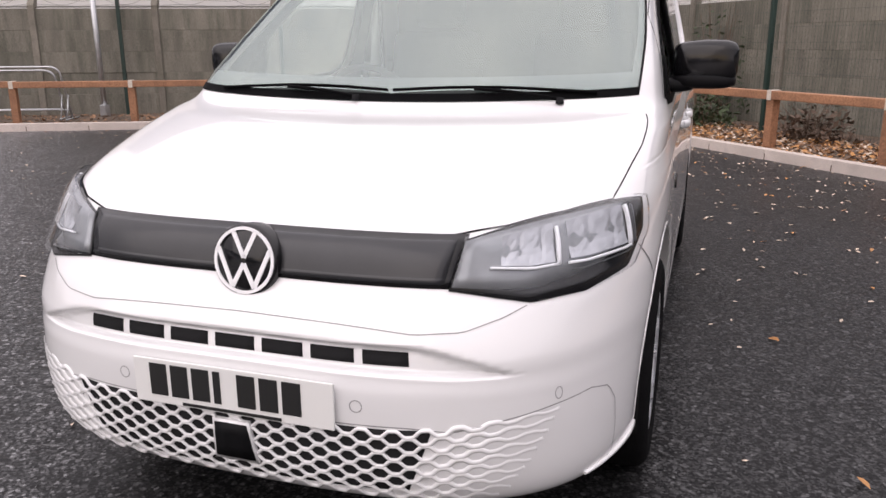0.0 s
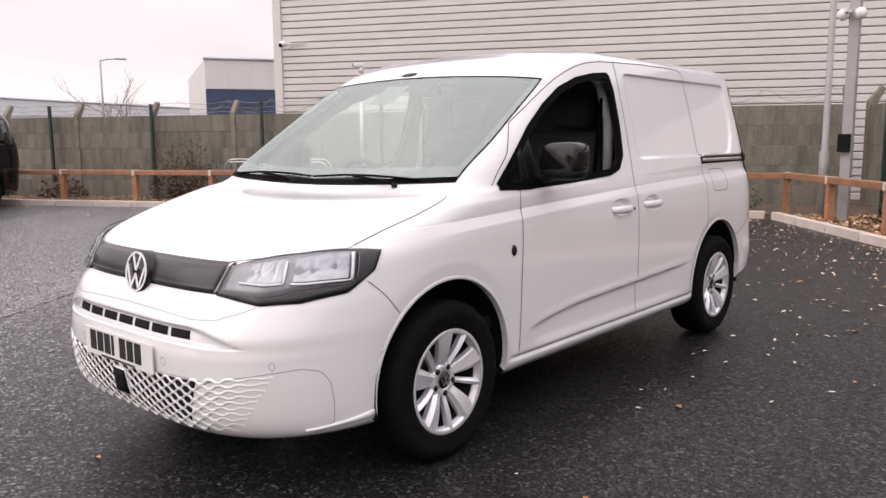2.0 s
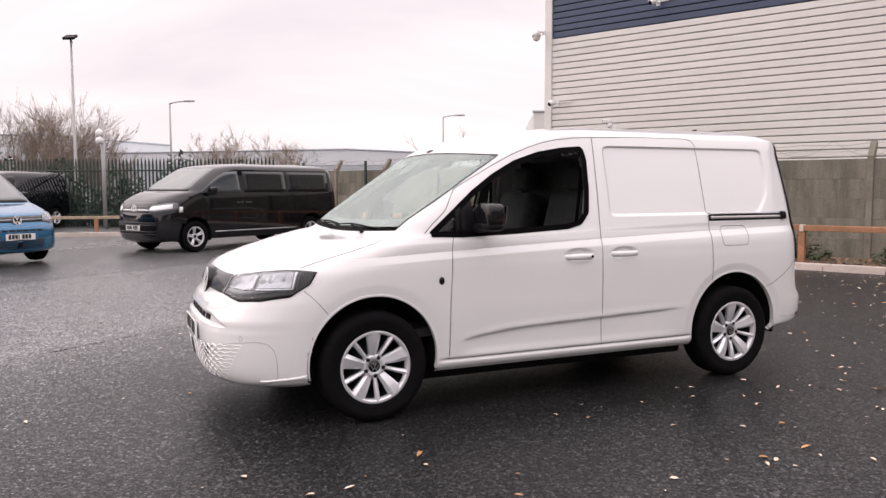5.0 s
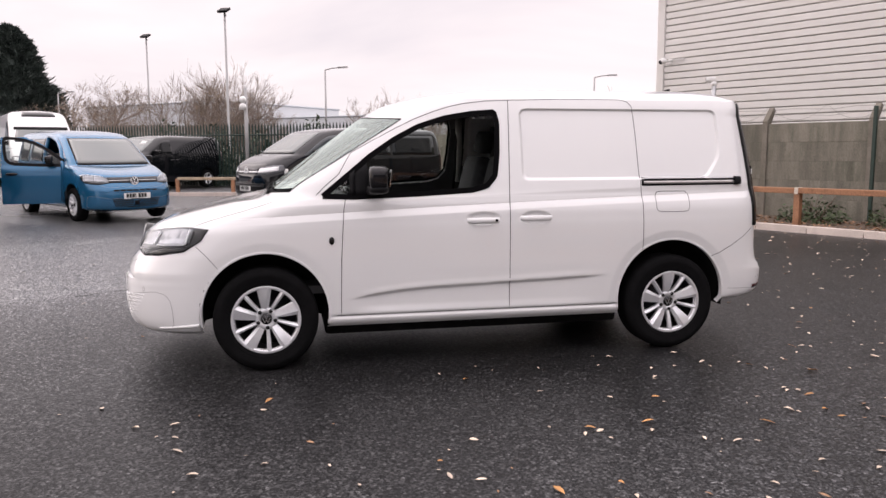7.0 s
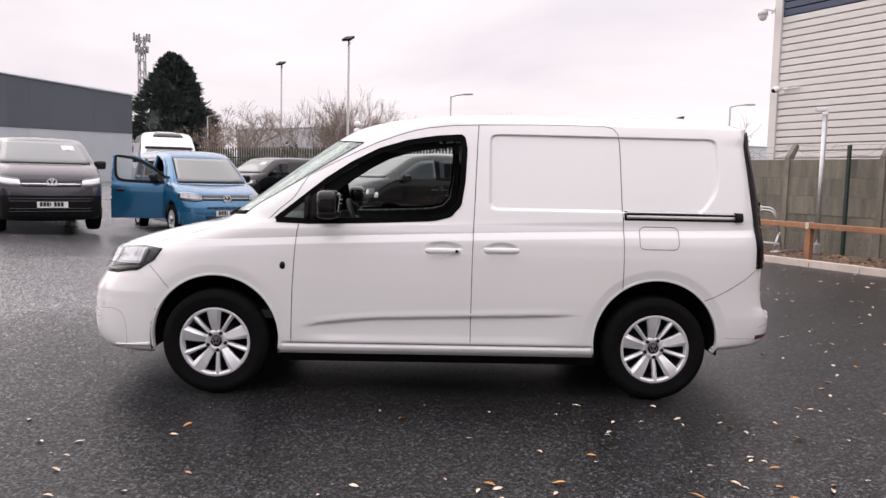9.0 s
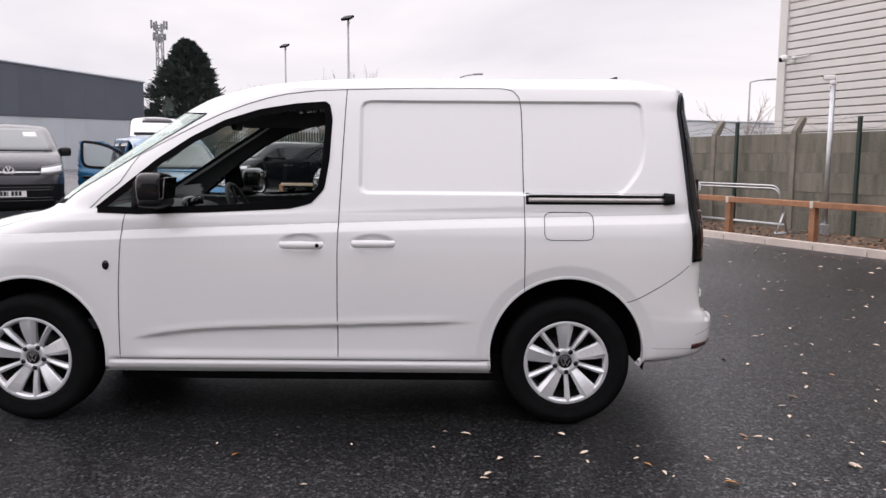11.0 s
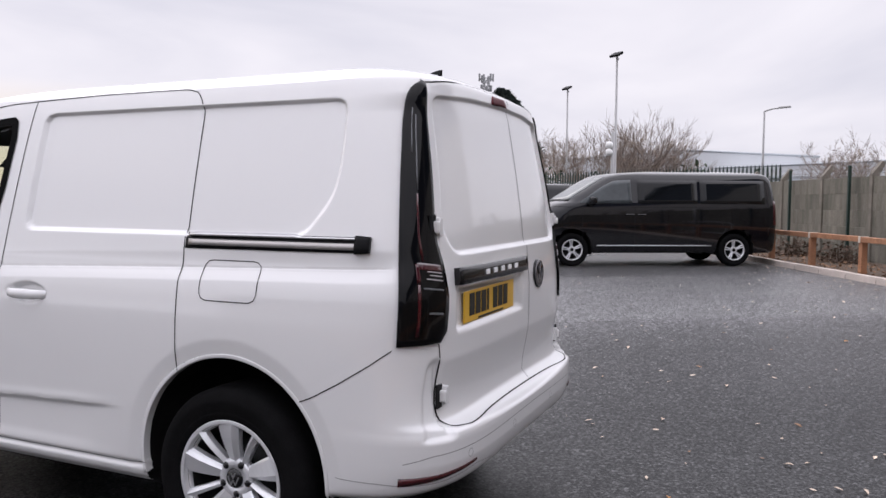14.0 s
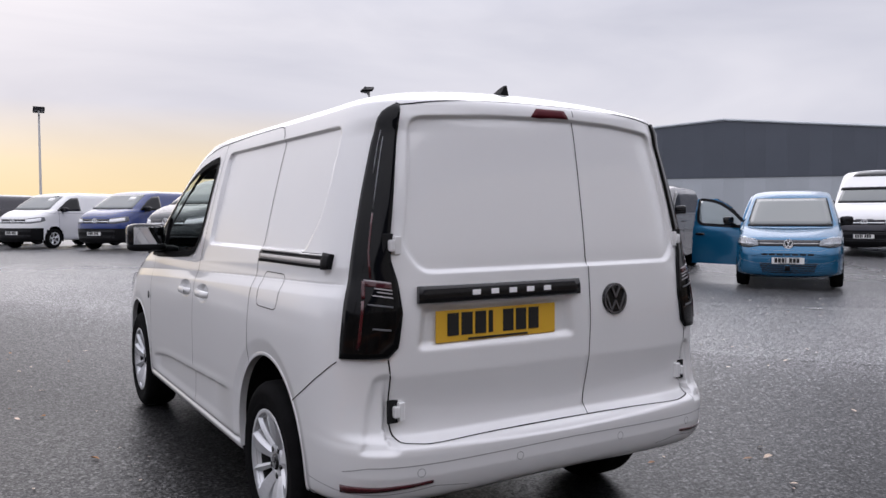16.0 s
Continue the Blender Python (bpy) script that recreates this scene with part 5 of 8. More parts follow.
def compact_front(van, B, paint, detail=True, chrome_bar=False):
    """Nose of the compact van: lamps, grille bar, badge, slots, plate, lower grille."""
    T = [(0.498, -2.110, 0.866), (0.58, -2.047, 0.886), (0.687, -1.944, 0.906), (0.785, -1.81, 0.915), (0.834, -1.70, 0.902)]
    Bt = [(0.478, -2.165, 0.760), (0.579, -2.138, 0.745), (0.650, -2.108, 0.732), (0.750, -2.010, 0.740), (0.826, -1.857, 0.765), (0.846, -1.745, 0.835)]
    for s in (1, -1):
        hl = group_part("headlight", van, "clear headlight with grey reflectors and dark surround")
        A, C = polyline(mx(T, s), 40), polyline(mx(Bt, s), 40)

        def cut(u0, u1, v0, v1, k=8):
            """Edge lines of a sub-field of the lamp."""
            a, c = [], []
            for q in range(k + 1):
                u = (u0 + (u1 - u0) * q / k) * 39
                i = min(int(u), 38)
                p0, p1 = A[i].lerp(A[i + 1], u - i), C[i].lerp(C[i + 1], u - i)
                va = v0[0] + (v0[1] - v0[0]) * q / k
                vb = v1[0] + (v1[1] - v1[0]) * q / k
                a.append(p0.lerp(p1, va))
                c.append(p0.lerp(p1, vb))
            return a, c
        lay("lamp_housing", B, A, C, 36, 8, 0.004, M_GLOSSBLACK, hl, 0.012, "gloss black lamp surround")
        a, c = cut(0.008, 0.82, (0.05, 0.08), (0.935, 0.66), 16)
        lay("inner_panel", B, a, c, 16, 4, 0.0065, M_LAMPGREY, hl, 0.004, "grey inner lamp panel")
        for nm, u0, u1, v0, v1, lab in (("low_beam_reflector", 0.17, 0.385, (0.16, 0.15), (0.56, 0.58), "silver low beam reflector"),
                                        ("high_beam_reflector", 0.45, 0.775, (0.16, 0.13), (0.58, 0.66), "silver high beam reflector")):
            a, c = cut(u0, u1, v0, v1)
            k = 13 if detail else 5
            bowl = lay(nm, B, a, c, k, 6, 0.013, M_REFLECT, hl, 0.010, lab, -0.007, False)
            rng = random.Random(7)
            for i in range(k):             # upright flutes of the reflector
                lift = rng.uniform(-0.0012, 0.0012)
                for j in range(1, 6):
                    v = bowl.data.vertices[i * 7 + j]
                    v.co = v.co + B.near(v.co)[1] * (lift + rng.uniform(-0.0006, 0.0006))
        for (u0, u1, v0, v1) in ((0.13, 0.40, 0.57, 0.60), (0.44, 0.80, 0.61, 0.70)):
            a, c = cut(u0, u1, (v0, v1), (v0 + 0.036, v1 + 0.036))
            lay("light_guide", B, a, c, 9, 1, 0.017, M_DRL, hl, 0.008, "white light guide strip")
        a, c = cut(0.46, 0.83, (0.71, 0.79), (0.72, 0.80))
        lay("lower_guide", B, a, c, 9, 1, 0.012, M_LAMPBODY, hl, 0.006, "thin grey guide under the reflectors")
        for (u0, u1, v0, v1) in ((0.392, 0.406, 0.20, 0.625), (0.790, 0.808, 0.14, 0.715), (0.838, 0.844, 0.16, 0.76)):
            a, c = cut(u0, u1, (v0, v0), (v1, v1), 2)
            lay("light_guide", B, a, c, 3, 6, 0.017, M_DRL if u0 < 0.83 else M_LAMPBODY, hl, 0.008, "white light guide strip" if u0 < 0.83 else "thin grey outer guide")
        lay("lens", B, A, C, 36, 8, 0.0205, G_LENS, hl, 0.001, "clear plastic lens")
    # dark bar between the lamps
    up = [B.front(x, 0.861) for x in np.linspace(-0.482, 0.482, 25)]
    lo = [B.front(x, 0.769) for x in np.linspace(-0.466, 0.466, 25)]
    gb = group_part("grille_bar", van, "dark grey grille bar between the headlights")
    lay("surround", B, [B.front(p[0] * 1.045, p[2] + 0.010) for p in up], [B.front(p[0] * 1.045, p[2] - 0.007) for p in lo], 40, 6, 0.002, M_GLOSSBLACK, gb, 0.006, "gloss black surround")
    lay("bar_face", B, up, lo, 40, 8, 0.006, M_GRILLE, gb, 0.006, "", 0.006)
    if detail:
        lay("bar_ledge", B, [B.front(p[0], 0.790) for p in lo], lo, 40, 2, 0.0085, M_GRILLE, gb, 0.004)
    if chrome_bar:
        lay("chrome_strip", B, [B.front(p[0], 0.812) for p in up], [B.front(p[0], 0.802) for p in up], 40, 1, 0.016, M_SATIN, gb, 0.006)
    bd = group_part("badge", van, "round black badge with silver ring and strokes")
    v, f = [], []
    seg = 40
    lean = Matrix.Translation((0, -2.196, 0.799)) @ Matrix.Rotation(radians(-9), 4, "X")
    for rr, yy in ((0.086, 0.045), (0.086, -0.003), (0.080, -0.010), (0.0, -0.012)):
        for k in range(seg):
            a = 2 * math.pi * k / seg
            v.append(lean @ Vector((rr * math.cos(a), yy, rr * math.sin(a))))
    for i in range(3):
        for k in range(seg):
            k2 = (k + 1) % seg
            f.append((i * seg + k, i * seg + k2, (i + 1) * seg + k2, (i + 1) * seg + k))
    link_mesh("disc", v, f, M_GLOSSBLACK, bd, True, "gloss black badge disc")
    emblem(bd, lean @ Matrix.Translation((0, -0.0095, 0)), 0.078, 0.004, M_BADGE)
    if detail:
        for s in (1, -1):
            lip = [(0.886, -1.775, 0.322), (0.876, -1.85, 0.310), (0.852, -1.94, 0.296), (0.80, -2.04, 0.280)]
            lay("bumper_lip", B, mx(lip, s), mx([(x, y, z - 0.030 + 0.006 * k) for k, (x, y, z) in enumerate(lip)], s), 14, 3, 0.006, paint, van, 0.012, "", 0.002)
    # slot row above the plate
    for k in range(7):
        x0 = -0.432 + k * 0.1229
        x1 = x0 + 0.103
        a = [B.front(x, 0.634) for x in np.linspace(x0, x1, 5)]
        c = [B.front(x, 0.604) for x in np.linspace(x0 + 0.004, x1 + 0.004, 5)]
        lay("air_slot", B, a, c, 5, 2, 0.0015, M_GAP, van, 0.004, "dark air slot")
    for z0, z1, off in () if detail else ((0.652, 0.638, 0.005), (0.600, 0.588, 0.004)):
        end = lambda x: float(sstep(0.36, 0.62, np.array(abs(x))))
        a = [B.front(x, z0 + ((0.592 if z0 > 0.62 else 0.588) - z0) * end(x)) for x in np.linspace(-0.61, 0.61, 61)]
        c = [B.front(x, z1 + ((0.588 if z0 > 0.62 else 0.585) - z1) * end(x)) for x in np.linspace(-0.61, 0.61, 61)]
        lay("slot_lip", B, a, c, 60, 2, off, paint, van, 0.010)
    plate(van, Matrix.Translation((0, -2.299, 0.514)), M_PLATEW)
    # lower grille
    a = [B.front(x, 0.466 + 0.030 * float(sstep(0.34, 0.78, np.array(abs(x))))) for x in np.linspace(-0.47, 0.47, 33)]
    c = [B.front(x, 0.290 + 0.02 * (x / 0.44) ** 2) for x in np.linspace(-0.41, 0.41, 25)]
    lg = group_part("lower_grille", van, "white honeycomb lower grille over a dark opening")
    lay("opening", B, a, c, 40, 6, 0.0012, M_GAP, lg, 0.004, "dark grille opening")
    nl = 10 if detail else 5
    for i in range(nl):
        pts, rad = [], []
        xe = 0.60 + 0.12 * (i / (nl - 1)) ** 0.7
        for x in np.linspace(-xe, xe, 260 if detail else 70):
            ax_ = abs(x)
            amp = 0.0078 * (1 - 0.7 * float(sstep(0.44, 0.70, np.array(ax_))))
            z = 0.287 + 0.0188 * i * (10 / nl) + amp * max(-1.0, min(1.0, 1.5 * math.cos(2 * math.pi * x / 0.070 + math.pi * i))) + 0.045 * float(sstep(0.34, 0.78, np.array(ax_))) * (0.4 + 0.6 * i / nl)
            p = B.front(x, z)
            q, n = B.near(p)
            out = float(sstep(0.40, xe - 0.02, np.array(ax_)))
            pts.append(p + n * (0.003 - 0.0102 * out))
            rad.append(0.0050 + 0.0052 * out)
        tube("grille_bar", pts, rad, paint, lg, 5)
    a = [B.front(x, 0.436) for x in np.linspace(-0.057, 0.039, 4)]
    c = [B.front(x, 0.336) for x in np.linspace(-0.068, 0.050, 4)]
    lay("radar_frame", B, [Vector(p) + Vector((0, 0, 0.005)) for p in a], [Vector(p) - Vector((0, 0, 0.005)) for p in c], 4, 3, 0.011, paint, lg, 0.014)
    a = [B.front(x, 0.433) for x in np.linspace(-0.051, 0.033, 4)]
    c = [B.front(x, 0.340) for x in np.linspace(-0.061, 0.043, 4)]
    lay("radar_cover", B, a, c, 4, 3, 0.014, M_BLACK, lg, 0.012, "square matt black radar cover")
    for s in (1, -1):
        seam(B, mx([(0.10, -2.28, 0.470), (0.422, -2.267, 0.474), (0.511, -2.245, 0.467), (0.622, -2.194, 0.492), (0.70, -2.12, 0.508), (0.775, -2.035, 0.520), (0.806, -1.975, 0.505), (0.822, -1.945, 0.46),
                    (0.826, -1.935, 0.395), (0.819, -1.93, 0.315), (0.79, -1.98, 0.270), (0.70, -2.10, 0.250)], s), van, 0.0028, "moulded_line", M_LINESHADE)
        for x, z in ((0.304, 0.516), (0.717, 0.534)):
            ring_seam(B, B.front(s * x, z), (1, 0, 0), (0, 0, 1), 0.014, van, 0.0022)
        seam(B, mx([(0.0, -2.243, 0.690), (0.25, -2.24, 0.684), (0.42, -2.232, 0.676), (0.523, -2.203, 0.683), (0.60, -2.15, 0.708), (0.64, -2.115, 0.728)], s), van, 0.0022, "moulded_line", M_LINESHADE)
        seam(B, mx([(0.845, -1.78, 0.80), (0.875, -1.72, 0.745), (0.905, -1.655, 0.665)], s), van, 0.0030)
        # bonnet shut line
        seam(B, mx([(0.0, -2.145, 0.8715), (0.25, -2.143, 0.8705), (0.45, -2.118, 0.871), (0.58, -2.045, 0.889), (0.69, -1.942, 0.909), (0.785, -1.81, 0.918)], s), van, 0.005)
        seam(B, mx([(0.785, -1.81, 0.922), (0.789, -1.74, 0.938), (0.803, -1.62, 0.975), (0.818, -1.50, 1.010), (0.822, -1.40, 1.042), (0.818, -1.335, 1.060), (0.808, -1.295, 1.074)], s), van, 0.0038)


def compact_glasshouse(van, B, g, glass, paint):
    """Windscreen, cowl, wipers, side window frames."""
    nc = g.shape[1]

    def region(r0, r1, c0, c1, off, mat, name, label="", parent=van):
        rows_, cols_ = list(range(r0, r1 + 1)), list(range(c0, c1 + 1))
        vs, fs = [], []
        for s in (1, -1):
            if c0 > 0 and s < 0:           # pieces at the screen's sides stand apart
                link_mesh(name, vs, fs, mat, parent, True, label)
                vs, fs = [], []
            o = len(vs)
            for r in rows_:
                for c in cols_:
                    p = Vector(g[r, c]) * 1
                    p.x *= s
                    q, n = B.near(p)
                    vs.append(p + n * off)
            w = len(cols_)
            for i in range(len(rows_) - 1):
                for j in range(w - 1):
                    q = (o + i * w + j, o + i * w + j + 1, o + (i + 1) * w + j + 1, o + (i + 1) * w + j)
                    fs.append(q if s > 0 else q[::-1])
        return link_mesh(name, vs, fs, mat, parent, True, label)

    region(WS_LO, WS_HI, 0, WS_COL, 0.0, glass, "windscreen", "pale green tinted windscreen")
    region(WS_LO, WS_LO + 3, 0, WS_COL, 0.004, M_TRIM, "cowl", "black plastic cowl under the windscreen")
    region(WS_LO + 3, WS_LO + 9, 0, WS_COL, -0.004, M_FRIT, "glass_border", "dark printed border of the windscreen")
    region(WS_LO + 9, WS_HI, WS_COL - 2, WS_COL, -0.004, M_FRIT, "glass_border", "dark printed border of the windscreen")
    region(WS_HI - 15, WS_HI - 5, 0, 4, -0.004, M_FRIT, "sensor_patch", "dark printed patch behind the mirror")
    for s in (1, -1):
        edge = [Vector((g[r, WS_COL, 0] * s, g[r, WS_COL, 1], g[r, WS_COL, 2])) for r in range(WS_LO, WS_HI + 1)]
        vs, fs = seam_data(B, edge, 0.007, 0.03, 0.002)
        link_mesh("windscreen_seal", vs, fs, M_GAP, van, True, "black windscreen edge seal")
    top = [Vector((g[WS_HI, c, 0] * s, g[WS_HI, c, 1], g[WS_HI, c, 2])) for s, cols in ((-1, range(WS_COL, 0, -1)), (1, range(0, WS_COL + 1))) for c in cols]
    vs, fs = seam_data(B, top, 0.008, 0.03, 0.002)
    link_mesh("windscreen_seal", vs, fs, M_GAP, van, True)
    # wipers
    for x0, x1 in ((0.66, 0.02), (0.00, -0.62)):
        wp = group_part("wiper", van, "black windscreen wiper")
        blade = []
        for k in range(14):
            t = k / 13
            x = x0 + (x1 - x0) * t
            p, n = B.near(B.front(x, 1.128 + 0.012 * math.sin(math.pi * t)))
            blade.append(p + n * 0.010)
        tube("blade", blade, 0.0055, M_TRIM, wp, 6)
        arm = []
        for k in range(8):
            t = k / 7
            x = x0 - 0.10 + (x1 - x0) * 0.42 * t
            p, n = B.near(B.front(x, 1.106 + 0.028 * t))
            arm.append(p + n * (0.012 + 0.006 * math.sin(math.pi * t)))
        tube("arm", arm, 0.006, M_TRIM, wp, 6)
        v, f = lathe([(0.0, 0.006), (0.011, 0.005), (0.013, -0.012)], 12)
        bo = link_mesh("pivot", v, f, M_BLACK, wp, True)
        bo.matrix_basis = Matrix.Translation(arm[0]) @ Matrix.Rotation(radians(-90), 4, "Y")
    for s in (1, -1):
        ring = [B.side(y, z, s) for y, z in WINDOW] + [B.side(*WINDOW[0], s)]
        vs, fs = seam_data(B, ring, 0.036, 0.018, 0.0035)
        link_mesh("window_frame", vs, fs, M_TRIM, van, True, "black window frame")
        a = [B.side(-0.835, z, s) for z in np.linspace(1.100, 1.235, 5)]
        c = [B.side(-0.800, z, s) for z in np.linspace(1.100, 1.262, 5)]
        lay("quarter_bar", B, a, c, 5, 1, 0.004, M_BLACK, van, 0.02)
        a = [B.side(y, 1.098 + 0.82 * (y + 1.0) * 0.97, s) for y in np.linspace(-0.985, -0.835, 6)]
        c = [B.side(y, 1.100, s) for y in np.linspace(-0.985, -0.835, 6)]
        lay("quarter_glass", B, a, c, 6, 3, 0.0, G_CLEAR, van, 0.002)
        a = [B.side(y, 1.262 + 0.80 * (y + 0.80), s) for y in np.linspace(-0.800, -0.725, 4)]
        c = [B.side(y, 1.095, s) for y in np.linspace(-0.800, -0.690, 4)]
        lay("mirror_sail", B, a, c, 4, 4, 0.003, M_BLACK, van, 0.02, "black triangular mirror mount")


def liner(van, V, F, K, N):
    """Inner trim of the cabin: the skin's inside, set in a little."""
    for nm, mat, keep in (("cabin_lining", M_CABIN, lambda i, c: i < 224 and c[0] > 0), ("cabin_lining", M_CABIN, lambda i, c: i < 224 and c[0] <= 0), ("headlining", M_HEADLINER, lambda i, c: i >= 224)):
        fs, used = [], {}
        for f, (i, j, s) in zip(F, K):
            c = V[list(f)].mean(0)
            if not (-1.30 < c[1] < 0.27 and c[2] > 0.60) or panel_of(c, i, j) is None or not keep(i, c) or i < 92:
                continue
            if i < 180 and j < 60 and c[1] < -1.0:
                continue
            fs.append([used.setdefault(k, len(used)) for k in f][::-1])
        vs = [V[k] - N[k] * 0.035 for k in used]
        link_mesh(nm, vs, fs, mat, van, True)


def cabin(van):
    ins = group_part("dashboard", van, "dark grey dashboard")
    v, f = rounded_block(0.74, 0.27, 0.17, 3.2)
    link_mesh("dash_top", [(p[0], p[1] - 1.0, p[2] + 0.93) for p in v], f, M_CABIN, ins, True)
    v, f = rounded_block(0.13, 0.16, 0.30, 4)
    link_mesh("centre_console", [(p[0], p[1] - 0.82, p[2] + 0.78) for p in v], f, M_CABIN, ins, True)
    v, f = rounded_block(0.15, 0.03, 0.07, 4)
    link_mesh("screen", [(p[0], p[1] - 0.80, p[2] + 1.06) for p in v], f, M_GLOSSBLACK, ins, True)
    st = group_part("steering_wheel", van, "black steering wheel")
    m = Matrix.Translation((-0.37, -0.60, 1.02)) @ Matrix.Rotation(radians(-65), 4, "X")
    pts = [m @ Vector((0.185 * math.cos(a), 0.185 * math.sin(a), 0)) for a in (2 * math.pi * k / 36 for k in range(37))]
    tube("wheel_rim", pts, 0.016, M_CABIN, st, 8)
    for a in (0, math.pi, 1.5 * math.pi):
        tube("wheel_spoke", [m @ Vector((0, 0, -0.01)), m @ Vector((0.18 * math.cos(a), 0.18 * math.sin(a), 0))], 0.014, M_CABIN, st, 6)
    v, f = rounded_block(0.065, 0.055, 0.02, 3)
    link_mesh("wheel_hub", [m @ Vector(p) for p in v], f, M_CABIN, st, True)
    seat(van, -0.38, 0.12, 0.58)
    seat(van, 0.38, 0.12, 0.58)
    part("bulkhead", box(0, 0.50, 0.98, 1.36, 0.03, 1.20, bevel=0.01), M_CABIN, van, "dark steel bulkhead behind the seats")
    part("cabin_floor", box(0, -0.35, 0.50, 1.6, 1.75, 0.05), M_CABIN, van)
    v, f = rounded_block(0.10, 0.016, 0.038, 3.5)
    link_mesh("rear_view_mirror", [(p[0], p[1] - 0.52, p[2] + 1.56) for p in v], f, M_BLACK, van, True)
    v, f = rounded_block(0.09, 0.09, 0.05, 3)
    link_mesh("camera_housing", [(p[0], p[1] - 0.58, p[2] + 1.60) for p in v], f, M_CABIN, van, True)
    for s in (1, -1):
        tube("pillar_trim", [(s * 0.70, 0.20, 1.12), (s * 0.685, 0.22, 1.40), (s * 0.63, 0.20, 1.64)], 0.028, M_PILLARTRIM, van, 8)
        tube("seat_belt", [(s * 0.66, 0.19, 1.52), (s * 0.64, 0.17, 1.20), (s * 0.63, 0.12, 0.75)], 0.012, M_TRIM, van, 6)


def handle(van, B, y0, y1, z, s, paint, lock):
    h = group_part("door_handle", van, "body coloured door handle" + (" with a black lock cover" if lock else ""))
    e0, e1 = B.side(y0 - 0.025, z, s), B.side(y1 + 0.025, z, s)
    n = 15
    vs, fs = [], []
    for k in range(n):
        t = k / (n - 1)
        y = y0 + (y1 - y0) * t
        p, nn = e0.lerp(e1, t), Vector((s, 0, 0))
        p.y, p.z = y, z - 0.002
        lift = -0.008 + 0.024 * min(1, 4.2 * min(t, 1 - t)) ** 0.6
        hh = 0.0165 + 0.004 * math.sin(math.pi * t)
        base = p + nn * lift
        for a in range(8):
            th = 2 * math.pi * a / 8
            vs.append(base + nn * 0.011 * math.cos(th) + Vector((0, 0, hh * math.sin(th))))
    for k in range(n - 1):
        for a in range(8):
            b = (a + 1) % 8
            q = (k * 8 + a, k * 8 + b, (k + 1) * 8 + b, (k + 1) * 8 + a)
            fs.append(q if s < 0 else q[::-1])
    link_mesh("grip", vs, fs, paint, h, True)
    if lock:
        up, lo = ellipse_strip(e1 + Vector((s * 0.0, -0.052, -0.002)), (0, 1, 0), (0, 0, 1), 0.010, 0.010, 8)
        v, f = merge([([p + Vector((s * 0.0275, 0, 0)) for p in up + lo], [(k, k + 1, 9 + k + 1, 9 + k) if s < 0 else (9 + k, 9 + k + 1, k + 1, k) for k in range(8)])])
        link_mesh("lock_cover", v, f, M_TRIM, h)


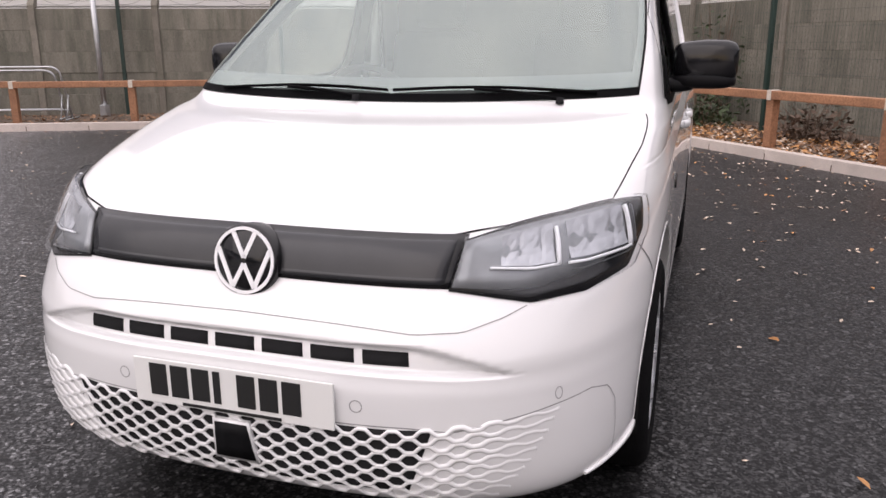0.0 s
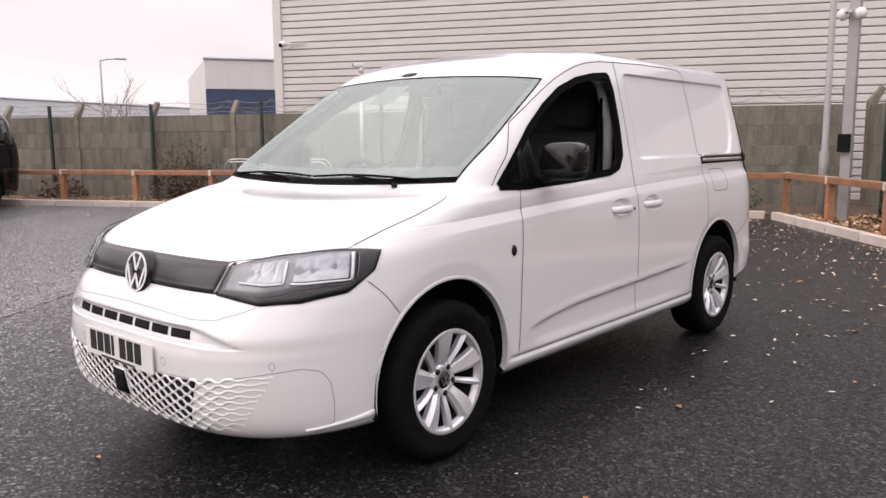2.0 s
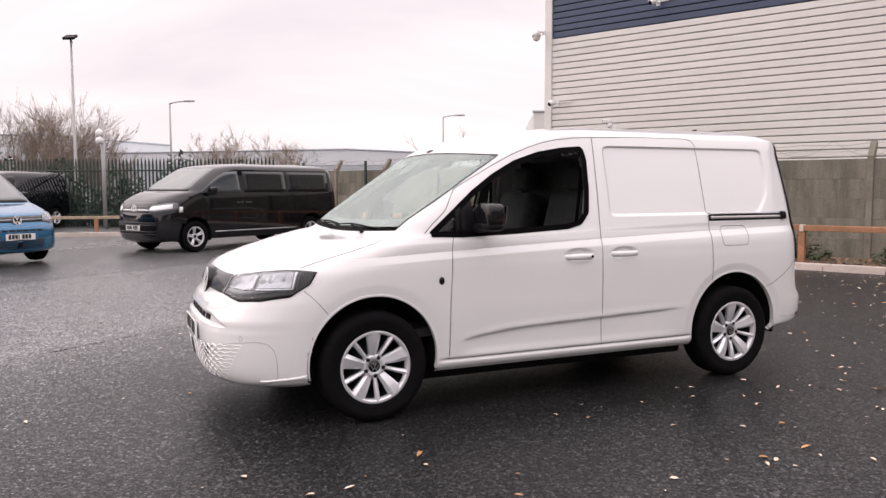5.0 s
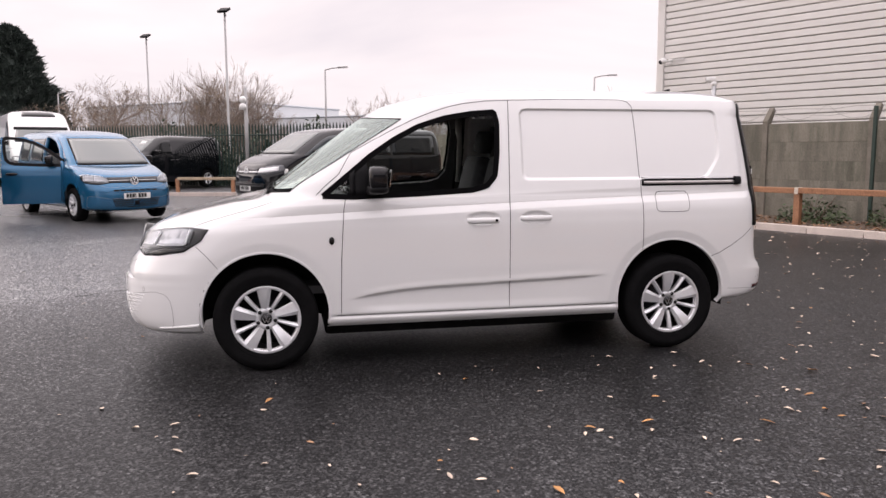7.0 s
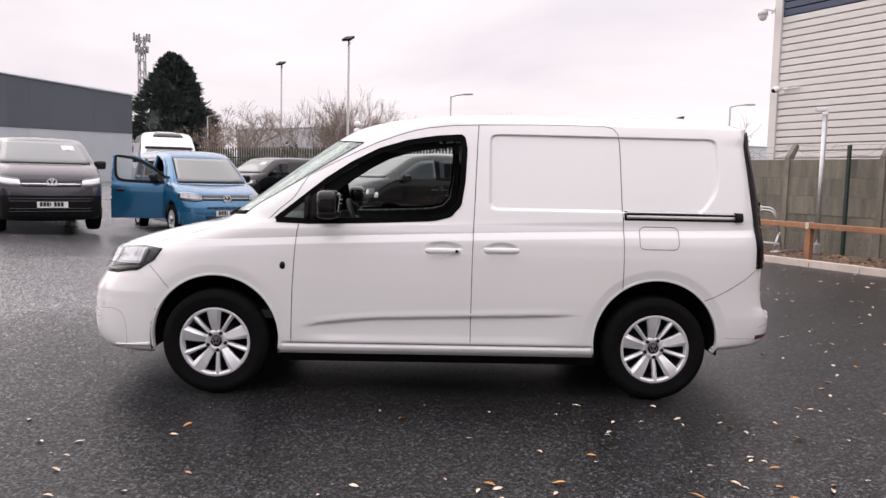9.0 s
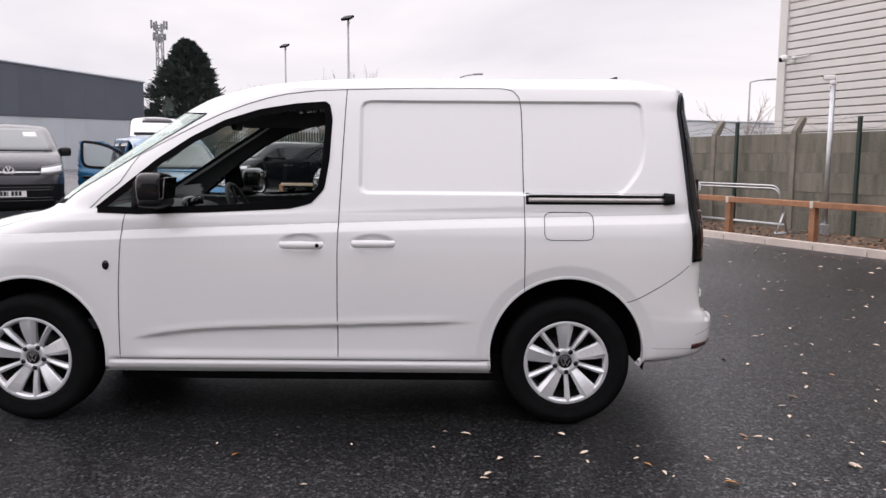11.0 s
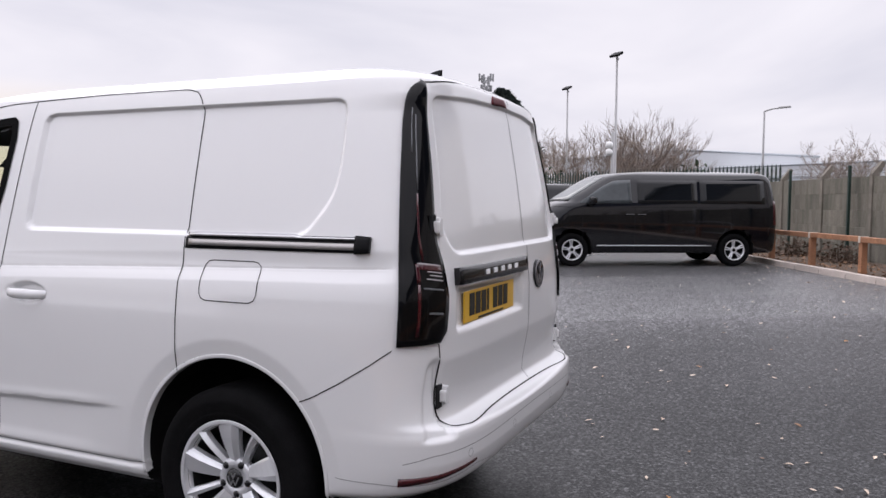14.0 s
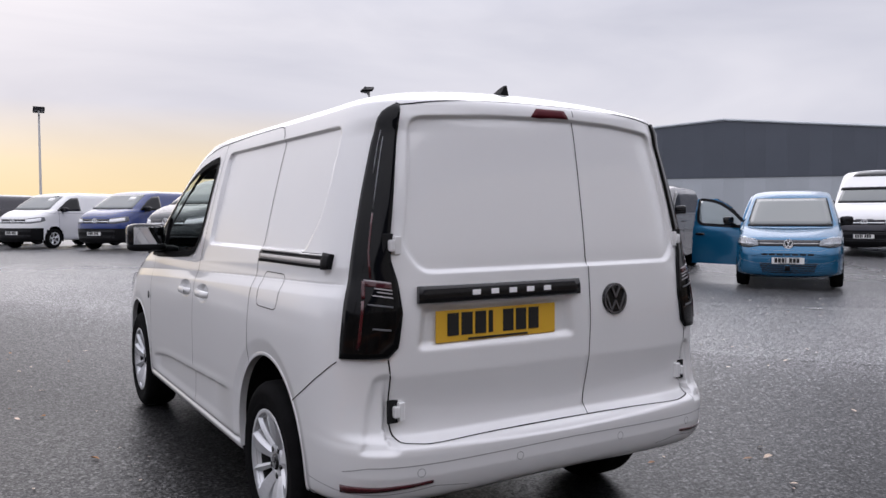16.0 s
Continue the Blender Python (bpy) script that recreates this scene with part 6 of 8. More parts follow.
def compact_sides(van, B, paint, cargo=True):
    for s in (1, -1):
        def P(pts):
            out = []
            for (y0, z0), (y1, z1) in zip(pts, pts[1:]):
                k = max(1, int(math.hypot(y1 - y0, z1 - z0) / 0.04))
                out += [B.side(y0 + (y1 - y0) * q / k, z0 + (z1 - z0) * q / k, s) for q in range(k)]
            return out + [B.side(*pts[-1], s)]

        N_ = lambda pts: [B.near((0.70 * s, y, z))[0] for y, z in pts]
        seam(B, P([(-0.905, 0.345), (-0.902, 0.50), (-0.897, 0.70), (-0.885, 0.90), (-0.875, 1.02), (-0.862, 1.085)]), van, 0.0042)
        seam(B, P([(0.205, 0.345), (0.204, 0.6), (0.205, 0.9), (0.212, 1.10), (0.218, 1.25), (0.226, 1.45), (0.232, 1.60)]) + N_([(0.236, 1.67), (0.238, 1.716)]), van, 0.0042)
        seam(B, P([(1.146, 0.70), (1.146, 0.9), (1.144, 1.10), (1.138, 1.30), (1.134, 1.50), (1.130, 1.62)]) + N_([(1.120, 1.672), (1.09, 1.712), (1.04, 1.730), (0.9, 1.735), (0.6, 1.732), (0.238, 1.716)]), van, 0.0042)
        seam(B, N_([(0.238, 1.716), (0.08, 1.708), (-0.067, 1.688), (-0.17, 1.663), (-0.27, 1.628), (-0.39, 1.578), (-0.51, 1.512), (-0.65, 1.424), (-0.795, 1.325)]) + P([(-0.90, 1.235), (-0.99, 1.16), (-1.045, 1.105)]), van, 0.0042)
        seam(B, P([(-0.93, 0.343), (0.98, 0.343)]), van, 0.0042)
        seam(B, P([(1.655, 0.645), (1.72, 0.672), (1.82, 0.727), (1.92, 0.790), (1.985, 0.838)]), van, 0.0038)
        if cargo:
            seam(B, P(rounded([(1.243, 1.100), (1.488, 1.100), (1.488, 0.962), (1.243, 0.962)], 0.035)) + P([(1.243, 1.065)]), van, 0.0035, "fuel_flap_gap")
        # sliding-door rail
        rl = group_part("sliding_rail", van, "aluminium sliding-door rail with black end cap")
        lay("rail_channel", B, P([(1.150, 1.192), (1.89, 1.192)]), P([(1.150, 1.138), (1.89, 1.142)]), 24, 3, 0.004, M_BLACK, rl, 0.01)
        lay("rail_strip", B, P([(1.165, 1.189), (1.855, 1.189)]), P([(1.165, 1.182), (1.855, 1.182)]), 24, 1, 0.011, M_SATIN, rl, 0.012, "", 0.002)
        lay("rail_strip", B, P([(1.165, 1.171), (1.855, 1.171)]), P([(1.165, 1.150), (1.855, 1.150)]), 24, 2, 0.008, M_RAILALU, rl, 0.010)
        lay("end_cap", B, P([(1.845, 1.196), (1.895, 1.192)]), P([(1.845, 1.138), (1.895, 1.142)]), 5, 4, 0.016, M_BLACK, rl, 0.016, "black plastic end cap", 0.004)
        handle(van, B, -0.085, 0.135, 0.932, s, paint, True)
        handle(van, B, 0.275, 0.495, 0.940, s, paint, False)
        up, lo = ellipse_strip(B.side(-0.957, 0.823, s), (0, 1, 0), (0, 0, 1), 0.017, 0.024, 10)
        lay("wing_emblem", B, up, lo, 11, 3, 0.004, M_GLOSSBLACK, van, 0.006, "small black wing marker")
        # rolled arch lips
        for ax in (AXF, AXR):
            a, c = [], []
            for k in range(49):
                th = math.pi * (-0.06 + 1.12 * k / 48)
                for lst, r in ((a, ARCH_F - 0.003), (c, ARCH_F + 0.011)):
                    y, z = ax + r * math.cos(th), arch_z(ax) + r * math.sin(th)
                    lst.append(B.side(y, max(z, 0.283), s))
            lay("arch_lip", B, a, c, 90, 3, 0.0016, paint, van, 0.03)
        door_mirror(van, s)


def compact_rear(van, B, paint):
    outer = [(0.825, 1.985, 0.850), (0.804, 1.985, 1.09), (0.783, 1.975, 1.21), (0.745, 1.960, 1.393), (0.700, 1.946, 1.580), (0.672, 1.943, 1.660), (0.655, 1.953, 1.692), (0.628, 1.972, 1.714)]
    inner = [(0.702, 2.065, 0.850), (0.670, 2.075, 0.885), (0.655, 2.085, 1.00), (0.666, 2.080, 1.100), (0.684, 2.063, 1.177), (0.680, 2.055, 1.265), (0.657, 2.033, 1.393), (0.629, 2.003, 1.581), (0.605, 1.988, 1.690), (0.604, 1.980, 1.714)]
    for s in (1, -1):
        tl = group_part("tail_light", van, "tall gloss black tail light with dark red elements")
        A, C = mx(outer, s), mx(inner, s)
        lay("lamp_cover", B, A, C, 40, 8, 0.010, M_SMOKE, tl, 0.016, "smoked black lamp cover", 0.004)
        a, c = polyline(A, 41), polyline(C, 41)
        # the grey strip from 22.5 to 34 paints a pale highlight on the cover
        for (u0, u1, v0, v1, mat) in ((8.7, 11.5, 0.30, 0.36, M_REDLENS), (10.7, 11.5, 0.36, 0.84, M_REDLENS), (12.0, 22.0, 0.43, 0.475, M_REDLENS), (22.5, 34.0, 0.44, 0.475, M_LAMPBODY), (1.5, 8.5, 0.30, 0.345, M_REDLENS),
                                      (11.5, 11.72, 0.33, 0.84, M_LAMPLINE), (10.42, 10.6, 0.51, 0.84, M_LAMPLINE), (9.92, 10.08, 0.56, 0.84, M_LAMPLINE), (9.3, 9.48, 0.47, 0.84, M_LAMPLINE),
                                      (7.9, 8.15, 0.40, 0.82, M_LAMPBODY), (4.55, 4.8, 0.50, 0.81, M_LAMPBODY), (28.0, 35.0, 0.30, 0.33, M_LAMPBODY)):
            e0 = [a[int(u)].lerp(c[int(u)], v0).lerp(a[int(u) + 1].lerp(c[int(u) + 1], v0), u - int(u)) for u in np.linspace(u0, u1, 6)]
            e1 = [a[int(u)].lerp(c[int(u)], v1).lerp(a[int(u) + 1].lerp(c[int(u) + 1], v1), u - int(u)) for u in np.linspace(u0, u1, 6)]
            lay("light_element", B, e0, e1, 6, 4, 0.0155, mat, tl, 0.006, "dark red light element" if mat == M_REDLENS else "grey lamp insert and painted highlight" if mat == M_LAMPBODY else "silver light line")
        def R(pts):
            out = []
            for (x0, z0), (x1, z1) in zip(pts, pts[1:]):
                k = max(1, int(math.hypot(x1 - x0, z1 - z0) / 0.04))
                out += [B.rear((x0 + (x1 - x0) * q / k) * s, z0 + (z1 - z0) * q / k) for q in range(k)]
            return out + [B.rear(pts[-1][0] * s, pts[-1][1])]

        seam(B, [B.near((0.700 * s, 2.06, 0.845))[0]] + R([(0.700, 0.79), (0.700, 0.725), (0.700, 0.64), (0.695, 0.592), (0.680, 0.570), (0.60, 0.563), (0.3, 0.562), (0.0, 0.562)]), van, 0.0055)
        seam(B, [B.near((x * s, y, z))[0] for x, y, z in ((0.0, 1.988, 1.751), (0.2, 1.987, 1.749), (0.43, 1.992, 1.731), (0.560, 1.985, 1.717), (0.612, 1.975, 1.714), (0.606, 1.95, 1.742))], van, 0.0055)
        for z in (1.226, 0.668):
            h = group_part("hinge", van, "white rear door hinge")
            p, n = B.near(B.rear(0.684 * s, z))
            part("hinge_leaf", box(p.x - 0.022 * s, p.y + 0.012, p.z, 0.024, 0.022, 0.062, bevel=0.005), paint, h)
            part("hinge_knuckle", box(p.x - 0.002 * s, p.y + 0.014, p.z, 0.020, 0.026, 0.040, bevel=0.007), paint, h)
            part("hinge_recess", box(p.x + 0.006 * s, p.y + 0.003, p.z, 0.040, 0.008, 0.080, bevel=0.003), M_GAP, h)
        # bumper fold drawn as a grey shade line, reflector, sensors
        seam(B, [B.near((x * s, y, z))[0] for x, y, z in ((0.868, 2.035, 0.478), (0.80, 2.11, 0.498), (0.69, 2.18, 0.500), (0.45, 2.21, 0.503), (0.0, 2.215, 0.508))], van, 0.0030, "moulded_line", M_LINESHADE)
        rf = [(0.875, 2.02, 0.428), (0.82, 2.09, 0.430), (0.72, 2.16, 0.432), (0.59, 2.197, 0.440)]
        lay("rear_reflector", B, mx(rf, s), mx([(x, y, z - 0.030 * (1 - 0.7 * k / 3)) for k, (x, y, z) in enumerate(rf)], s), 16, 2, 0.004, M_REDLENS, van, 0.006, "dark red bumper reflector")
        seam(B, [B.near((x * s, y, z))[0] for x, y, z in ((0.886, 1.80, 0.415), (0.880, 1.95, 0.410), (0.83, 2.09, 0.395), (0.72, 2.16, 0.398), (0.58, 2.20, 0.415), (0.45, 2.21, 0.395))], van, 0.0026, "moulded_line", M_LINESHADE)
        for x in (0.63, 0.24):
            ring_seam(B, B.rear(s * x, 0.475), (1, 0, 0), (0, 0, 1), 0.014, van, 0.0022)
    seam(B, [B.near((-0.15, 1.986, 1.748))[0]] + [B.rear(x, z) for x, z in ((-0.150, 1.68), (-0.150, 1.4), (-0.152, 1.1), (-0.152, 0.9), (-0.140, 0.7), (-0.128, 0.562))], van, 0.0038)
    hb = group_part("handle_bar", van, "gloss black rear handle bar with silver raised bars")
    a = [B.rear(x, 1.086) for x in np.linspace(0.60, -0.086, 15)]
    c = [B.rear(x, 1.028) for x in np.linspace(0.604, -0.090, 15)]
    lay("bar_cover", B, a, c, 24, 4, 0.020, M_GLOSSBLACK, hb, 0.026, "", 0.004)
    for k in range(5):
        x = 0.385 - k * 0.078
        p = B.rear(x, 1.058)
        part("silver_bar", box(x, p.y + 0.026, 1.060, 0.032, 0.004, 0.018, bevel=0.001), M_BADGE, hb)
    plate(van, Matrix.Translation((0.272, B.rear(0.272, 0.94).y + 0.006, 0.943)) @ Matrix.Rotation(math.pi, 4, "Z"), M_PLATEY)
    bd = group_part("rear_badge", van, "round gloss black badge with silver ring")
    p = B.rear(-0.278, 0.998)
    up, lo = ellipse_strip(p, (1, 0, 0), (0, 0, 1), 0.062, 0.062, 24)
    lay("disc", B, up, lo, 25, 6, 0.008, M_GLOSSBLACK, bd, 0.012)
    emblem(bd, Matrix.Translation((p.x, p.y + 0.008, p.z)) @ Matrix.Rotation(math.pi, 4, "Z"), 0.058, 0.004, M_DARKCHROME)
    a = [B.near((x, 2.01, 1.734))[0] for x in np.linspace(0.030, -0.105, 6)]
    c = [B.near((x, 2.02, 1.698))[0] for x in np.linspace(0.060, -0.124, 6)]
    lay("brake_light", B, a, c, 8, 3, 0.004, M_BRAKE, van, 0.006, "dark red high brake light")
    v, f = [], []
    for k in range(9):
        t = k / 8
        y, h, w = 1.668 + 0.092 * t, 0.043 * (1 - (1 - t) ** 1.35), 0.020 * (1 - 0.45 * t)
        z0 = B.top(0, y).z - 0.003
        v += [(-0.024, y, z0), (-w * 0.35, y + 0.012 * t, z0 + h), (w * 0.35, y + 0.012 * t, z0 + h), (0.024, y, z0)]
        if k:
            o = 4 * k
            f += [(o - 4, o, o + 1, o - 3), (o - 3, o + 1, o + 2, o - 2), (o - 2, o + 2, o + 3, o - 1)]
    f.append((32, 35, 34, 33))
    link_mesh("roof_aerial", v, f, M_BLACK, van, False, "black shark-fin aerial")


def running_gear(van, lowres=False):
    for ax in (AXF, AXR):
        for s in (1, -1):
            m = Matrix.Translation((s * 0.785, ax, HUBZ)) @ (Matrix.Identity(4) if s > 0 else Matrix.Rotation(math.pi, 4, "Z"))
            wheel_parts(van, RT, 0.205, 0.205, m, "blade", lowres)
            v, f = [], []
            sg = 28
            for k in range(sg + 1):
                a = math.pi * (-0.065 + 1.13 * k / sg)
                for xx, rr in ((0.868, ARCH_F + 0.010), (0.55, ARCH_F + 0.012), (0.50, 0.10)):
                    v.append((s * xx, ax + rr * math.cos(a), arch_z(ax) + rr * math.sin(a)))
            for k in range(sg):
                for q in range(2):
                    a = 3 * k + q
                    f.append((a, a + 1, a + 4, a + 3) if s > 0 else (a + 3, a + 4, a + 1, a))
            link_mesh("arch_liner", v, f, M_LINER, van, True)
    part("floor_pan", box(0, 0.03, 0.250, 1.34, 2.06, 0.16, bevel=0.03), M_LINER, van)
    part("underbody", box(0, -0.08, 0.36, 1.06, 3.80, 0.12, bevel=0.02), M_LINER, van)


running_gear(van)
compact_front(van, COMPACT_BODY, M_WHITE)
compact_glasshouse(van, COMPACT_BODY, CG, G_SCREEN, M_WHITE)
liner(van, np.asarray(CV), CF, CK, CN)
cabin(van)
compact_sides(van, COMPACT_BODY, M_WHITE)
compact_rear(van, COMPACT_BODY, M_WHITE)
p_glass = [COMPACT_BODY.side(y, z, -1) for y, z in [(-0.80, 1.26), (-0.62, 1.40), (-0.38, 1.535), (-0.10, 1.61), (0.14, 1.634)]]
q_glass = [COMPACT_BODY.side(y, z, -1) for y, z in [(-0.80, 1.095), (-0.62, 1.098), (-0.38, 1.105), (-0.04, 1.125), (0.12, 1.20)]]
lay("side_glass", COMPACT_BODY, p_glass, q_glass, 12, 5, -0.008, G_CLEAR, van, 0.0022)

# ---------------------------------------------------------------- other vehicles
M_TINT = material("tinted_glass", (0.005, 0.006, 0.007), 0.05, vary=0, spec=0.4, coat=0.0)
M_TINT.node_tree.nodes["Principled BSDF"].inputs["IOR"].default_value = 1.5
M_CABGLASS = material("clear_cab_glass_over_dark_cabin", (0.060, 0.070, 0.075), 0.04, vary=0.25, scale=3, spec=0.5)
M_SCREENFAR = material("far_windscreen", (0.12, 0.135, 0.13), 0.05, vary=0)
M_SCREENFAR.node_tree.nodes["Principled BSDF"].inputs["IOR"].default_value = 2.0
M_BLUEPAINT = material("bright_blue_paint", (0.008, 0.118, 0.245), 0.22, metal=0.35, vary=0.04, scale=2, coat=0.8)
M_BLACKPAINT = material("deep_black_paint", (0.0030, 0.0032, 0.0052), 0.06, vary=0.1, scale=2, coat=0.5, spec=0.4)
M_GREYPAINT = material("dark_grey_paint", (0.040, 0.038, 0.047), 0.25, metal=0.3, vary=0.06, scale=2, coat=0.7)
M_SLATEPAINT = material("slate_green_paint", (0.030, 0.034, 0.036), 0.25, metal=0.3, vary=0.06, scale=2, coat=0.7)
M_NAVYPAINT = material("navy_blue_paint", (0.015, 0.035, 0.16), 0.22, vary=0.06, scale=2, coat=0.8)
M_SILVERPAINT = material("silver_green_paint", (0.12, 0.135, 0.13), 0.3, metal=0.5, vary=0.04, scale=2, coat=0.7)

MIDVAN = [
    (0.22, -2.25, 0.27, 0.880, 0.30, 2.40, -1.45, 3.6, 1.95, 5.0),
    (0.30, -2.36, 0.32, 0.920, 0.36, 2.45, -1.45, 3.6, 1.95, 5.0),
    (0.50, -2.40, 0.50, 0.940, 0.50, 2.47, -1.45, 3.6, 1.95, 5.0),
    (0.70, -2.40, 0.70, 0.948, 0.70, 2.46, -1.45, 3.6, 1.95, 6.0),
    (0.85, -2.38, 0.86, 0.950, 0.86, 2.455, -1.45, 3.6, 1.95, 7.0),
    (0.98, -2.33, 1.00, 0.948, 1.00, 2.45, -1.40, 3.5, 1.95, 7.0),
    (1.08, -2.28, 1.09, 0.945, 1.08, 2.445, -1.35, 3.5, 1.95, 7.0),
    (1.19, -2.10, 1.19, 0.940, 1.15, 2.44, -1.25, 3.6, 1.95, 7.0),
    (1.27, -1.88, 1.27, 0.930, 1.22, 2.435, -1.10, 4.0, 1.95, 7.0),
    (1.32, -1.68, 1.32, 0.920, 1.28, 2.425, -0.95, 4.4, 1.95, 7.0),
    (1.45, -1.50, 1.44, 0.895, 1.42, 2.405, -0.75, 5.0, 1.95, 7.0),
    (1.61, -1.25, 1.58, 0.865, 1.58, 2.380, -0.50, 5.0, 1.95, 7.0),
    (1.755, -1.01, 1.715, 0.835, 1.74, 2.350, -0.28, 5.0, 1.92, 7.0),
    (1.855, -0.82, 1.81, 0.800, 1.86, 2.310, -0.10, 4.8, 1.90, 6.5),
    (1.90, -0.55, 1.875, 0.745, 1.91, 2.24, 0.05, 4.2, 1.85, 6.0),
    (1.93, -0.20, 1.91, 0.620, 1.94, 2.10, 0.25, 3.4, 1.70, 5.0),
    (1.95, 0.20, 1.935, 0.400, 1.955, 1.80, 0.45, 2.8, 1.45, 4.0),
    (1.96, 0.60, 1.955, 0.000, 1.96, 1.40, 0.70, 2.2, 1.10, 2.6),
]
MIDVAN_CACHE = {}


def far_skin(rows, per, nf, ns, nr, arches, arch_r, arch_z, tag):
    g = shell_grid(rows, per, nf, ns, nr)
    for ax in arches:
        for i in range(g.shape[0]):
            for j in range(g.shape[1]):
                x, y, z = g[i, j]
                d = math.hypot(y - ax, z - arch_z)
                if x > 0.5 and abs(d - arch_r) < 0.03 and d > 0.05:
                    g[i, j, 1], g[i, j, 2] = ax + (y - ax) * arch_r / d, arch_z + (z - arch_z) * arch_r / d
    nr_, nc = g.shape[:2]
    V = np.concatenate([g.reshape(-1, 3), (g * np.array([-1, 1, 1])).reshape(-1, 3)])
    F = []
    o = nr_ * nc
    for i in range(nr_ - 1):
        for j in range(nc - 1):
            a, b, c, d = i * nc + j, i * nc + j + 1, (i + 1) * nc + j + 1, (i + 1) * nc + j
            F += [(a, b, c, d), (o + d, o + c, o + b, o + a)]
    body = Body(V, F)
    keep = []
    for f in F:
        c = V[list(f)].mean(0)
        if abs(c[0]) > 0.5 and any(math.hypot(c[1] - ax, c[2] - arch_z) < arch_r for ax in arches):
            continue
        keep.append(f)
    return V, keep, body, g


def skin_part(name, V, faces, mat, parent, label=""):
    used = sorted({k for f in faces for k in f})
    idx = {k: n for n, k in enumerate(used)}
    return link_mesh(name, [V[k] for k in used], [tuple(idx[k] for k in f) for f in faces], mat, parent, True, label)


def mid_van(name, label, m, paint, ext=0.0, bumper=None, windows="panel", lower=None, zscale=1.0, category="van"):
    """A mid-size van: origin midway between the axles of the short version, nose towards -y."""
    key = (ext, zscale)
    arches = (-1.5, 1.5 + ext)
    if key not in MIDVAN_CACHE:
        rows = []
        for r in MIDVAN:
            zz = lambda z: z if z < 1.05 else 1.05 + (z - 1.05) * zscale
            rows.append((zz(r[0]), r[1], zz(r[2]), r[3], zz(r[4]), r[5] + ext, r[6], r[7], r[8] + ext, r[9]))
        MIDVAN_CACHE[key] = far_skin(rows, 3, 30, 70, 16, arches, 0.40, 0.36, key)
    V, F, B, g = MIDVAN_CACHE[key]
    zz = lambda z: z if z < 1.05 else 1.05 + (z - 1.05) * zscale
    top = thing(name, label, category, m)
    groups = {"body": [], "roof": [], "bonnet": [], "front_bumper": [], "rear_bumper": []}
    for f in F:
        c = V[list(f)].mean(0)
        if c[2] > zz(1.86):
            groups["roof"].append(f)
        elif c[1] < -1.95 and c[2] < 0.68:
            groups["front_bumper"].append(f)
        elif c[1] > 2.2 + ext and c[2] < 0.62:
            groups["rear_bumper"].append(f)
        elif c[1] < -1.62 and c[2] > 1.0:
            groups["bonnet"].append(f)
        elif lower and c[2] < 1.22:
            groups.setdefault("lower_body", []).append(f)
        else:
            groups["body"].append(f)
    for nm, fs in groups.items():
        skin_part(nm, V, fs, (bumper or paint) if "bumper" in nm else lower if nm == "lower_body" else paint, top)
    # windscreen
    tall = zscale > 1.2
    if tall:
        lay("skylight", B, [B.front(x, zz(1.90)) for x in np.linspace(-0.40, 0.40, 9)], [B.front(x, zz(1.80)) for x in np.linspace(-0.48, 0.48, 9)], 9, 4, 0.008, M_TINT, top, 0.01, "dark roof window over the cab")
        lay("visor_band", B, [B.front(x, zz(1.60)) for x in np.linspace(-0.74, 0.74, 15)], [B.front(x, zz(1.55)) for x in np.linspace(-0.75, 0.75, 15)], 15, 2, 0.012, M_BLACK, top, 0.01, "black band over the windscreen")
    a = [B.front(x, zz(1.57 if tall else 1.81)) for x in np.linspace(-0.68, 0.68, 15)]
    c = [B.front(x, zz(1.345)) for x in np.linspace(-0.78, 0.78, 15)]
    lay("windscreen", B, a, c, 15, 8, 0.006, M_SCREENFAR, top, 0.01, "reflecting windscreen")
    if windows == "panel" and not tall:
        lay("paper_note", B, [B.front(x, zz(1.725)) for x in (0.32, 0.42, 0.54)], [B.front(x, zz(1.62)) for x in (0.33, 0.44, 0.57)], 4, 2, 0.0085, M_PLATEW, top, 0.002, "white paper sheet behind the windscreen")
    lay("cowl", B, [B.front(x, zz(1.345)) for x in np.linspace(-0.78, 0.78, 15)], [B.front(x, zz(1.318)) for x in np.linspace(-0.78, 0.78, 15)], 15, 2, 0.007, M_BLACK, top)
    # grille and lamps
    a = [B.front(x, 1.00) for x in np.linspace(-0.52, 0.52, 15)]
    c = [B.front(x, 0.86) for x in np.linspace(-0.48, 0.48, 15)]
    gr = group_part("grille", top, "black grille with chrome strips")
    lay("grille_panel", B, a, c, 15, 4, 0.004, M_GLOSSBLACK, gr, 0.008)
    for z, hz, mt in ((0.972, 0.004, M_GREYPAINT), (0.945, 0.004, M_GREYPAINT), (0.912, 0.010, M_CHROME), (0.882, 0.004, M_GREYPAINT)):
        lay("grille_strip", B, [B.front(x, z + hz) for x in np.linspace(-0.50, 0.50, 15)], [B.front(x, z - hz) for x in np.linspace(-0.50, 0.50, 15)], 15, 1, 0.012, mt, gr, 0.008, "chrome strip" if mt == M_CHROME else "")
    a = [B.front(x, 0.655) for x in np.linspace(-0.72, 0.72, 15)]
    c = [B.front(x, 0.40) for x in np.linspace(-0.66, 0.66, 15)]
    lay("air_intake", B, a, c, 15, 4, 0.004, M_BLACK, top, 0.008, "black lower intake")
    for z in (0.655, 0.605, 0.47, 0.42):
        lay("intake_slat", B, [B.front(x, z) for x in np.linspace(-0.70, 0.70, 15)], [B.front(x, z - 0.016) for x in np.linspace(-0.70, 0.70, 15)], 15, 1, 0.014, M_GRILLE, top, 0.012)
    bp = B.front(0, 0.925)
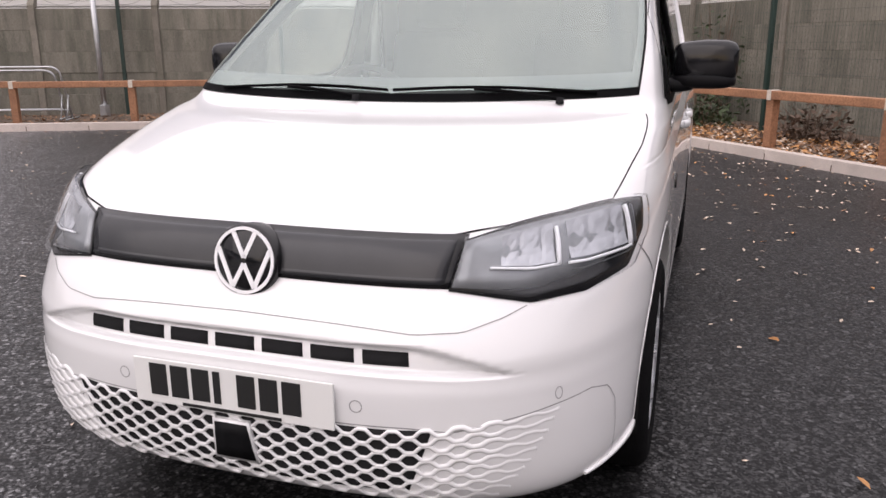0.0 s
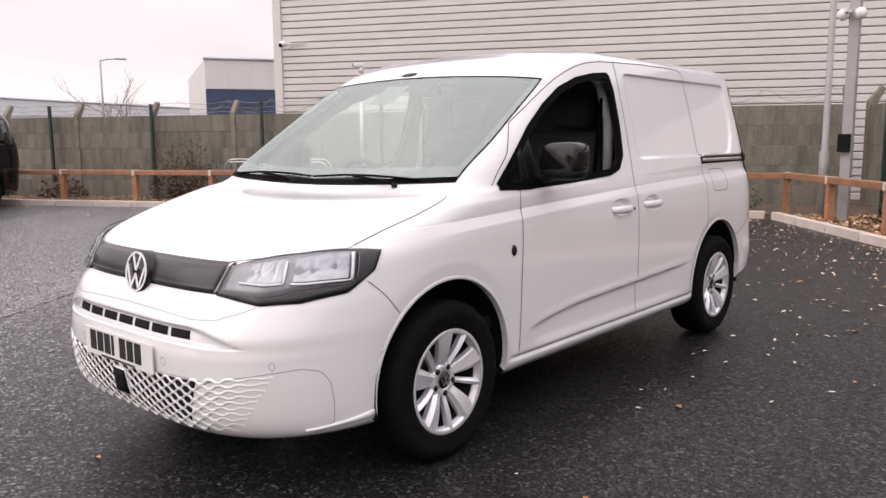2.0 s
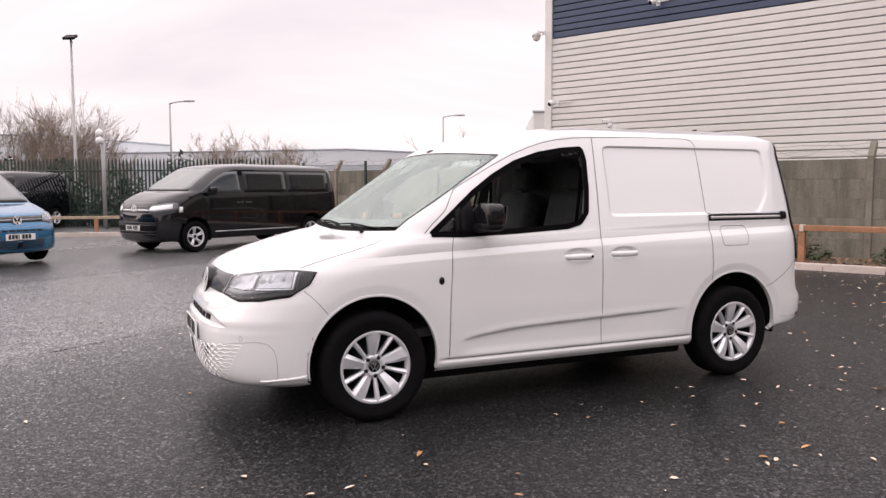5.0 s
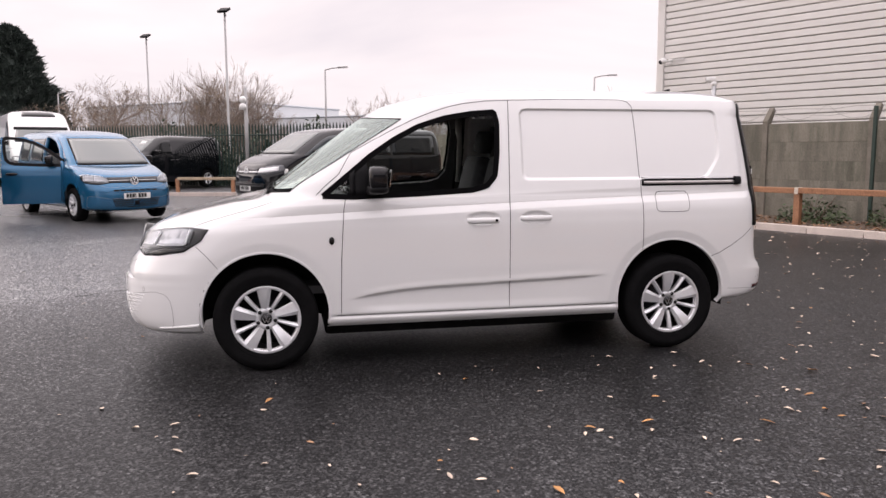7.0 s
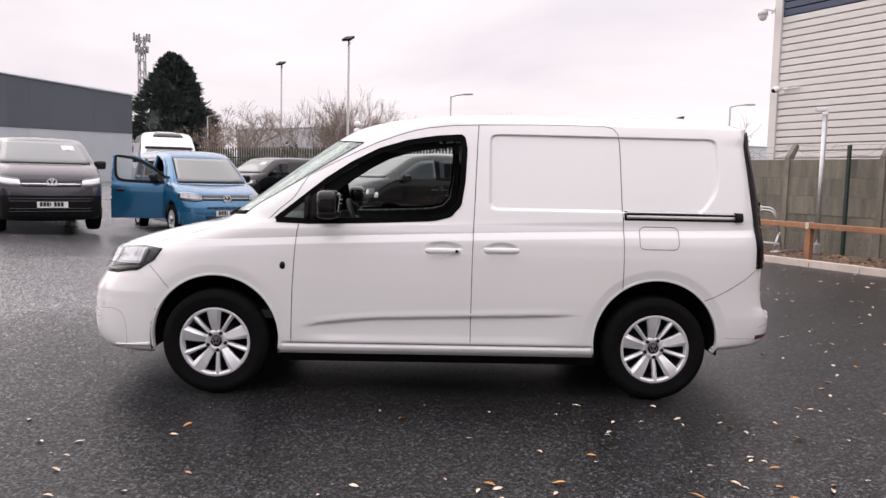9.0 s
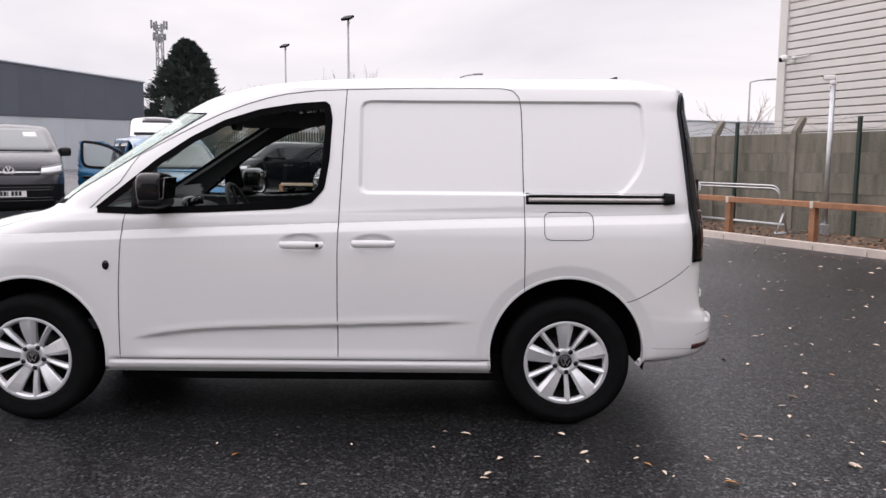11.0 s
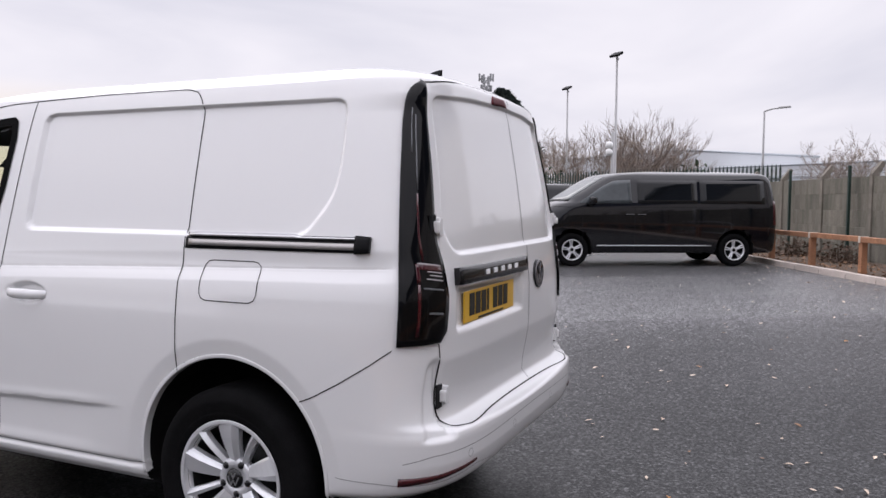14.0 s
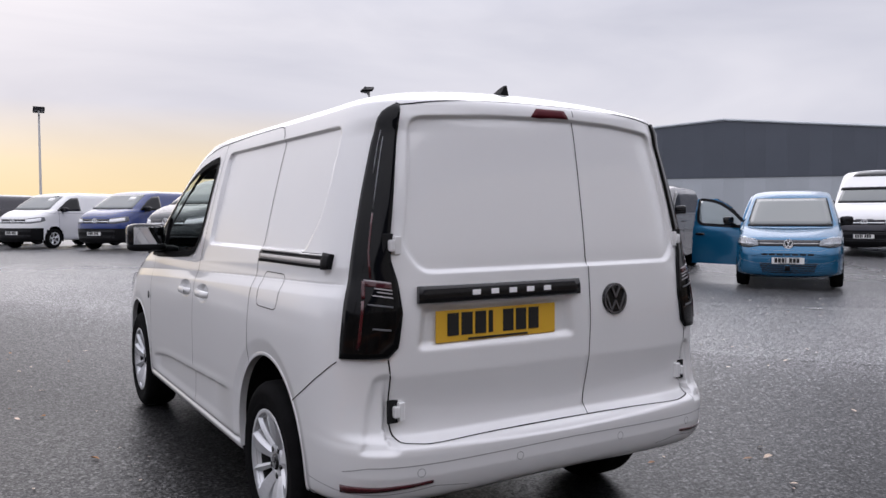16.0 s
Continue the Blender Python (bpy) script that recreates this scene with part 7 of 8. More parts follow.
    bd = group_part("badge", top, "round silver badge of plain strokes")
    emblem(bd, Matrix.Translation((0, bp.y - 0.014, 0.935)), 0.088, 0.008, M_BADGE)
    plate(top, Matrix.Translation((0, B.front(0, 0.535).y - 0.010, 0.535)), M_PLATEW, strip=False)
    for s in (1, -1):
        A = [B.front(s * x, z) for x, z in ((0.53, 1.015), (0.65, 1.035), (0.76, 1.055))] + [B.near((s * 0.875, -2.0, 1.075))[0], B.near((s * 0.91, -1.90, 1.065))[0]]
        C = [B.front(s * x, z) for x, z in ((0.50, 0.86), (0.63, 0.85), (0.76, 0.86))] + [B.near((s * 0.89, -2.02, 0.90))[0], B.near((s * 0.93, -1.88, 0.95))[0]]
        hl = group_part("headlight", top, "clear headlight with silver reflector")
        lay("lamp_housing", B, A, C, 14, 4, 0.005, M_LAMPBODY, hl, 0.01)
        a2 = [Vector(p).lerp(Vector(q), 0.2) for p, q in zip(A, polyline(C, len(A)))]
        c2 = [Vector(p).lerp(Vector(q), 0.75) for p, q in zip(A, polyline(C, len(A)))]
        lay("reflector", B, a2[:4], c2[:4], 8, 3, 0.010, M_BADGE, hl, 0.008)
        # cab side window, cargo windows
        P = lambda pts: [B.side(y, zz(z), s) for y, z in pts]
        lay("side_window", B, P([(-1.36, 1.30), (-1.15, 1.44), (-0.90, 1.61), (-0.66, 1.73), (-0.45, 1.75), (-0.30, 1.755)]), P([(-1.36, 1.275), (-1.0, 1.275), (-0.8, 1.275), (-0.6, 1.275), (-0.45, 1.275), (-0.28, 1.275)]), 16, 6, 0.004, M_CABGLASS if windows == "glazed" else M_TINT, top, 0.008, "cab window over a dim cabin")
        if windows == "glazed":
            for y0, y1 in ((-0.16, 0.93 + ext * 0.4), (0.99 + ext * 0.4, 2.12 + ext)):
                lay("side_window", B, P([(y, 1.755) for y in np.linspace(y0, y1, 6)]), P([(y, 1.275) for y in np.linspace(y0, y1, 6)]), 10, 6, 0.004, M_TINT, top, 0.008, "dark privacy window")
        for y in (-1.30, -0.22, 0.96 + ext * 0.4):
            seam(B, P([(y, 0.36), (y, 0.8), (y, 1.26)]), top, 0.007)
        seam(B, P([(y, 1.20) for y in np.linspace(-1.9, 2.3 + ext, 20)]), top, 0.008)
        if windows == "glazed":
            lay("sill_strip", B, P([(y, 0.435) for y in np.linspace(-1.0, 1.0 + ext, 6)]), P([(y, 0.415) for y in np.linspace(-1.0, 1.0 + ext, 6)]), 12, 1, 0.006, M_SATIN, top, 0.008, "silver strip along the sill")
        if windows == "glazed" and s > 0:
            lay("paper_sticker", B, P([(-1.90, 0.985), (-1.81, 0.985)]), P([(-1.90, 0.865), (-1.81, 0.865)]), 3, 2, 0.004, M_PLATEW, top, 0.002, "small white sticker on the wing")
        for y in (-0.33, -0.08):
            lay("door_handle", B, P([(y - 0.09, 1.065), (y + 0.09, 1.065)]), P([(y - 0.09, 1.035), (y + 0.09, 1.035)]), 5, 2, 0.022, paint, top, 0.026)
        lay("tail_light", B, [B.near((s * 0.90, 2.30 + ext, z))[0] for z in (1.35, 1.1, 0.85)], [B.near((s * 0.80, 2.44 + ext, z))[0] for z in (1.35, 1.1, 0.85)], 6, 3, 0.006, M_REDLENS, top, 0.008)
        door_mirror(top, s, -1.12, zz(1.33), 0.90)
        for ax in arches:
            mm = Matrix.Translation((s * 0.825, ax, 0.335)) @ (Matrix.Identity(4) if s > 0 else Matrix.Rotation(math.pi, 4, "Z"))
            wheel_parts(top, 0.335, 0.205, 0.22, mm, "twin", True)
            v, f = [], []
            for k in range(17):
                th = math.pi * (-0.1 + 1.2 * k / 16)
                for xx, rr in ((0.93, 0.405), (0.58, 0.41), (0.53, 0.1)):
                    v.append((s * xx, ax + rr * math.cos(th), 0.36 + rr * math.sin(th)))
            for k in range(16):
                for q in range(2):
                    i = 3 * k + q
                    f.append((i, i + 1, i + 4, i + 3) if s > 0 else (i + 3, i + 4, i + 1, i))
            link_mesh("arch_liner", v, f, M_LINER, top, True)
    part("underbody", box(0, 0.05 + ext / 2, 0.32, 1.1, 4.5 + ext, 0.12), M_LINER, top)
    return top


def at(x, y, rz):
    return Matrix.Translation((x, y, rise(x, y))) @ Matrix.Rotation(radians(rz), 4, "Z")


def nose_to(nx, ny):
    return math.degrees(math.atan2(nx, -ny))


mid_van("black_van", "long glossy black van with dark glazed sides and alloy wheels", at(-14.00, 0.17, 29.2) @ Matrix.Translation((0, -0.2, 0)), M_BLACKPAINT, 0.4, None, "glazed")
mid_van("grey_van", "dark purple-grey van with black bumper facing the yard", at(-11.02, -8.22, 121.6), M_GREYPAINT, 0.0, M_BLACK, "panel", zscale=0.90)
mid_van("camper_van", "white high-roof camper van with dark lower front", at(-21.6, -9.0, nose_to(0.92, 0.40)), M_WHITE, 0.6, M_BLACK, "panel", lower=M_GREYPAINT, zscale=1.62, category="camper van")
mid_van("dark_van", "black van parked by the green fence", at(-24.6, -5.7, nose_to(0.80, -0.6)), M_BLACKPAINT, 0.0, M_BLACK, "panel")
NOSE = nose_to(0.76, 0.65)
for x, y, paint, lab in ((1.25, -30.2, M_GREYPAINT, "dark grey van at the end of a parked row"), (-1.15, -27.0, M_WHITE, "white van with black lower front in a parked row"),
                         (-3.30, -23.9, M_NAVYPAINT, "navy blue van with dark bumper in a parked row")):
    v_ = mid_van("parked_van", lab, at(x, y, NOSE), paint, 0.0, M_BLACK, "panel")
    v_["group"] = "vans in the parked row"
mid_van("dark_grey_van", "dark green-grey van with chrome grille strips parked alone", at(-3.62, -13.2, 118), M_SLATEPAINT, 0.0, M_BLACK, "panel")


def blue_compact(m):
    V, F, B, g = far_skin(COMPACT, 3, 40, 90, 26, (AXF, AXR), ARCH_F, ARCH_Z, "compact")
    top = thing("blue_car_van", "bright blue compact van with its driver's door standing open", "van", m)
    door_faces, rest, bon, roof, bump = [], [], [], [], []
    for f in F:
        c = V[list(f)].mean(0)
        if c[0] < -0.6 and -0.88 < c[1] < 0.205 and 0.335 < c[2] < min(1.655, 1.645 + 0.42 * min(0, c[1] + 0.22) + 0.38 * min(0, c[1] + 0.5)):
            if not inside(WINDOW, c[1], c[2]):
                door_faces.append(f)
        elif c[2] > 1.69:
            roof.append(f)
        elif c[1] < -1.74 and c[2] < 0.72:
            bump.append(f)
        elif c[1] < -1.3 and c[2] > 0.88 and abs(c[0]) < 0.8:
            bon.append(f)
        else:
            rest.append(f)
    for nm, fs in (("body", rest), ("bonnet", bon), ("roof", roof), ("front_bumper", bump)):
        skin_part(nm, V, fs, M_BLUEPAINT, top)
    # open door, swung about its front edge
    hinge = Matrix.Translation((-0.86, -0.885, 0))
    swing = hinge @ Matrix.Rotation(radians(62), 4, "Z") @ hinge.inverted()
    dv = [swing @ Vector(p) for p in V]
    door = skin_part("door", np.array([list(p) for p in dv]), door_faces, M_BLUEPAINT, top, "blue door standing open")
    inner = skin_part("door_lining", np.array([list(swing @ (Vector(p) + Vector((0.05, 0, 0)))) for p in V]), [f[::-1] for f in door_faces], M_CABIN, door, "dark door lining")
    ring_ = [B.side(y, z, -1) for y, z in WINDOW] + [B.side(*WINDOW[0], -1)]
    vs, fs = seam_data(B, ring_, 0.06, 0.03, 0.004)
    link_mesh("window_frame", [swing @ Vector(p) for p in vs], fs, M_BLACK, door, True)
    up, lo = ellipse_strip(B.side(0.02, 0.932, -1), (0, 1, 0), (0, 0, 1), 0.11, 0.028)
    v, f = skin_patch(B, up, lo, 13, 3, 0.02, 0.03, 0.008)
    link_mesh("door_handle", [swing @ Vector(p) for p in v], f, M_GLOSSBLACK, door, True)
    pg = [B.side(y, z, -1) for y, z in [(-0.80, 1.26), (-0.38, 1.535), (0.14, 1.634)]]
    qg = [B.side(y, z, -1) for y, z in [(-0.80, 1.095), (-0.38, 1.105), (0.12, 1.20)]]
    v, f = skin_patch(B, pg, qg, 10, 4, 0.0, 0.003)
    link_mesh("door_glass", [swing @ Vector(p) for p in v], f, G_CLEAR, door, True)
    part("cabin", box(0, -0.05, 0.86, 1.40, 1.0, 0.95, bevel=0.1), M_CABIN, top, "dark cabin interior")
    rim = arc([B.side(y, z, -1) for y, z in ((-0.90, 0.40), (-0.895, 1.08), (-0.62, 1.42), (-0.36, 1.575), (-0.02, 1.665), (0.20, 1.68), (0.215, 1.30), (0.205, 0.40))], 0.08)
    tube("door_aperture", rim, 0.042, M_BLUEPAINT, top, 8, "blue pressed edge round the open doorway")
    a = [B.front(x, 1.62) for x in np.linspace(-0.60, 0.60, 15)]
    c = [B.front(x, 1.135) for x in np.linspace(-0.70, 0.70, 15)]
    lay("screen_seal", B, [B.front(x, 1.632) for x in np.linspace(-0.625, 0.625, 15)], [B.front(x, 1.125) for x in np.linspace(-0.725, 0.725, 15)], 15, 8, 0.003, M_BLACK, top, 0.006, "black edge of the windscreen")
    lay("windscreen", B, a, c, 15, 8, 0.006, M_SCREENFAR, top, 0.004, "reflecting windscreen")
    lay("cowl", B, [B.front(x, 1.135) for x in np.linspace(-0.70, 0.70, 15)], [B.front(x, 1.10) for x in np.linspace(-0.72, 0.72, 15)], 15, 2, 0.007, M_BLACK, top)
    P = lambda pts, s: [B.side(y, z, s) for y, z in pts]
    lay("side_window", B, P([(-0.98, 1.11), (-0.70, 1.345), (-0.38, 1.535), (-0.02, 1.622), (0.14, 1.634)], 1), P([(-0.98, 1.10), (-0.7, 1.10), (-0.4, 1.105), (-0.04, 1.125), (0.13, 1.15)], 1), 16, 6, 0.004, M_TINT, top, 0.008)
    for s in (1, -1):
        for y0, y1 in ((0.30, 1.08), (1.18, 1.75)):
            lay("side_window", B, P([(y0, 1.64), (y1, 1.63)], s), P([(y0, 1.17), (y1, 1.19)], s), 8, 6, 0.004, M_TINT, top, 0.008)
        seam(B, P([(0.205, 0.36), (0.205, 0.9), (0.22, 1.3), (0.232, 1.60)], s), top, 0.006)
        for ax in (AXF, AXR):
            mm = Matrix.Translation((s * 0.785, ax, HUBZ)) @ (Matrix.Identity(4) if s > 0 else Matrix.Rotation(math.pi, 4, "Z"))
            wheel_parts(top, RT, 0.205, 0.205, mm, "blade", True)
    door_mirror(top, 1)
    dm = door_mirror(top, -1)
    for ch in dm.children:
        ch.data.transform(swing)
    compact_front(top, B, M_BLUEPAINT, detail=False, chrome_bar=True)
    part("underbody", box(0, 0.0, 0.30, 1.3, 4.1, 0.12), M_LINER, top)
    return top


blue_compact(at(-12.15, -5.30, 123.6))

HATCH = [
    (0.20, -1.93, 0.24, 0.800, 0.26, 1.90, -1.10, 3.2, 1.30, 4.0),
    (0.32, -2.02, 0.34, 0.860, 0.36, 1.98, -1.10, 3.2, 1.30, 4.0),
    (0.55, -2.03, 0.55, 0.885, 0.55, 2.00, -1.10, 3.2, 1.30, 4.0),
    (0.70, -1.97, 0.72, 0.885, 0.72, 1.99, -1.05, 3.2, 1.30, 4.0),
    (0.82, -1.76, 0.84, 0.870, 0.86, 1.96, -0.95, 3.2, 1.30, 4.0),
    (0.90, -1.36, 0.92, 0.850, 0.95, 1.92, -0.80, 3.4, 1.25, 4.0),
    (0.98, -1.06, 0.99, 0.820, 1.02, 1.88, -0.60, 3.8, 1.20, 4.0),
    (1.15, -0.76, 1.15, 0.750, 1.18, 1.78, -0.35, 4.2, 1.10, 4.0),
    (1.32, -0.46, 1.31, 0.660, 1.33, 1.62, -0.10, 4.0, 1.00, 4.0),
    (1.42, -0.20, 1.41, 0.550, 1.42, 1.45, 0.10, 3.4, 0.95, 3.4),
    (1.46, 0.10, 1.455, 0.350, 1.46, 1.20, 0.30, 2.8, 0.85, 3.0),
    (1.475, 0.40, 1.472, 0.000, 1.475, 0.80, 0.50, 2.2, 0.70, 2.2),
]


def hatchback(m, paint, label):
    """A small family car, nose towards -y."""
    V, F, B, g = far_skin(HATCH, 3, 24, 40, 16, (-1.25, 1.25), 0.36, 0.33, "hatch")
    top = thing("hatchback", label, "car", m)
    top["group"] = "cars parked beyond the vans"
    skin_part("body", V, F, paint, top)
    lay("windscreen", B, [B.front(x, 1.36) for x in np.linspace(-0.46, 0.46, 11)], [B.front(x, 1.01) for x in np.linspace(-0.66, 0.66, 11)], 11, 6, 0.006, M_SCREENFAR, top, 0.01, "reflecting windscreen")
    lay("grille", B, [B.front(x, 0.66) for x in np.linspace(-0.42, 0.42, 9)], [B.front(x, 0.58) for x in np.linspace(-0.40, 0.40, 9)], 9, 2, 0.005, M_BLACK, top, 0.008)
    lay("air_intake", B, [B.front(x, 0.40) for x in np.linspace(-0.55, 0.55, 9)], [B.front(x, 0.28) for x in np.linspace(-0.50, 0.50, 9)], 9, 2, 0.005, M_BLACK, top, 0.008)
    plate(top, Matrix.Translation((0, B.front(0, 0.49).y - 0.008, 0.49)), M_PLATEW, strip=False)
    for s in (1, -1):
        P = lambda pts: [B.side(y, z, s) for y, z in pts]
        hl = group_part("headlight", top, "clear headlight")
        lay("lamp_housing", B, [B.front(s * x, z) for x, z in ((0.48, 0.68), (0.62, 0.71), (0.74, 0.74))], [B.front(s * x, z) for x, z in ((0.46, 0.59), (0.62, 0.59), (0.74, 0.63))], 8, 3, 0.006, M_BADGE, hl, 0.008)
        lay("side_window", B, P([(-0.62, 1.09), (-0.30, 1.33), (0.10, 1.38), (1.00, 1.36), (1.30, 1.20)]), P([(-0.62, 1.03), (-0.2, 1.03), (0.3, 1.04), (0.9, 1.05), (1.35, 1.08)]), 16, 5, 0.005, M_TINT, top, 0.008)
        door_mirror(top, s, -0.62, 1.06, 0.80, paint)
        for ax in (-1.25, 1.25):
            mm = Matrix.Translation((s * 0.77, ax, 0.31)) @ (Matrix.Identity(4) if s > 0 else Matrix.Rotation(math.pi, 4, "Z"))
            wheel_parts(top, 0.31, 0.20, 0.195, mm, "twin", True)
    part("underbody", box(0, 0, 0.30, 1.1, 3.7, 0.14), M_LINER, top)
    return top


M_REDPAINT = material("bright_red_paint", (0.35, 0.02, 0.02), 0.22, vary=0.05, scale=2, coat=0.8)
hatchback(at(-16.9, -13.2, 121.6), M_BLACKPAINT, "black hatchback parked beside the dark grey van")
hatchback(at(-21.6, -18.0, 121.6), M_REDPAINT, "red hatchback parked behind a black one")
hatchback(at(-36.2, -12.9, 118.0), M_WHITE, "white hatchback parked beyond the fence")
hatchback(at(-38.9, -11.0, 118.0), M_SILVERPAINT, "silver hatchback parked beyond the fence")

# ---------------------------------------------------------------- west side of the yard
CWEST = CORNER + DA * 19.6
DC = Vector((-0.20, -0.98, 0)).normalized()
NC = Vector((DC.y, -DC.x, 0))
if NC.x > 0:
    NC = -NC
# paler than the near timber: haze of distance put into the colour
M_PALEWOOD = material("haze_paled_timber", (0.40, 0.31, 0.22), 0.8, vary=0.2, scale=5, grain=0.2, grain_scale=60)
west = thing("west_rail", "low timber rail in front of the green fence", "timber rail")
for i in range(4):
    p = CWEST + DC * (0.6 + i * 1.75)
    ob = new("post", POST_ME)
    ob.parent = west
    ob.matrix_world = Matrix.Translation(p) @ Matrix.Rotation(math.atan2(DC.y, DC.x), 4, "Z") @ Matrix.Diagonal((1, 1, 0.78, 1))
    if i < 3:
        r = part("rail", box(0.875, 0, 0, 1.745, 0.12, 0.085, bevel=0.012), M_PALEWOOD, west)
        r.matrix_world = Matrix.Translation(p + Vector((0, 0, 0.53))) @ Matrix.Rotation(math.atan2(DC.y, DC.x), 4, "Z")
kw = tagged(new("kerb_3"), "pale concrete kerb along the west side", "kerb", kind="structure")
bm = box(0.4575, 0, 0.05, 0.907, 0.125, 0.13, bevel=0.012)
kme = bpy.data.meshes.new("kerb_stone")
bm.to_mesh(kme)
bm.free()
kme.materials.append(M_KERB)
for i in range(7):
    ob = new("kerb_stone", kme)
    ob.parent = kw
    ob.matrix_world = Matrix.Translation(CWEST + DC * (i * 0.915) - NC * 0.35) @ Matrix.Rotation(math.atan2(DC.y, DC.x), 4, "Z")

# green palisade fence
pal = thing("palisade_fence", "dark green steel palisade fence with pointed pales", "palisade fence")
pale = bmesh.new()
prof = [(-0.032, 0.0), (0.032, 0.0), (0.032, 2.25), (0.0, 2.40), (-0.032, 2.25)]
fr = [pale.verts.new((x, -0.006, z)) for x, z in prof]
bk = [pale.verts.new((x, 0.006, z)) for x, z in prof]
pale.faces.new(fr)
pale.faces.new(bk[::-1])
for i in range(5):
    j = (i + 1) % 5
    pale.faces.new((fr[j], fr[i], bk[i], bk[j]))
pme = bpy.data.meshes.new("pale")
pale.to_mesh(pme)
pale.free()
pme.materials.append(M_GREEN)
P0, P1 = CWEST + NC * 3.2 + DC * (-1.0), Vector((-29.5, -10.2, 0))
dd = (P1 - P0)
n_p = int(dd.length / 0.135)
for i in range(n_p):
    ob = new("pale", pme)
    ob.parent = pal
    ob.matrix_world = Matrix.Translation(P0 + dd * (i / n_p) + Vector((0, 0, 0.05))) @ Matrix.Rotation(math.atan2(dd.y, dd.x), 4, "Z")
for z in (0.45, 2.0):
    tube("fence_rail", [P0 + Vector((0, 0, z)), P1 + Vector((0, 0, z))], 0.03, M_GREEN, pal, 6)


# ---------------------------------------------------------------- lamp posts
def floodlight_pole(x, y, h, heads, label):
    t = thing("floodlight_pole", label, "lamp post", Matrix.Translation((x, y, 0)))
    t["group"] = "floodlight poles round the yard"
    tube("column", [(0, 0, 0), (0, 0, 1.1), (0, 0, 1.15), (0, 0, h)], [0.085, 0.085, 0.06, 0.04], M_GREYPOST, t, 10)
    for k, a in enumerate(heads):
        m = Matrix.Translation((0, 0, h + 0.10)) @ Matrix.Rotation(radians(a), 4, "Z") @ Matrix.Translation((0.0, -0.16 if len(heads) > 1 else -0.05, 0)) @ Matrix.Rotation(radians(28), 4, "X")
        fl = part("floodlight", box(0, 0, 0, 0.46, 0.36, 0.10, bevel=0.02), M_BLACK, t, "black floodlight")
        fl.matrix_basis = m
        ln = part("lens", box(0, 0, -0.052, 0.40, 0.30, 0.008), M_LAMPBODY, fl)
        br = part("bracket", box(0, 0.0, -0.14, 0.06, 0.06, 0.22), M_GREYPOST, fl)
    return t


floodlight_pole(-29.0, -3.46, 7.15, [60], "tall grey pole with one black floodlight")
floodlight_pole(-39.1, -8.2, 7.4, [60], "tall grey pole with one black floodlight")
floodlight_pole(-13.5, -27.2, 6.9, [20, 140], "tall grey pole with two black floodlights")
floodlight_pole(-0.8, -33.5, 5.9, [0], "tall grey pole with one black floodlight")


def street_lamp(x, y, h, a):
    t = thing("street_lamp", "slim grey street lamp with a flat arm", "lamp post", Matrix.Translation((x, y, 0)) @ Matrix.Rotation(radians(a), 4, "Z"))
    tube("column", [(0, 0, 0), (0, 0, h)], [0.09, 0.05], M_GREYPOST, t, 8)
    tube("arm", [(0, 0, h - 0.02), (0.5, 0, h + 0.08), (1.0, 0, h + 0.10)], 0.04, M_GREYPOST, t, 6)
    part("lamp_head", box(1.25, 0, h + 0.11, 0.65, 0.22, 0.10, bevel=0.03), M_GREYPOST, t)


street_lamp(-46.0, 1.6, 6.6, 60)
street_lamp(-47.0, 20.5, 6.5, 60)
street_lamp(-62.0, -18.6, 6.0, 60)
cc2 = thing("camera_column", "grey steel column with two white camera domes", "camera column", Matrix.Translation((-23.96, -2.51, 0)))
tube("column", [(0, 0, 0), (0, 0, 3.7)], [0.075, 0.06], M_GREYPOST, cc2, 10)
for z in (3.0, 3.25):
    bm = bmesh.new()
    bmesh.ops.create_uvsphere(bm, u_segments=12, v_segments=8, radius=0.13)
    bmesh.ops.translate(bm, vec=(0.10, -0.10, z), verts=bm.verts)
    part("camera_dome", bm, M_WHITECAM, cc2, "white dome camera", smooth=True)


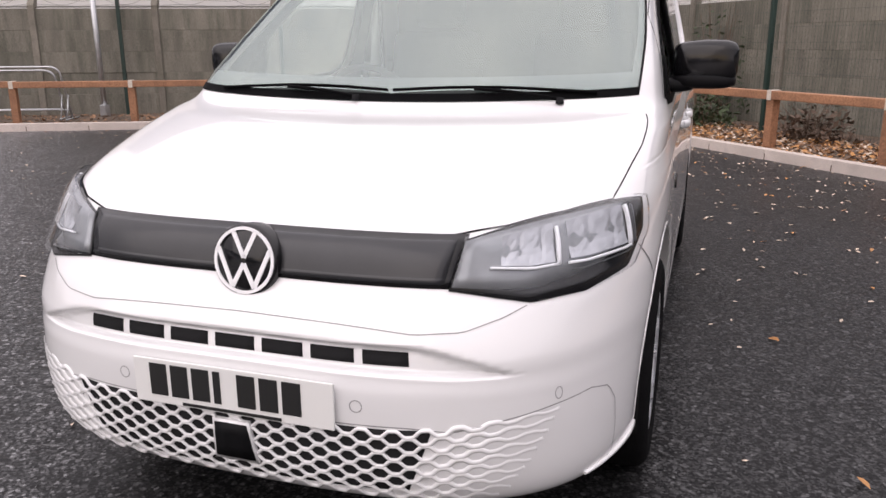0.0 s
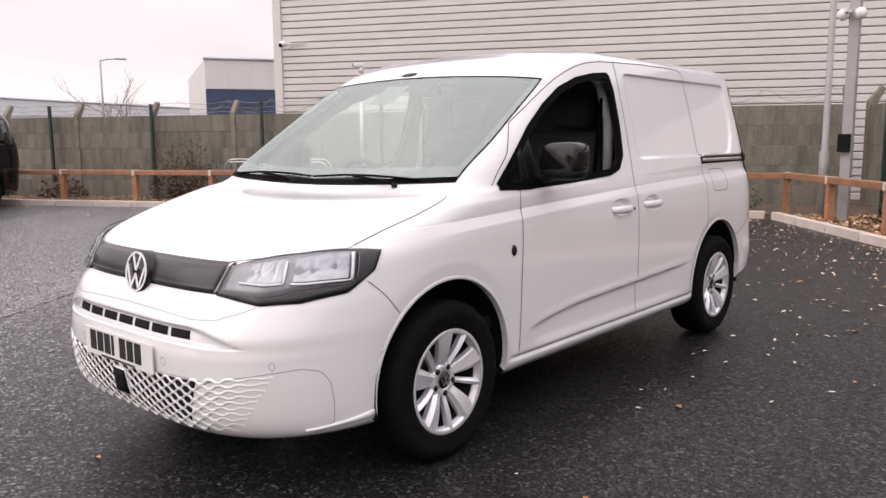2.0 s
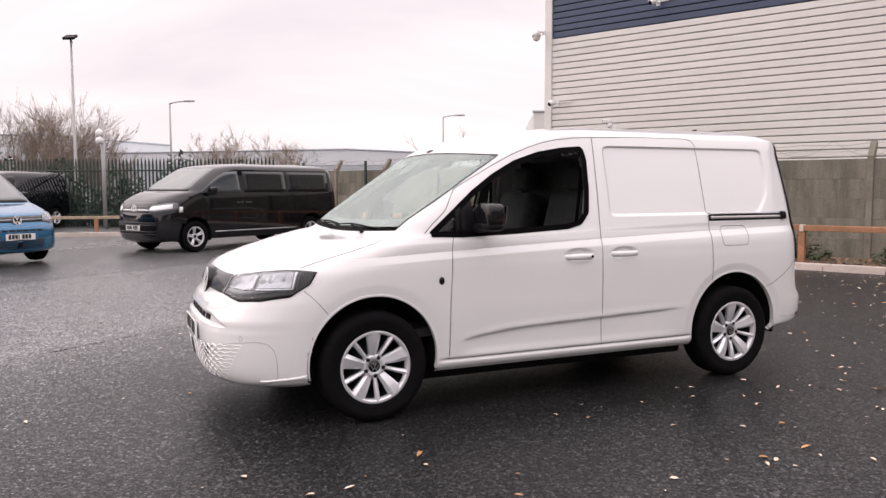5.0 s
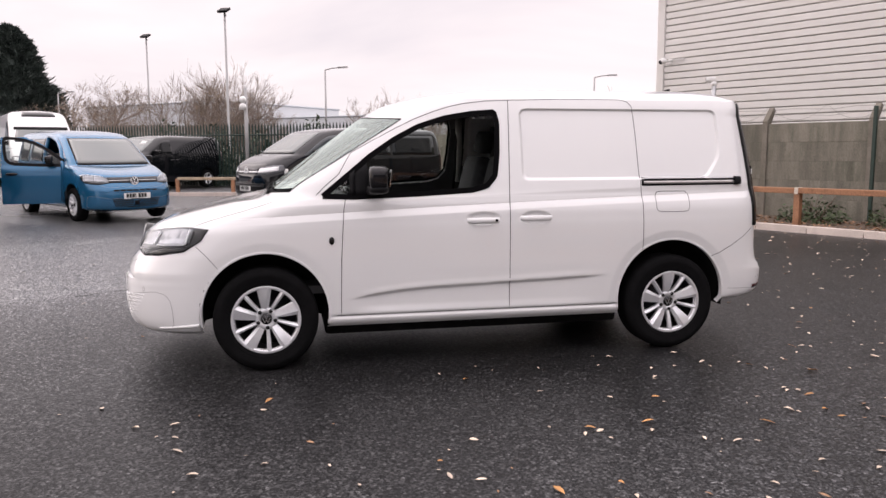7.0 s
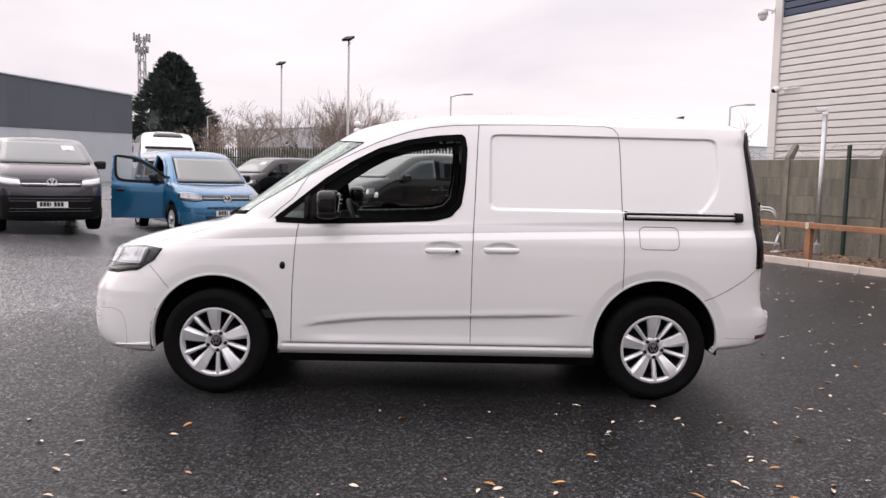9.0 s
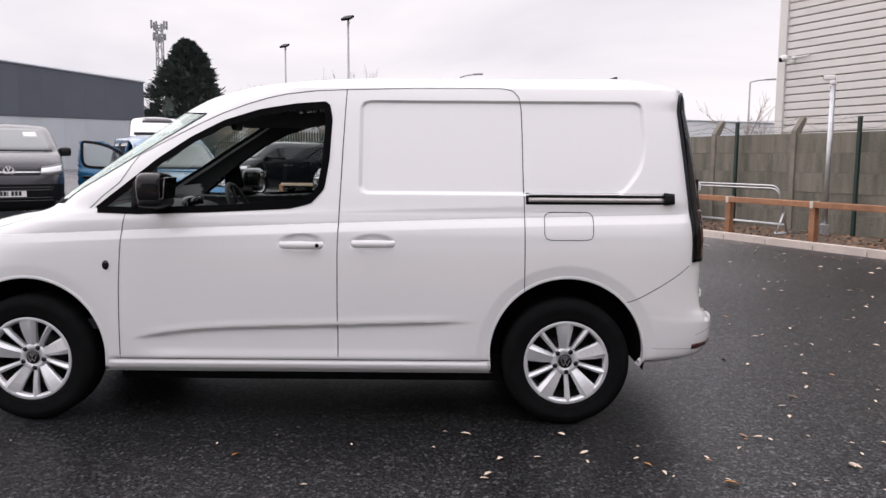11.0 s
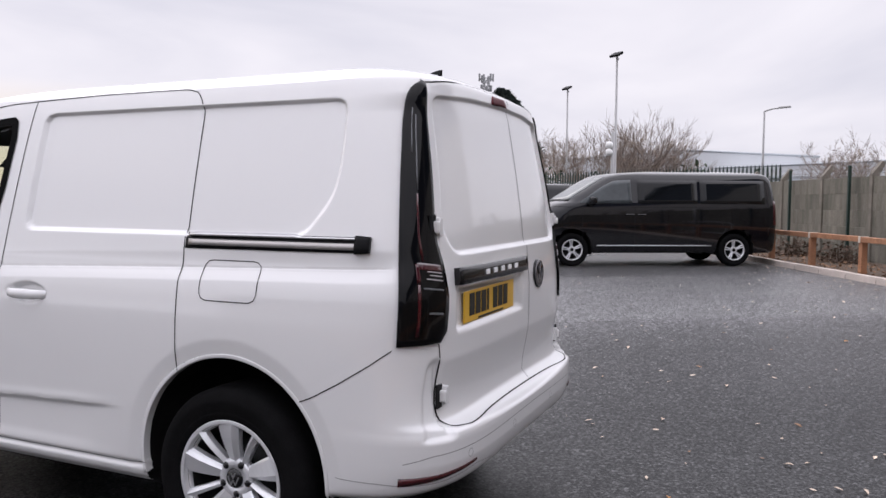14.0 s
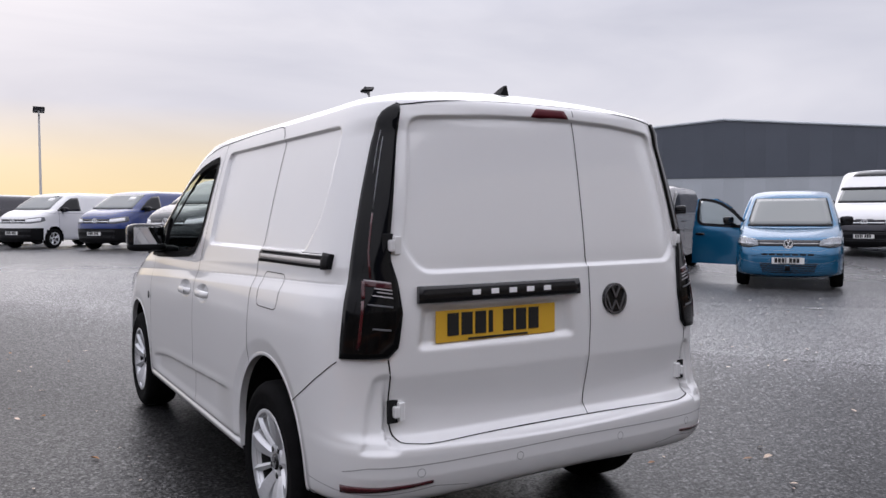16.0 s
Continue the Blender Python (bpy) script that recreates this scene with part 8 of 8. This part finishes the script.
# ---------------------------------------------------------------- far buildings
def shed_box(name, label, m, w, d, h, lower, upper, split, roof_h=0.0, cat="warehouse"):
    """A shed with its long front along local x, facing -y; roof_h: height of a low gable over the front."""
    t = thing(name, label, cat, m)
    sheets = max(6, int(w / 1.6))
    for k in range(sheets):
        x0, x1 = -w / 2 + k * w / sheets, -w / 2 + (k + 1) * w / sheets
        top_at = lambda x: h + roof_h * (1 - abs(x) / (w / 2))
        for z0, mat, nm in ((0.0, lower, "wall_sheet"), (split, upper, "upper_sheet")):
            v = []
            for y in (0.0, 0.06):
                for x in (x0 + 0.002, x1 - 0.002):
                    z1 = split - 0.02 if nm == "wall_sheet" else top_at(x)
                    v += [(x, y - 0.06 * (nm == "upper_sheet"), z0), (x, y - 0.06 * (nm == "upper_sheet"), z1)]
            f = [(0, 2, 3, 1), (4, 5, 7, 6), (0, 4, 6, 2), (1, 3, 7, 5), (0, 1, 5, 4), (2, 6, 7, 3)]
            link_mesh(nm, v, f, mat, t)
    v = [(-w / 2, 0.05, 0), (w / 2, 0.05, 0), (w / 2, 0.05, h), (0, 0.05, h + roof_h), (-w / 2, 0.05, h)]
    v += [(x, d, z) for x, _, z in v]
    f = [(0, 1, 2, 3, 4), (9, 8, 7, 6, 5), (1, 6, 7, 2), (2, 7, 8, 3), (3, 8, 9, 4), (4, 9, 5, 0)]
    link_mesh("shell", v, f, upper, t)
    for x0, x1 in ((-w / 2 - 0.1, 0.0), (0.0, w / 2 + 0.1)):
        z0 = h + roof_h * (1 - abs(x0) / (w / 2)) + 0.05
        z1 = h + roof_h * (1 - abs(x1) / (w / 2)) + 0.05
        tube("roof_trim", [(x0, -0.1, z0), (x1, -0.1, z1)], 0.12, M_LIGHTCLAD if upper is not M_BLUECLAD else M_BLUECLAD, t, 4)
    return t


# dark gabled shed across the yard: front from the left eave to the right eave
apex, right = Vector((-52.6, -39.6, 0)), Vector((-64.7, -26.1, 0))
wdir = (right - apex).normalized()
shed_box("gabled_shed", "large shed, anthracite upper walls over silver cladding", Matrix.Translation(apex) @ Matrix.Rotation(math.atan2(-wdir.y, -wdir.x), 4, "Z") @ Matrix.Rotation(math.pi, 4, "Z"), 36.5, 40, 7.85, M_LIGHTCLAD, M_DARKCLAD, 4.55, 1.5)
shed_box("blue_banded_warehouse", "distant white warehouse with a navy band", Matrix.Translation((-45.4, 32.6, 0)) @ Matrix.Rotation(radians(62), 4, "Z"), 9.4, 20, 7.2, M_BLUECLAD, M_CLAD, 5.1)
M_PALEROOF = material("pale_roof_sheets", (0.62, 0.64, 0.66), 0.5, vary=0.05, scale=0.3)
M_BRICKISH = material("far_brown_wall", (0.30, 0.28, 0.27), 0.8, vary=0.1, scale=0.4)
shed_box("low_warehouse", "long low pale warehouse beyond the fence", Matrix.Translation((-88, 26, 0)) @ Matrix.Rotation(radians(84), 4, "Z"), 62, 30, 5.2, M_LIGHTCLAD, M_PALEROOF, 4.2, 0.9)
shed_box("low_warehouse", "long low pale warehouse behind bare trees", Matrix.Translation((-96, -9, 0)) @ Matrix.Rotation(radians(92), 4, "Z"), 30, 30, 6.6, M_BRICKISH, M_PALEROOF, 4.6, 1.0)

# plain sheds that close the yard on the sides behind the camera
shed_box("east_shed", "plain dark shed closing the yard's east side", Matrix.Translation((27, 6, 0)) @ Matrix.Rotation(radians(-82), 4, "Z"), 60, 20, 5.6, M_BRICKISH, M_DARKCLAD, 3.0, 0.4)
shed_box("north_shed", "plain brown shed closing the yard's north-east side", Matrix.Translation((17, 27, 0)) @ Matrix.Rotation(radians(-32), 4, "Z"), 40, 20, 5.2, M_BRICKISH, M_DARKCLAD, 3.0, 0.4)

# phone mast
M_MAST = material("weathered_mast_steel", (0.26, 0.265, 0.27), 0.5, metal=0.4, vary=0.15, scale=2)
pm = thing("phone_mast", "grey lattice phone mast with antennas", "mast", Matrix.Translation((-147, -54.2, 0)) @ Matrix.Scale(1.64, 4))
for k in range(4):
    a = 2 * math.pi * (k + 0.5) / 4
    tube("leg", [(0.62 * math.cos(a), 0.62 * math.sin(a), 0), (0.42 * math.cos(a), 0.42 * math.sin(a), 16.2)], 0.075, M_MAST, pm, 5)
for k in range(60):
    i, z0 = k % 4, 0.6 + (k // 4) * 1.02
    a0, a1 = 2 * math.pi * (i + 0.5) / 4, 2 * math.pi * (i + 1.5) / 4
    r0 = 0.62 - 0.20 * z0 / 16.2
    if k // 4 % 2:
        a0, a1 = a1, a0
    tube("brace", [(r0 * math.cos(a0), r0 * math.sin(a0), z0), (r0 * math.cos(a1), r0 * math.sin(a1), z0 + 1)], 0.045, M_MAST, pm, 4)
for k, (z, r) in enumerate(((15.9, 0.85), (14.6, 0.70))):
    tube("head_ring", [(r * math.cos(2 * math.pi * q / 12), r * math.sin(2 * math.pi * q / 12), z) for q in range(13)], 0.05, M_MAST, pm, 5)
    for q in range(6):
        a = 2 * math.pi * (q + 0.4 * k) / 6
        part("antenna", box(r * math.cos(a), r * math.sin(a), z + 0.1 * (q % 3), 0.20, 0.20, 0.95 - 0.2 * k, bevel=0.03), M_MAST, pm)


# ---------------------------------------------------------------- trees
def grow(chunks, p, d, length, r, depth, rng, spread, droop=0.0, min_r=0.012):
    """One limb and its branching."""
    pts, rad = [p], [r]
    steps = 4 if depth > 1 else 3
    q, dirn = p.copy(), d.copy()
    for k in range(steps):
        dirn = (dirn + Vector((rng.uniform(-1, 1), rng.uniform(-1, 1), rng.uniform(-0.6, 1) - droop)) * 0.13).normalized()
        q = q + dirn * (length / steps)
        pts.append(q.copy())
        rad.append(r * (1 - 0.42 * (k + 1) / steps))
    chunks.append(tube_data(pts, rad, 5 if r > 0.06 else 3))
    if depth == 0:
        return
    for k in range(rng.choice((3, 3, 4)) if depth > 1 else 4):
        t = rng.uniform(0.35, 1.0)
        i = min(int(t * steps), steps - 1)
        base = pts[i].lerp(pts[i + 1], t * steps - i)
        side = Vector((rng.uniform(-1, 1), rng.uniform(-1, 1), rng.uniform(-0.3, 0.7)))
        nd = (dirn * (1 - spread) + side.normalized() * spread).normalized()
        grow(chunks, base, nd, length * rng.uniform(0.5, 0.78), max(min_r, r * (1 - 0.42 * t) * 0.62), depth - 1, rng, spread, droop, min_r)


def bare_tree(x, y, h, seed, stems=1, spread=0.5, label="bare winter tree with fine brown twigs", depth=4, min_r=0.014):
    rng = random.Random(seed)
    t = thing("bare_tree", label, "tree", Matrix.Translation((x, y, 0)))
    trunk, crown = [], []
    for s in range(stems):
        a = rng.uniform(0, 6.28)
        off = Vector((math.cos(a), math.sin(a), 0)) * (0.0 if stems == 1 else rng.uniform(0.2, 0.25 * h))
        lean = Vector((math.cos(a) * 0.25, math.sin(a) * 0.25, 1)).normalized() if stems > 1 else Vector((0.03, 0.02, 1)).normalized()
        hh = h * rng.uniform(0.75, 1.0)
        pts = [off + lean * hh * k / 5 * 0.55 + Vector((rng.uniform(-.05, .05), rng.uniform(-.05, .05), 0)) * h * 0.1 for k in range(6)]
        r0 = h * (0.020 if stems == 1 else 0.011)
        trunk.append(tube_data(pts, [r0 * (1 - 0.5 * k / 5) for k in range(6)], 7))
        for k in range(9 if stems == 1 else 5):
            i = rng.randint(1, 5)
            side = Vector((rng.uniform(-1, 1), rng.uniform(-1, 1), rng.uniform(0.3, 1.2))).normalized()
            grow(crown, pts[i], side, hh * rng.uniform(0.28, 0.42), r0 * 0.5, depth - 1, rng, spread, 0.0, min_r)
    v, f = merge(trunk)
    link_mesh("trunk", v, f, M_BARK, t, True)
    v, f = merge(crown)
    link_mesh("crown", v, f, M_TWIG, t, False, "fine brown twigs")
    # the few dry leaves that still hang on
    V, F = [], []
    for k in range(int(70 * h)):
        c = Vector(rng.choice(v))
        if c.z < 0.4 * h:
            continue
        d, e = (Vector((rng.uniform(-1, 1), rng.uniform(-1, 1), rng.uniform(-1, 1))).normalized() for _ in range(2))
        l = rng.uniform(0.03, 0.06)
        o = len(V)
        V += [c - d * l, c + e * l * 0.6, c + d * l, c - e * l * 0.6]
        F.append((o, o + 1, o + 2, o + 3))
    link_mesh("leaf_scatter", V, F, M_DRYLEAF, t, False, "a few pale dry leaves")["kind"] = "stuff"
    return t


bare_tree(-54, -13.0, 6.9, 3, 1, 0.5, depth=5, min_r=0.009)
bare_tree(-57, -16.5, 6.0, 11, 1, 0.55, depth=5, min_r=0.009)
bare_tree(-40, -4.4, 6.0, 5, 13, 0.36, "broad bare bush with many thin stems", min_r=0.007)
bare_tree(-38.8, -5.9, 5.2, 25, 9, 0.38, "broad bare bush with many thin stems", min_r=0.007)
bare_tree(-39.4, -3.3, 4.6, 45, 11, 0.38, "broad bare bush with many thin stems", min_r=0.007)
bare_tree(-55.5, 5.6, 5.6, 7, 7, 0.5, "scrubby bare bush with reddish twigs", min_r=0.010)
bare_tree(-50.5, 8.8, 4.8, 17, 6, 0.5, "scrubby bare bush with reddish twigs", min_r=0.010)
bare_tree(-42, 19, 5.3, 9, 3, 0.4, "small bare sapling beyond the fence", 3, 0.010)
bare_tree(-36, -9.4, 4.2, 29, 7, 0.55, "low bare thicket by the fence", min_r=0.008)


def taper(u):
    """Outline of the conifer: a ragged cone over a broad skirt."""
    return max(0.02, min(0.9 + 0.1 * u, ((1.0 - u) / 0.60)) if u < 0.42 else ((1.0 - u) / 0.60) ** 0.68)


def conifer(x, y, h, w, seed):
    rng = random.Random(seed)
    t = thing("conifer", "tall dense dark green conifer", "tree", Matrix.Translation((x, y, 0)))
    v, f = tube_data([(0, 0, 0), (0, 0, h * 0.5), (0.1, 0, h * 0.97)], [0.35, 0.22, 0.03], 8)
    link_mesh("trunk", v, f, M_BARK, t, True)
    # dark inner mass of old wood and shaded needles
    V, F = [], []
    for i in range(25):
        zz = h * (0.07 + 0.90 * i / 24)
        pr = taper(zz / h)
        for k in range(20):
            a = 2 * math.pi * k / 20
            rr = w / 2 * pr * 0.66 * rng.uniform(0.8, 1.1)
            V.append((rr * math.cos(a), rr * math.sin(a), zz))
            if i:
                o, k2 = 20 * i, (k + 1) % 20
                F.append((o - 20 + k, o - 20 + k2, o + k2, o + k))
    link_mesh("inner_foliage", V, F, M_CONIFER, t, False, "dark inner foliage")
    V, F = [], []
    for k in range(420):
        u = 0.05 + 0.94 * rng.random() ** 0.8
        a0 = rng.uniform(0, 6.283)
        r0 = w / 2 * taper(u) * rng.uniform(0.72, 1.06) * (1 + 0.10 * math.sin(3 * a0 + 9 * u))
        size = 0.30 + 0.9 * (1 - u) * rng.uniform(0.5, 1.0)
        for q in range(40):
            # sprays of one bough, pointing outwards and a little up
            c = Vector((r0 * math.cos(a0) + rng.gauss(0, size * 0.6), r0 * math.sin(a0) + rng.gauss(0, size * 0.6), u * h + rng.gauss(0, size * 0.45)))
            out = Vector((math.cos(a0) + rng.uniform(-0.5, 0.5), math.sin(a0) + rng.uniform(-0.5, 0.5), rng.uniform(-0.1, 1.1))).normalized()
            side = out.cross(Vector((0, 0, 1))).normalized()
            up = side.cross(out)
            l = rng.uniform(0.22, 0.60)
            o = len(V)
            V += [c - out * l * 0.5, c + side * l * 0.30 + up * l * 0.1, c + out * l, c - side * l * 0.30 + up * l * 0.1, c - up * l * 0.2]
            F += [(o, o + 1, o + 2, o + 3), (o, o + 4, o + 2, o + 1)]
    link_mesh("crown", V, F, M_CONIFER, t, False, "dense dark green sprays")


conifer(-92.0, -31.0, 15.5, 10.2, 4)


# evergreen shrub and brambles along the fence
def leafy(x, y, rx, ry, h, count, seed, mat, label, leaf=0.05, name="shrub"):
    rng = random.Random(seed)
    t = thing(name, label, "shrub", Matrix.Translation((x, y, 0.06)))
    st = []
    for k in range(14):
        a, r = rng.uniform(0, 6.28), rng.random()
        st.append(tube_data([(0.2 * rx * math.cos(a), 0.2 * ry * math.sin(a), 0), (0.6 * rx * r * math.cos(a), 0.6 * ry * r * math.sin(a), h * 0.5), (rx * r * math.cos(a), ry * r * math.sin(a), h * rng.uniform(0.6, 1))], [0.012, 0.008, 0.004], 4))
    v, f = merge(st)
    link_mesh("stem_tangle", v, f, M_BARK, t)["kind"] = "stuff"
    V, F = [], []
    for k in range(count):
        a, r, u = rng.uniform(0, 6.28), rng.random() ** 0.6, rng.random()
        hh = h * (1 - 0.55 * r * r) * u * (0.8 + 0.3 * math.sin(5 * a))
        c = Vector((rx * r * math.cos(a), ry * r * math.sin(a), max(0.02, hh)))
        d = Vector((rng.uniform(-1, 1), rng.uniform(-1, 1), rng.uniform(-0.6, 0.8))).normalized()
        s = d.cross(Vector((rng.uniform(-1, 1), rng.uniform(-1, 1), 1))).normalized()
        l = leaf * rng.uniform(0.6, 1.3)
        o = len(V)
        V += [c - d * l, c + s * l * 0.45, c + d * l, c - s * l * 0.45]
        F.append((o, o + 1, o + 2, o + 3))
    link_mesh("leaf_mass", V, F, mat, t)["kind"] = "stuff"


def in_bed(d, n, s, off):
    p = CORNER + d * s + n * off
    return p.x, p.y


rngb = random.Random(31)
M_BRAMBLE = material("dry_bramble_leaves", (0.10, 0.065, 0.045), 0.85, vary=0.5, scale=6)
for s, off, h, mt, lab in ((11.8, 1.15, 1.35, M_BRAMBLE, "dry brown bramble against the concrete fence"), (12.3, 1.2, 1.15, M_BRAMBLE, "dry brown bramble against the concrete fence"),
                           (2.0, 1.0, 0.45, M_SHRUB, "low green weeds under the rail"), (4.0, 1.05, 0.5, M_SHRUB, "low green weeds under the rail"), (5.6, 1.05, 0.5, M_SHRUB, "low green weeds under the rail"),
                           (1.0, 0.9, 0.6, M_SHRUB, "low green weeds under the rail"), (15.2, 1.1, 0.5, M_BRAMBLE, "dry brown weeds by the fence"), (17.2, 1.1, 0.6, M_BRAMBLE, "dry brown weeds by the fence")):
    x, y = in_bed(DA, NA, s, off)
    leafy(x, y, 0.75, 0.5, h, 1100 if h > 1 else 520, int(s * 10), mt, lab, 0.04 if h > 1 else 0.05)
for s, off, h, mt, lab in ((1.55, 1.75, 2.0, M_SHRUB, "ragged evergreen ivy climbing the fence"), (2.2, 0.9, 0.55, M_SHRUB, "low green weeds beside the rail"), (4.2, 1.0, 0.55, M_BRAMBLE, "dry stalks behind the rail"), (6.0, 1.0, 0.5, M_BRAMBLE, "dry stalks behind the rail")):
    x, y = in_bed(DB, NB, s, off)
    leafy(x, y, 0.55, 0.4, h, 520, int(s * 10) + 3, mt, lab)

M_HEDGE = material("hedge_leaves", (0.045, 0.062, 0.035), 0.7, vary=0.5, scale=1.2)
for k in range(6):
    p = P0.lerp(P1, 0.08 + 0.15 * k) + Vector((-1.5, 0.2, 0))
    leafy(p.x, p.y, 1.5, 1.1, 2.3 + 0.3 * math.sin(k * 2.1), 2200, 70 + k, M_HEDGE, "ragged dark green hedge behind the palisade fence", 0.11, "hedge")

# ---------------------------------------------------------------- fallen leaves
def leaf_mesh(V, F, x, y, z, s, rng, flat=0.25):
    a = rng.uniform(0, 6.283)
    d, e = Vector((math.cos(a), math.sin(a), rng.uniform(-flat, flat))), Vector((-math.sin(a), math.cos(a), rng.uniform(-flat, flat)))
    c = Vector((x, y, z))
    o = len(V)
    cur = s * rng.uniform(0.05, 0.35)
    V += [c - d * s, c - d * s * 0.3 + e * s * 0.42 + Vector((0, 0, cur)), c + d * s * 0.45 + e * s * 0.36 + Vector((0, 0, cur)), c + d * s * 1.05, c + d * s * 0.45 - e * s * 0.36 + Vector((0, 0, cur * 0.7)), c - d * s * 0.3 - e * s * 0.42 + Vector((0, 0, cur * 0.6)), c]
    F += [(o, o + 6, o + 1), (o + 1, o + 6, o + 2), (o + 2, o + 6, o + 3), (o + 3, o + 6, o + 4), (o + 4, o + 6, o + 5), (o + 5, o + 6, o)]


rngl = random.Random(8)
sets = {"pale": ([], []), "orange": ([], []), "brown": ([], [])}
for k in range(1500):
    s, o = rngl.uniform(-0.5, 13.5), -abs(rngl.gauss(0, 1.2 if k % 5 < 3 else 3.0)) - 0.02
    p = KCORNER + DB * s + NB * o
    if abs(p.x) < 1.0 and -2.3 < p.y < 2.3:
        continue
    q = rngl.random()
    V, F = sets["pale" if q < 0.72 else "brown" if q < 0.90 else "orange"]
    leaf_mesh(V, F, p.x, p.y, 0.006, rngl.uniform(0.009, 0.028) * (1.25 if q > 0.9 else 1), rngl)
for k in range(260):
    s, o = rngl.uniform(0.0, 19), -abs(rngl.gauss(0, 0.9)) - 0.02
    p = KCORNER + DA * s + NA * o
    V, F = sets["pale" if rngl.random() < 0.7 else "brown"]
    leaf_mesh(V, F, p.x, p.y, 0.006, rngl.uniform(0.012, 0.035), rngl)
for k in range(520):
    x, y = rngl.uniform(-14, 8), rngl.uniform(-9, 8)
    if abs(x) < 1.0 and -2.3 < y < 2.3 or (Vector((x, y, 0)) - KCORNER).dot(NA) > -0.05 or (Vector((x, y, 0)) - KCORNER).dot(NB) > -0.05:
        continue
    q = rngl.random()
    V, F = sets["pale" if q < 0.85 else "brown" if q < 0.94 else "orange"]
    leaf_mesh(V, F, x, y, 0.006, rngl.uniform(0.008, 0.030), rngl)
for k in range(16):
    p = Vector((rngl.uniform(1.2, 6.0), rngl.uniform(-1.5, 4.5), 0))
    V, F = sets["orange" if k % 3 else "pale"]
    leaf_mesh(V, F, p.x, p.y, 0.008, rngl.uniform(0.026, 0.042), rngl)
for nm, mt in (("pale", M_LEAFPALE), ("orange", M_LEAFORANGE), ("brown", M_LEAFBROWN)):
    V, F = sets[nm]
    tagged(link_mesh("fallen_leaves", V, F, mt), "%s fallen leaves scattered over the asphalt" % {"pale": "pale curled", "orange": "bright orange", "brown": "dull brown"}[nm], "leaves", kind="stuff")
V, F = [], []
for k in range(5200):
    if k < 3400:
        p = KCORNER + DB * rngl.uniform(0.2, 10.5) + NB * rngl.uniform(0.14, 1.9)
    else:
        p = KCORNER + DA * rngl.uniform(0.2, 19.5) + NA * rngl.uniform(0.14, 1.9)
    leaf_mesh(V, F, p.x, p.y, 0.078, rngl.uniform(0.02, 0.05), rngl, 0.6)
tagged(link_mesh("leaf_litter", V, F, M_LEAFBROWN), "thick brown leaf litter on the soil strip", "leaves", kind="stuff")
V, F = [], []
for k in range(1500):
    p = KCORNER + DB * rngl.uniform(0.2, 10.5) + NB * rngl.uniform(0.14, 1.5)
    leaf_mesh(V, F, p.x, p.y, 0.09, rngl.uniform(0.02, 0.045), rngl, 0.6)
tagged(link_mesh("leaf_litter", V, F, M_LEAFORANGE), "orange fallen leaves on the soil strip", "leaves", kind="stuff")

V, F = [], []
for k in range(900):
    p = KCORNER + DB * rngl.uniform(0.2, 10.5) + NB * rngl.uniform(0.14, 1.6)
    leaf_mesh(V, F, p.x, p.y, 0.092, rngl.uniform(0.018, 0.040), rngl, 0.6)
tagged(link_mesh("leaf_litter", V, F, M_LEAFPALE), "pale dry fallen leaves on the soil strip", "leaves", kind="stuff")

# open joints between the paver's strips
M_JOINT = material("asphalt_joint_dirt", (0.011, 0.011, 0.011), 0.9, vary=0.4, scale=3, spec=0.2)
JN, JD = Vector((0.807, 0.59, 0)), Vector((-0.59, 0.807, 0))
for dist, s0, s1 in ((-3.6, -3.6, 4.8), (-8.5, -3.2, 6.6)):
    rj = random.Random(int(dist * 10))
    V, F = [], []
    n = int((s1 - s0) / 0.10)
    wob = 0.0
    for i in range(n + 1):
        wob = 0.9 * wob + rj.uniform(-0.006, 0.006)
        c = JN * (dist + wob) + JD * (s0 + (s1 - s0) * i / n) + Vector((0, 0, 0.003))
        wd = max(0.0015, rj.gauss(0.0032, 0.0025))
        V += [c + JN * wd, c - JN * wd]
        if i:
            F.append((2 * i - 2, 2 * i, 2 * i + 1, 2 * i - 1))
    tagged(link_mesh("paving_joint", V, F, M_JOINT), "narrow dark joint between two asphalt strips", "joint", kind="structure")
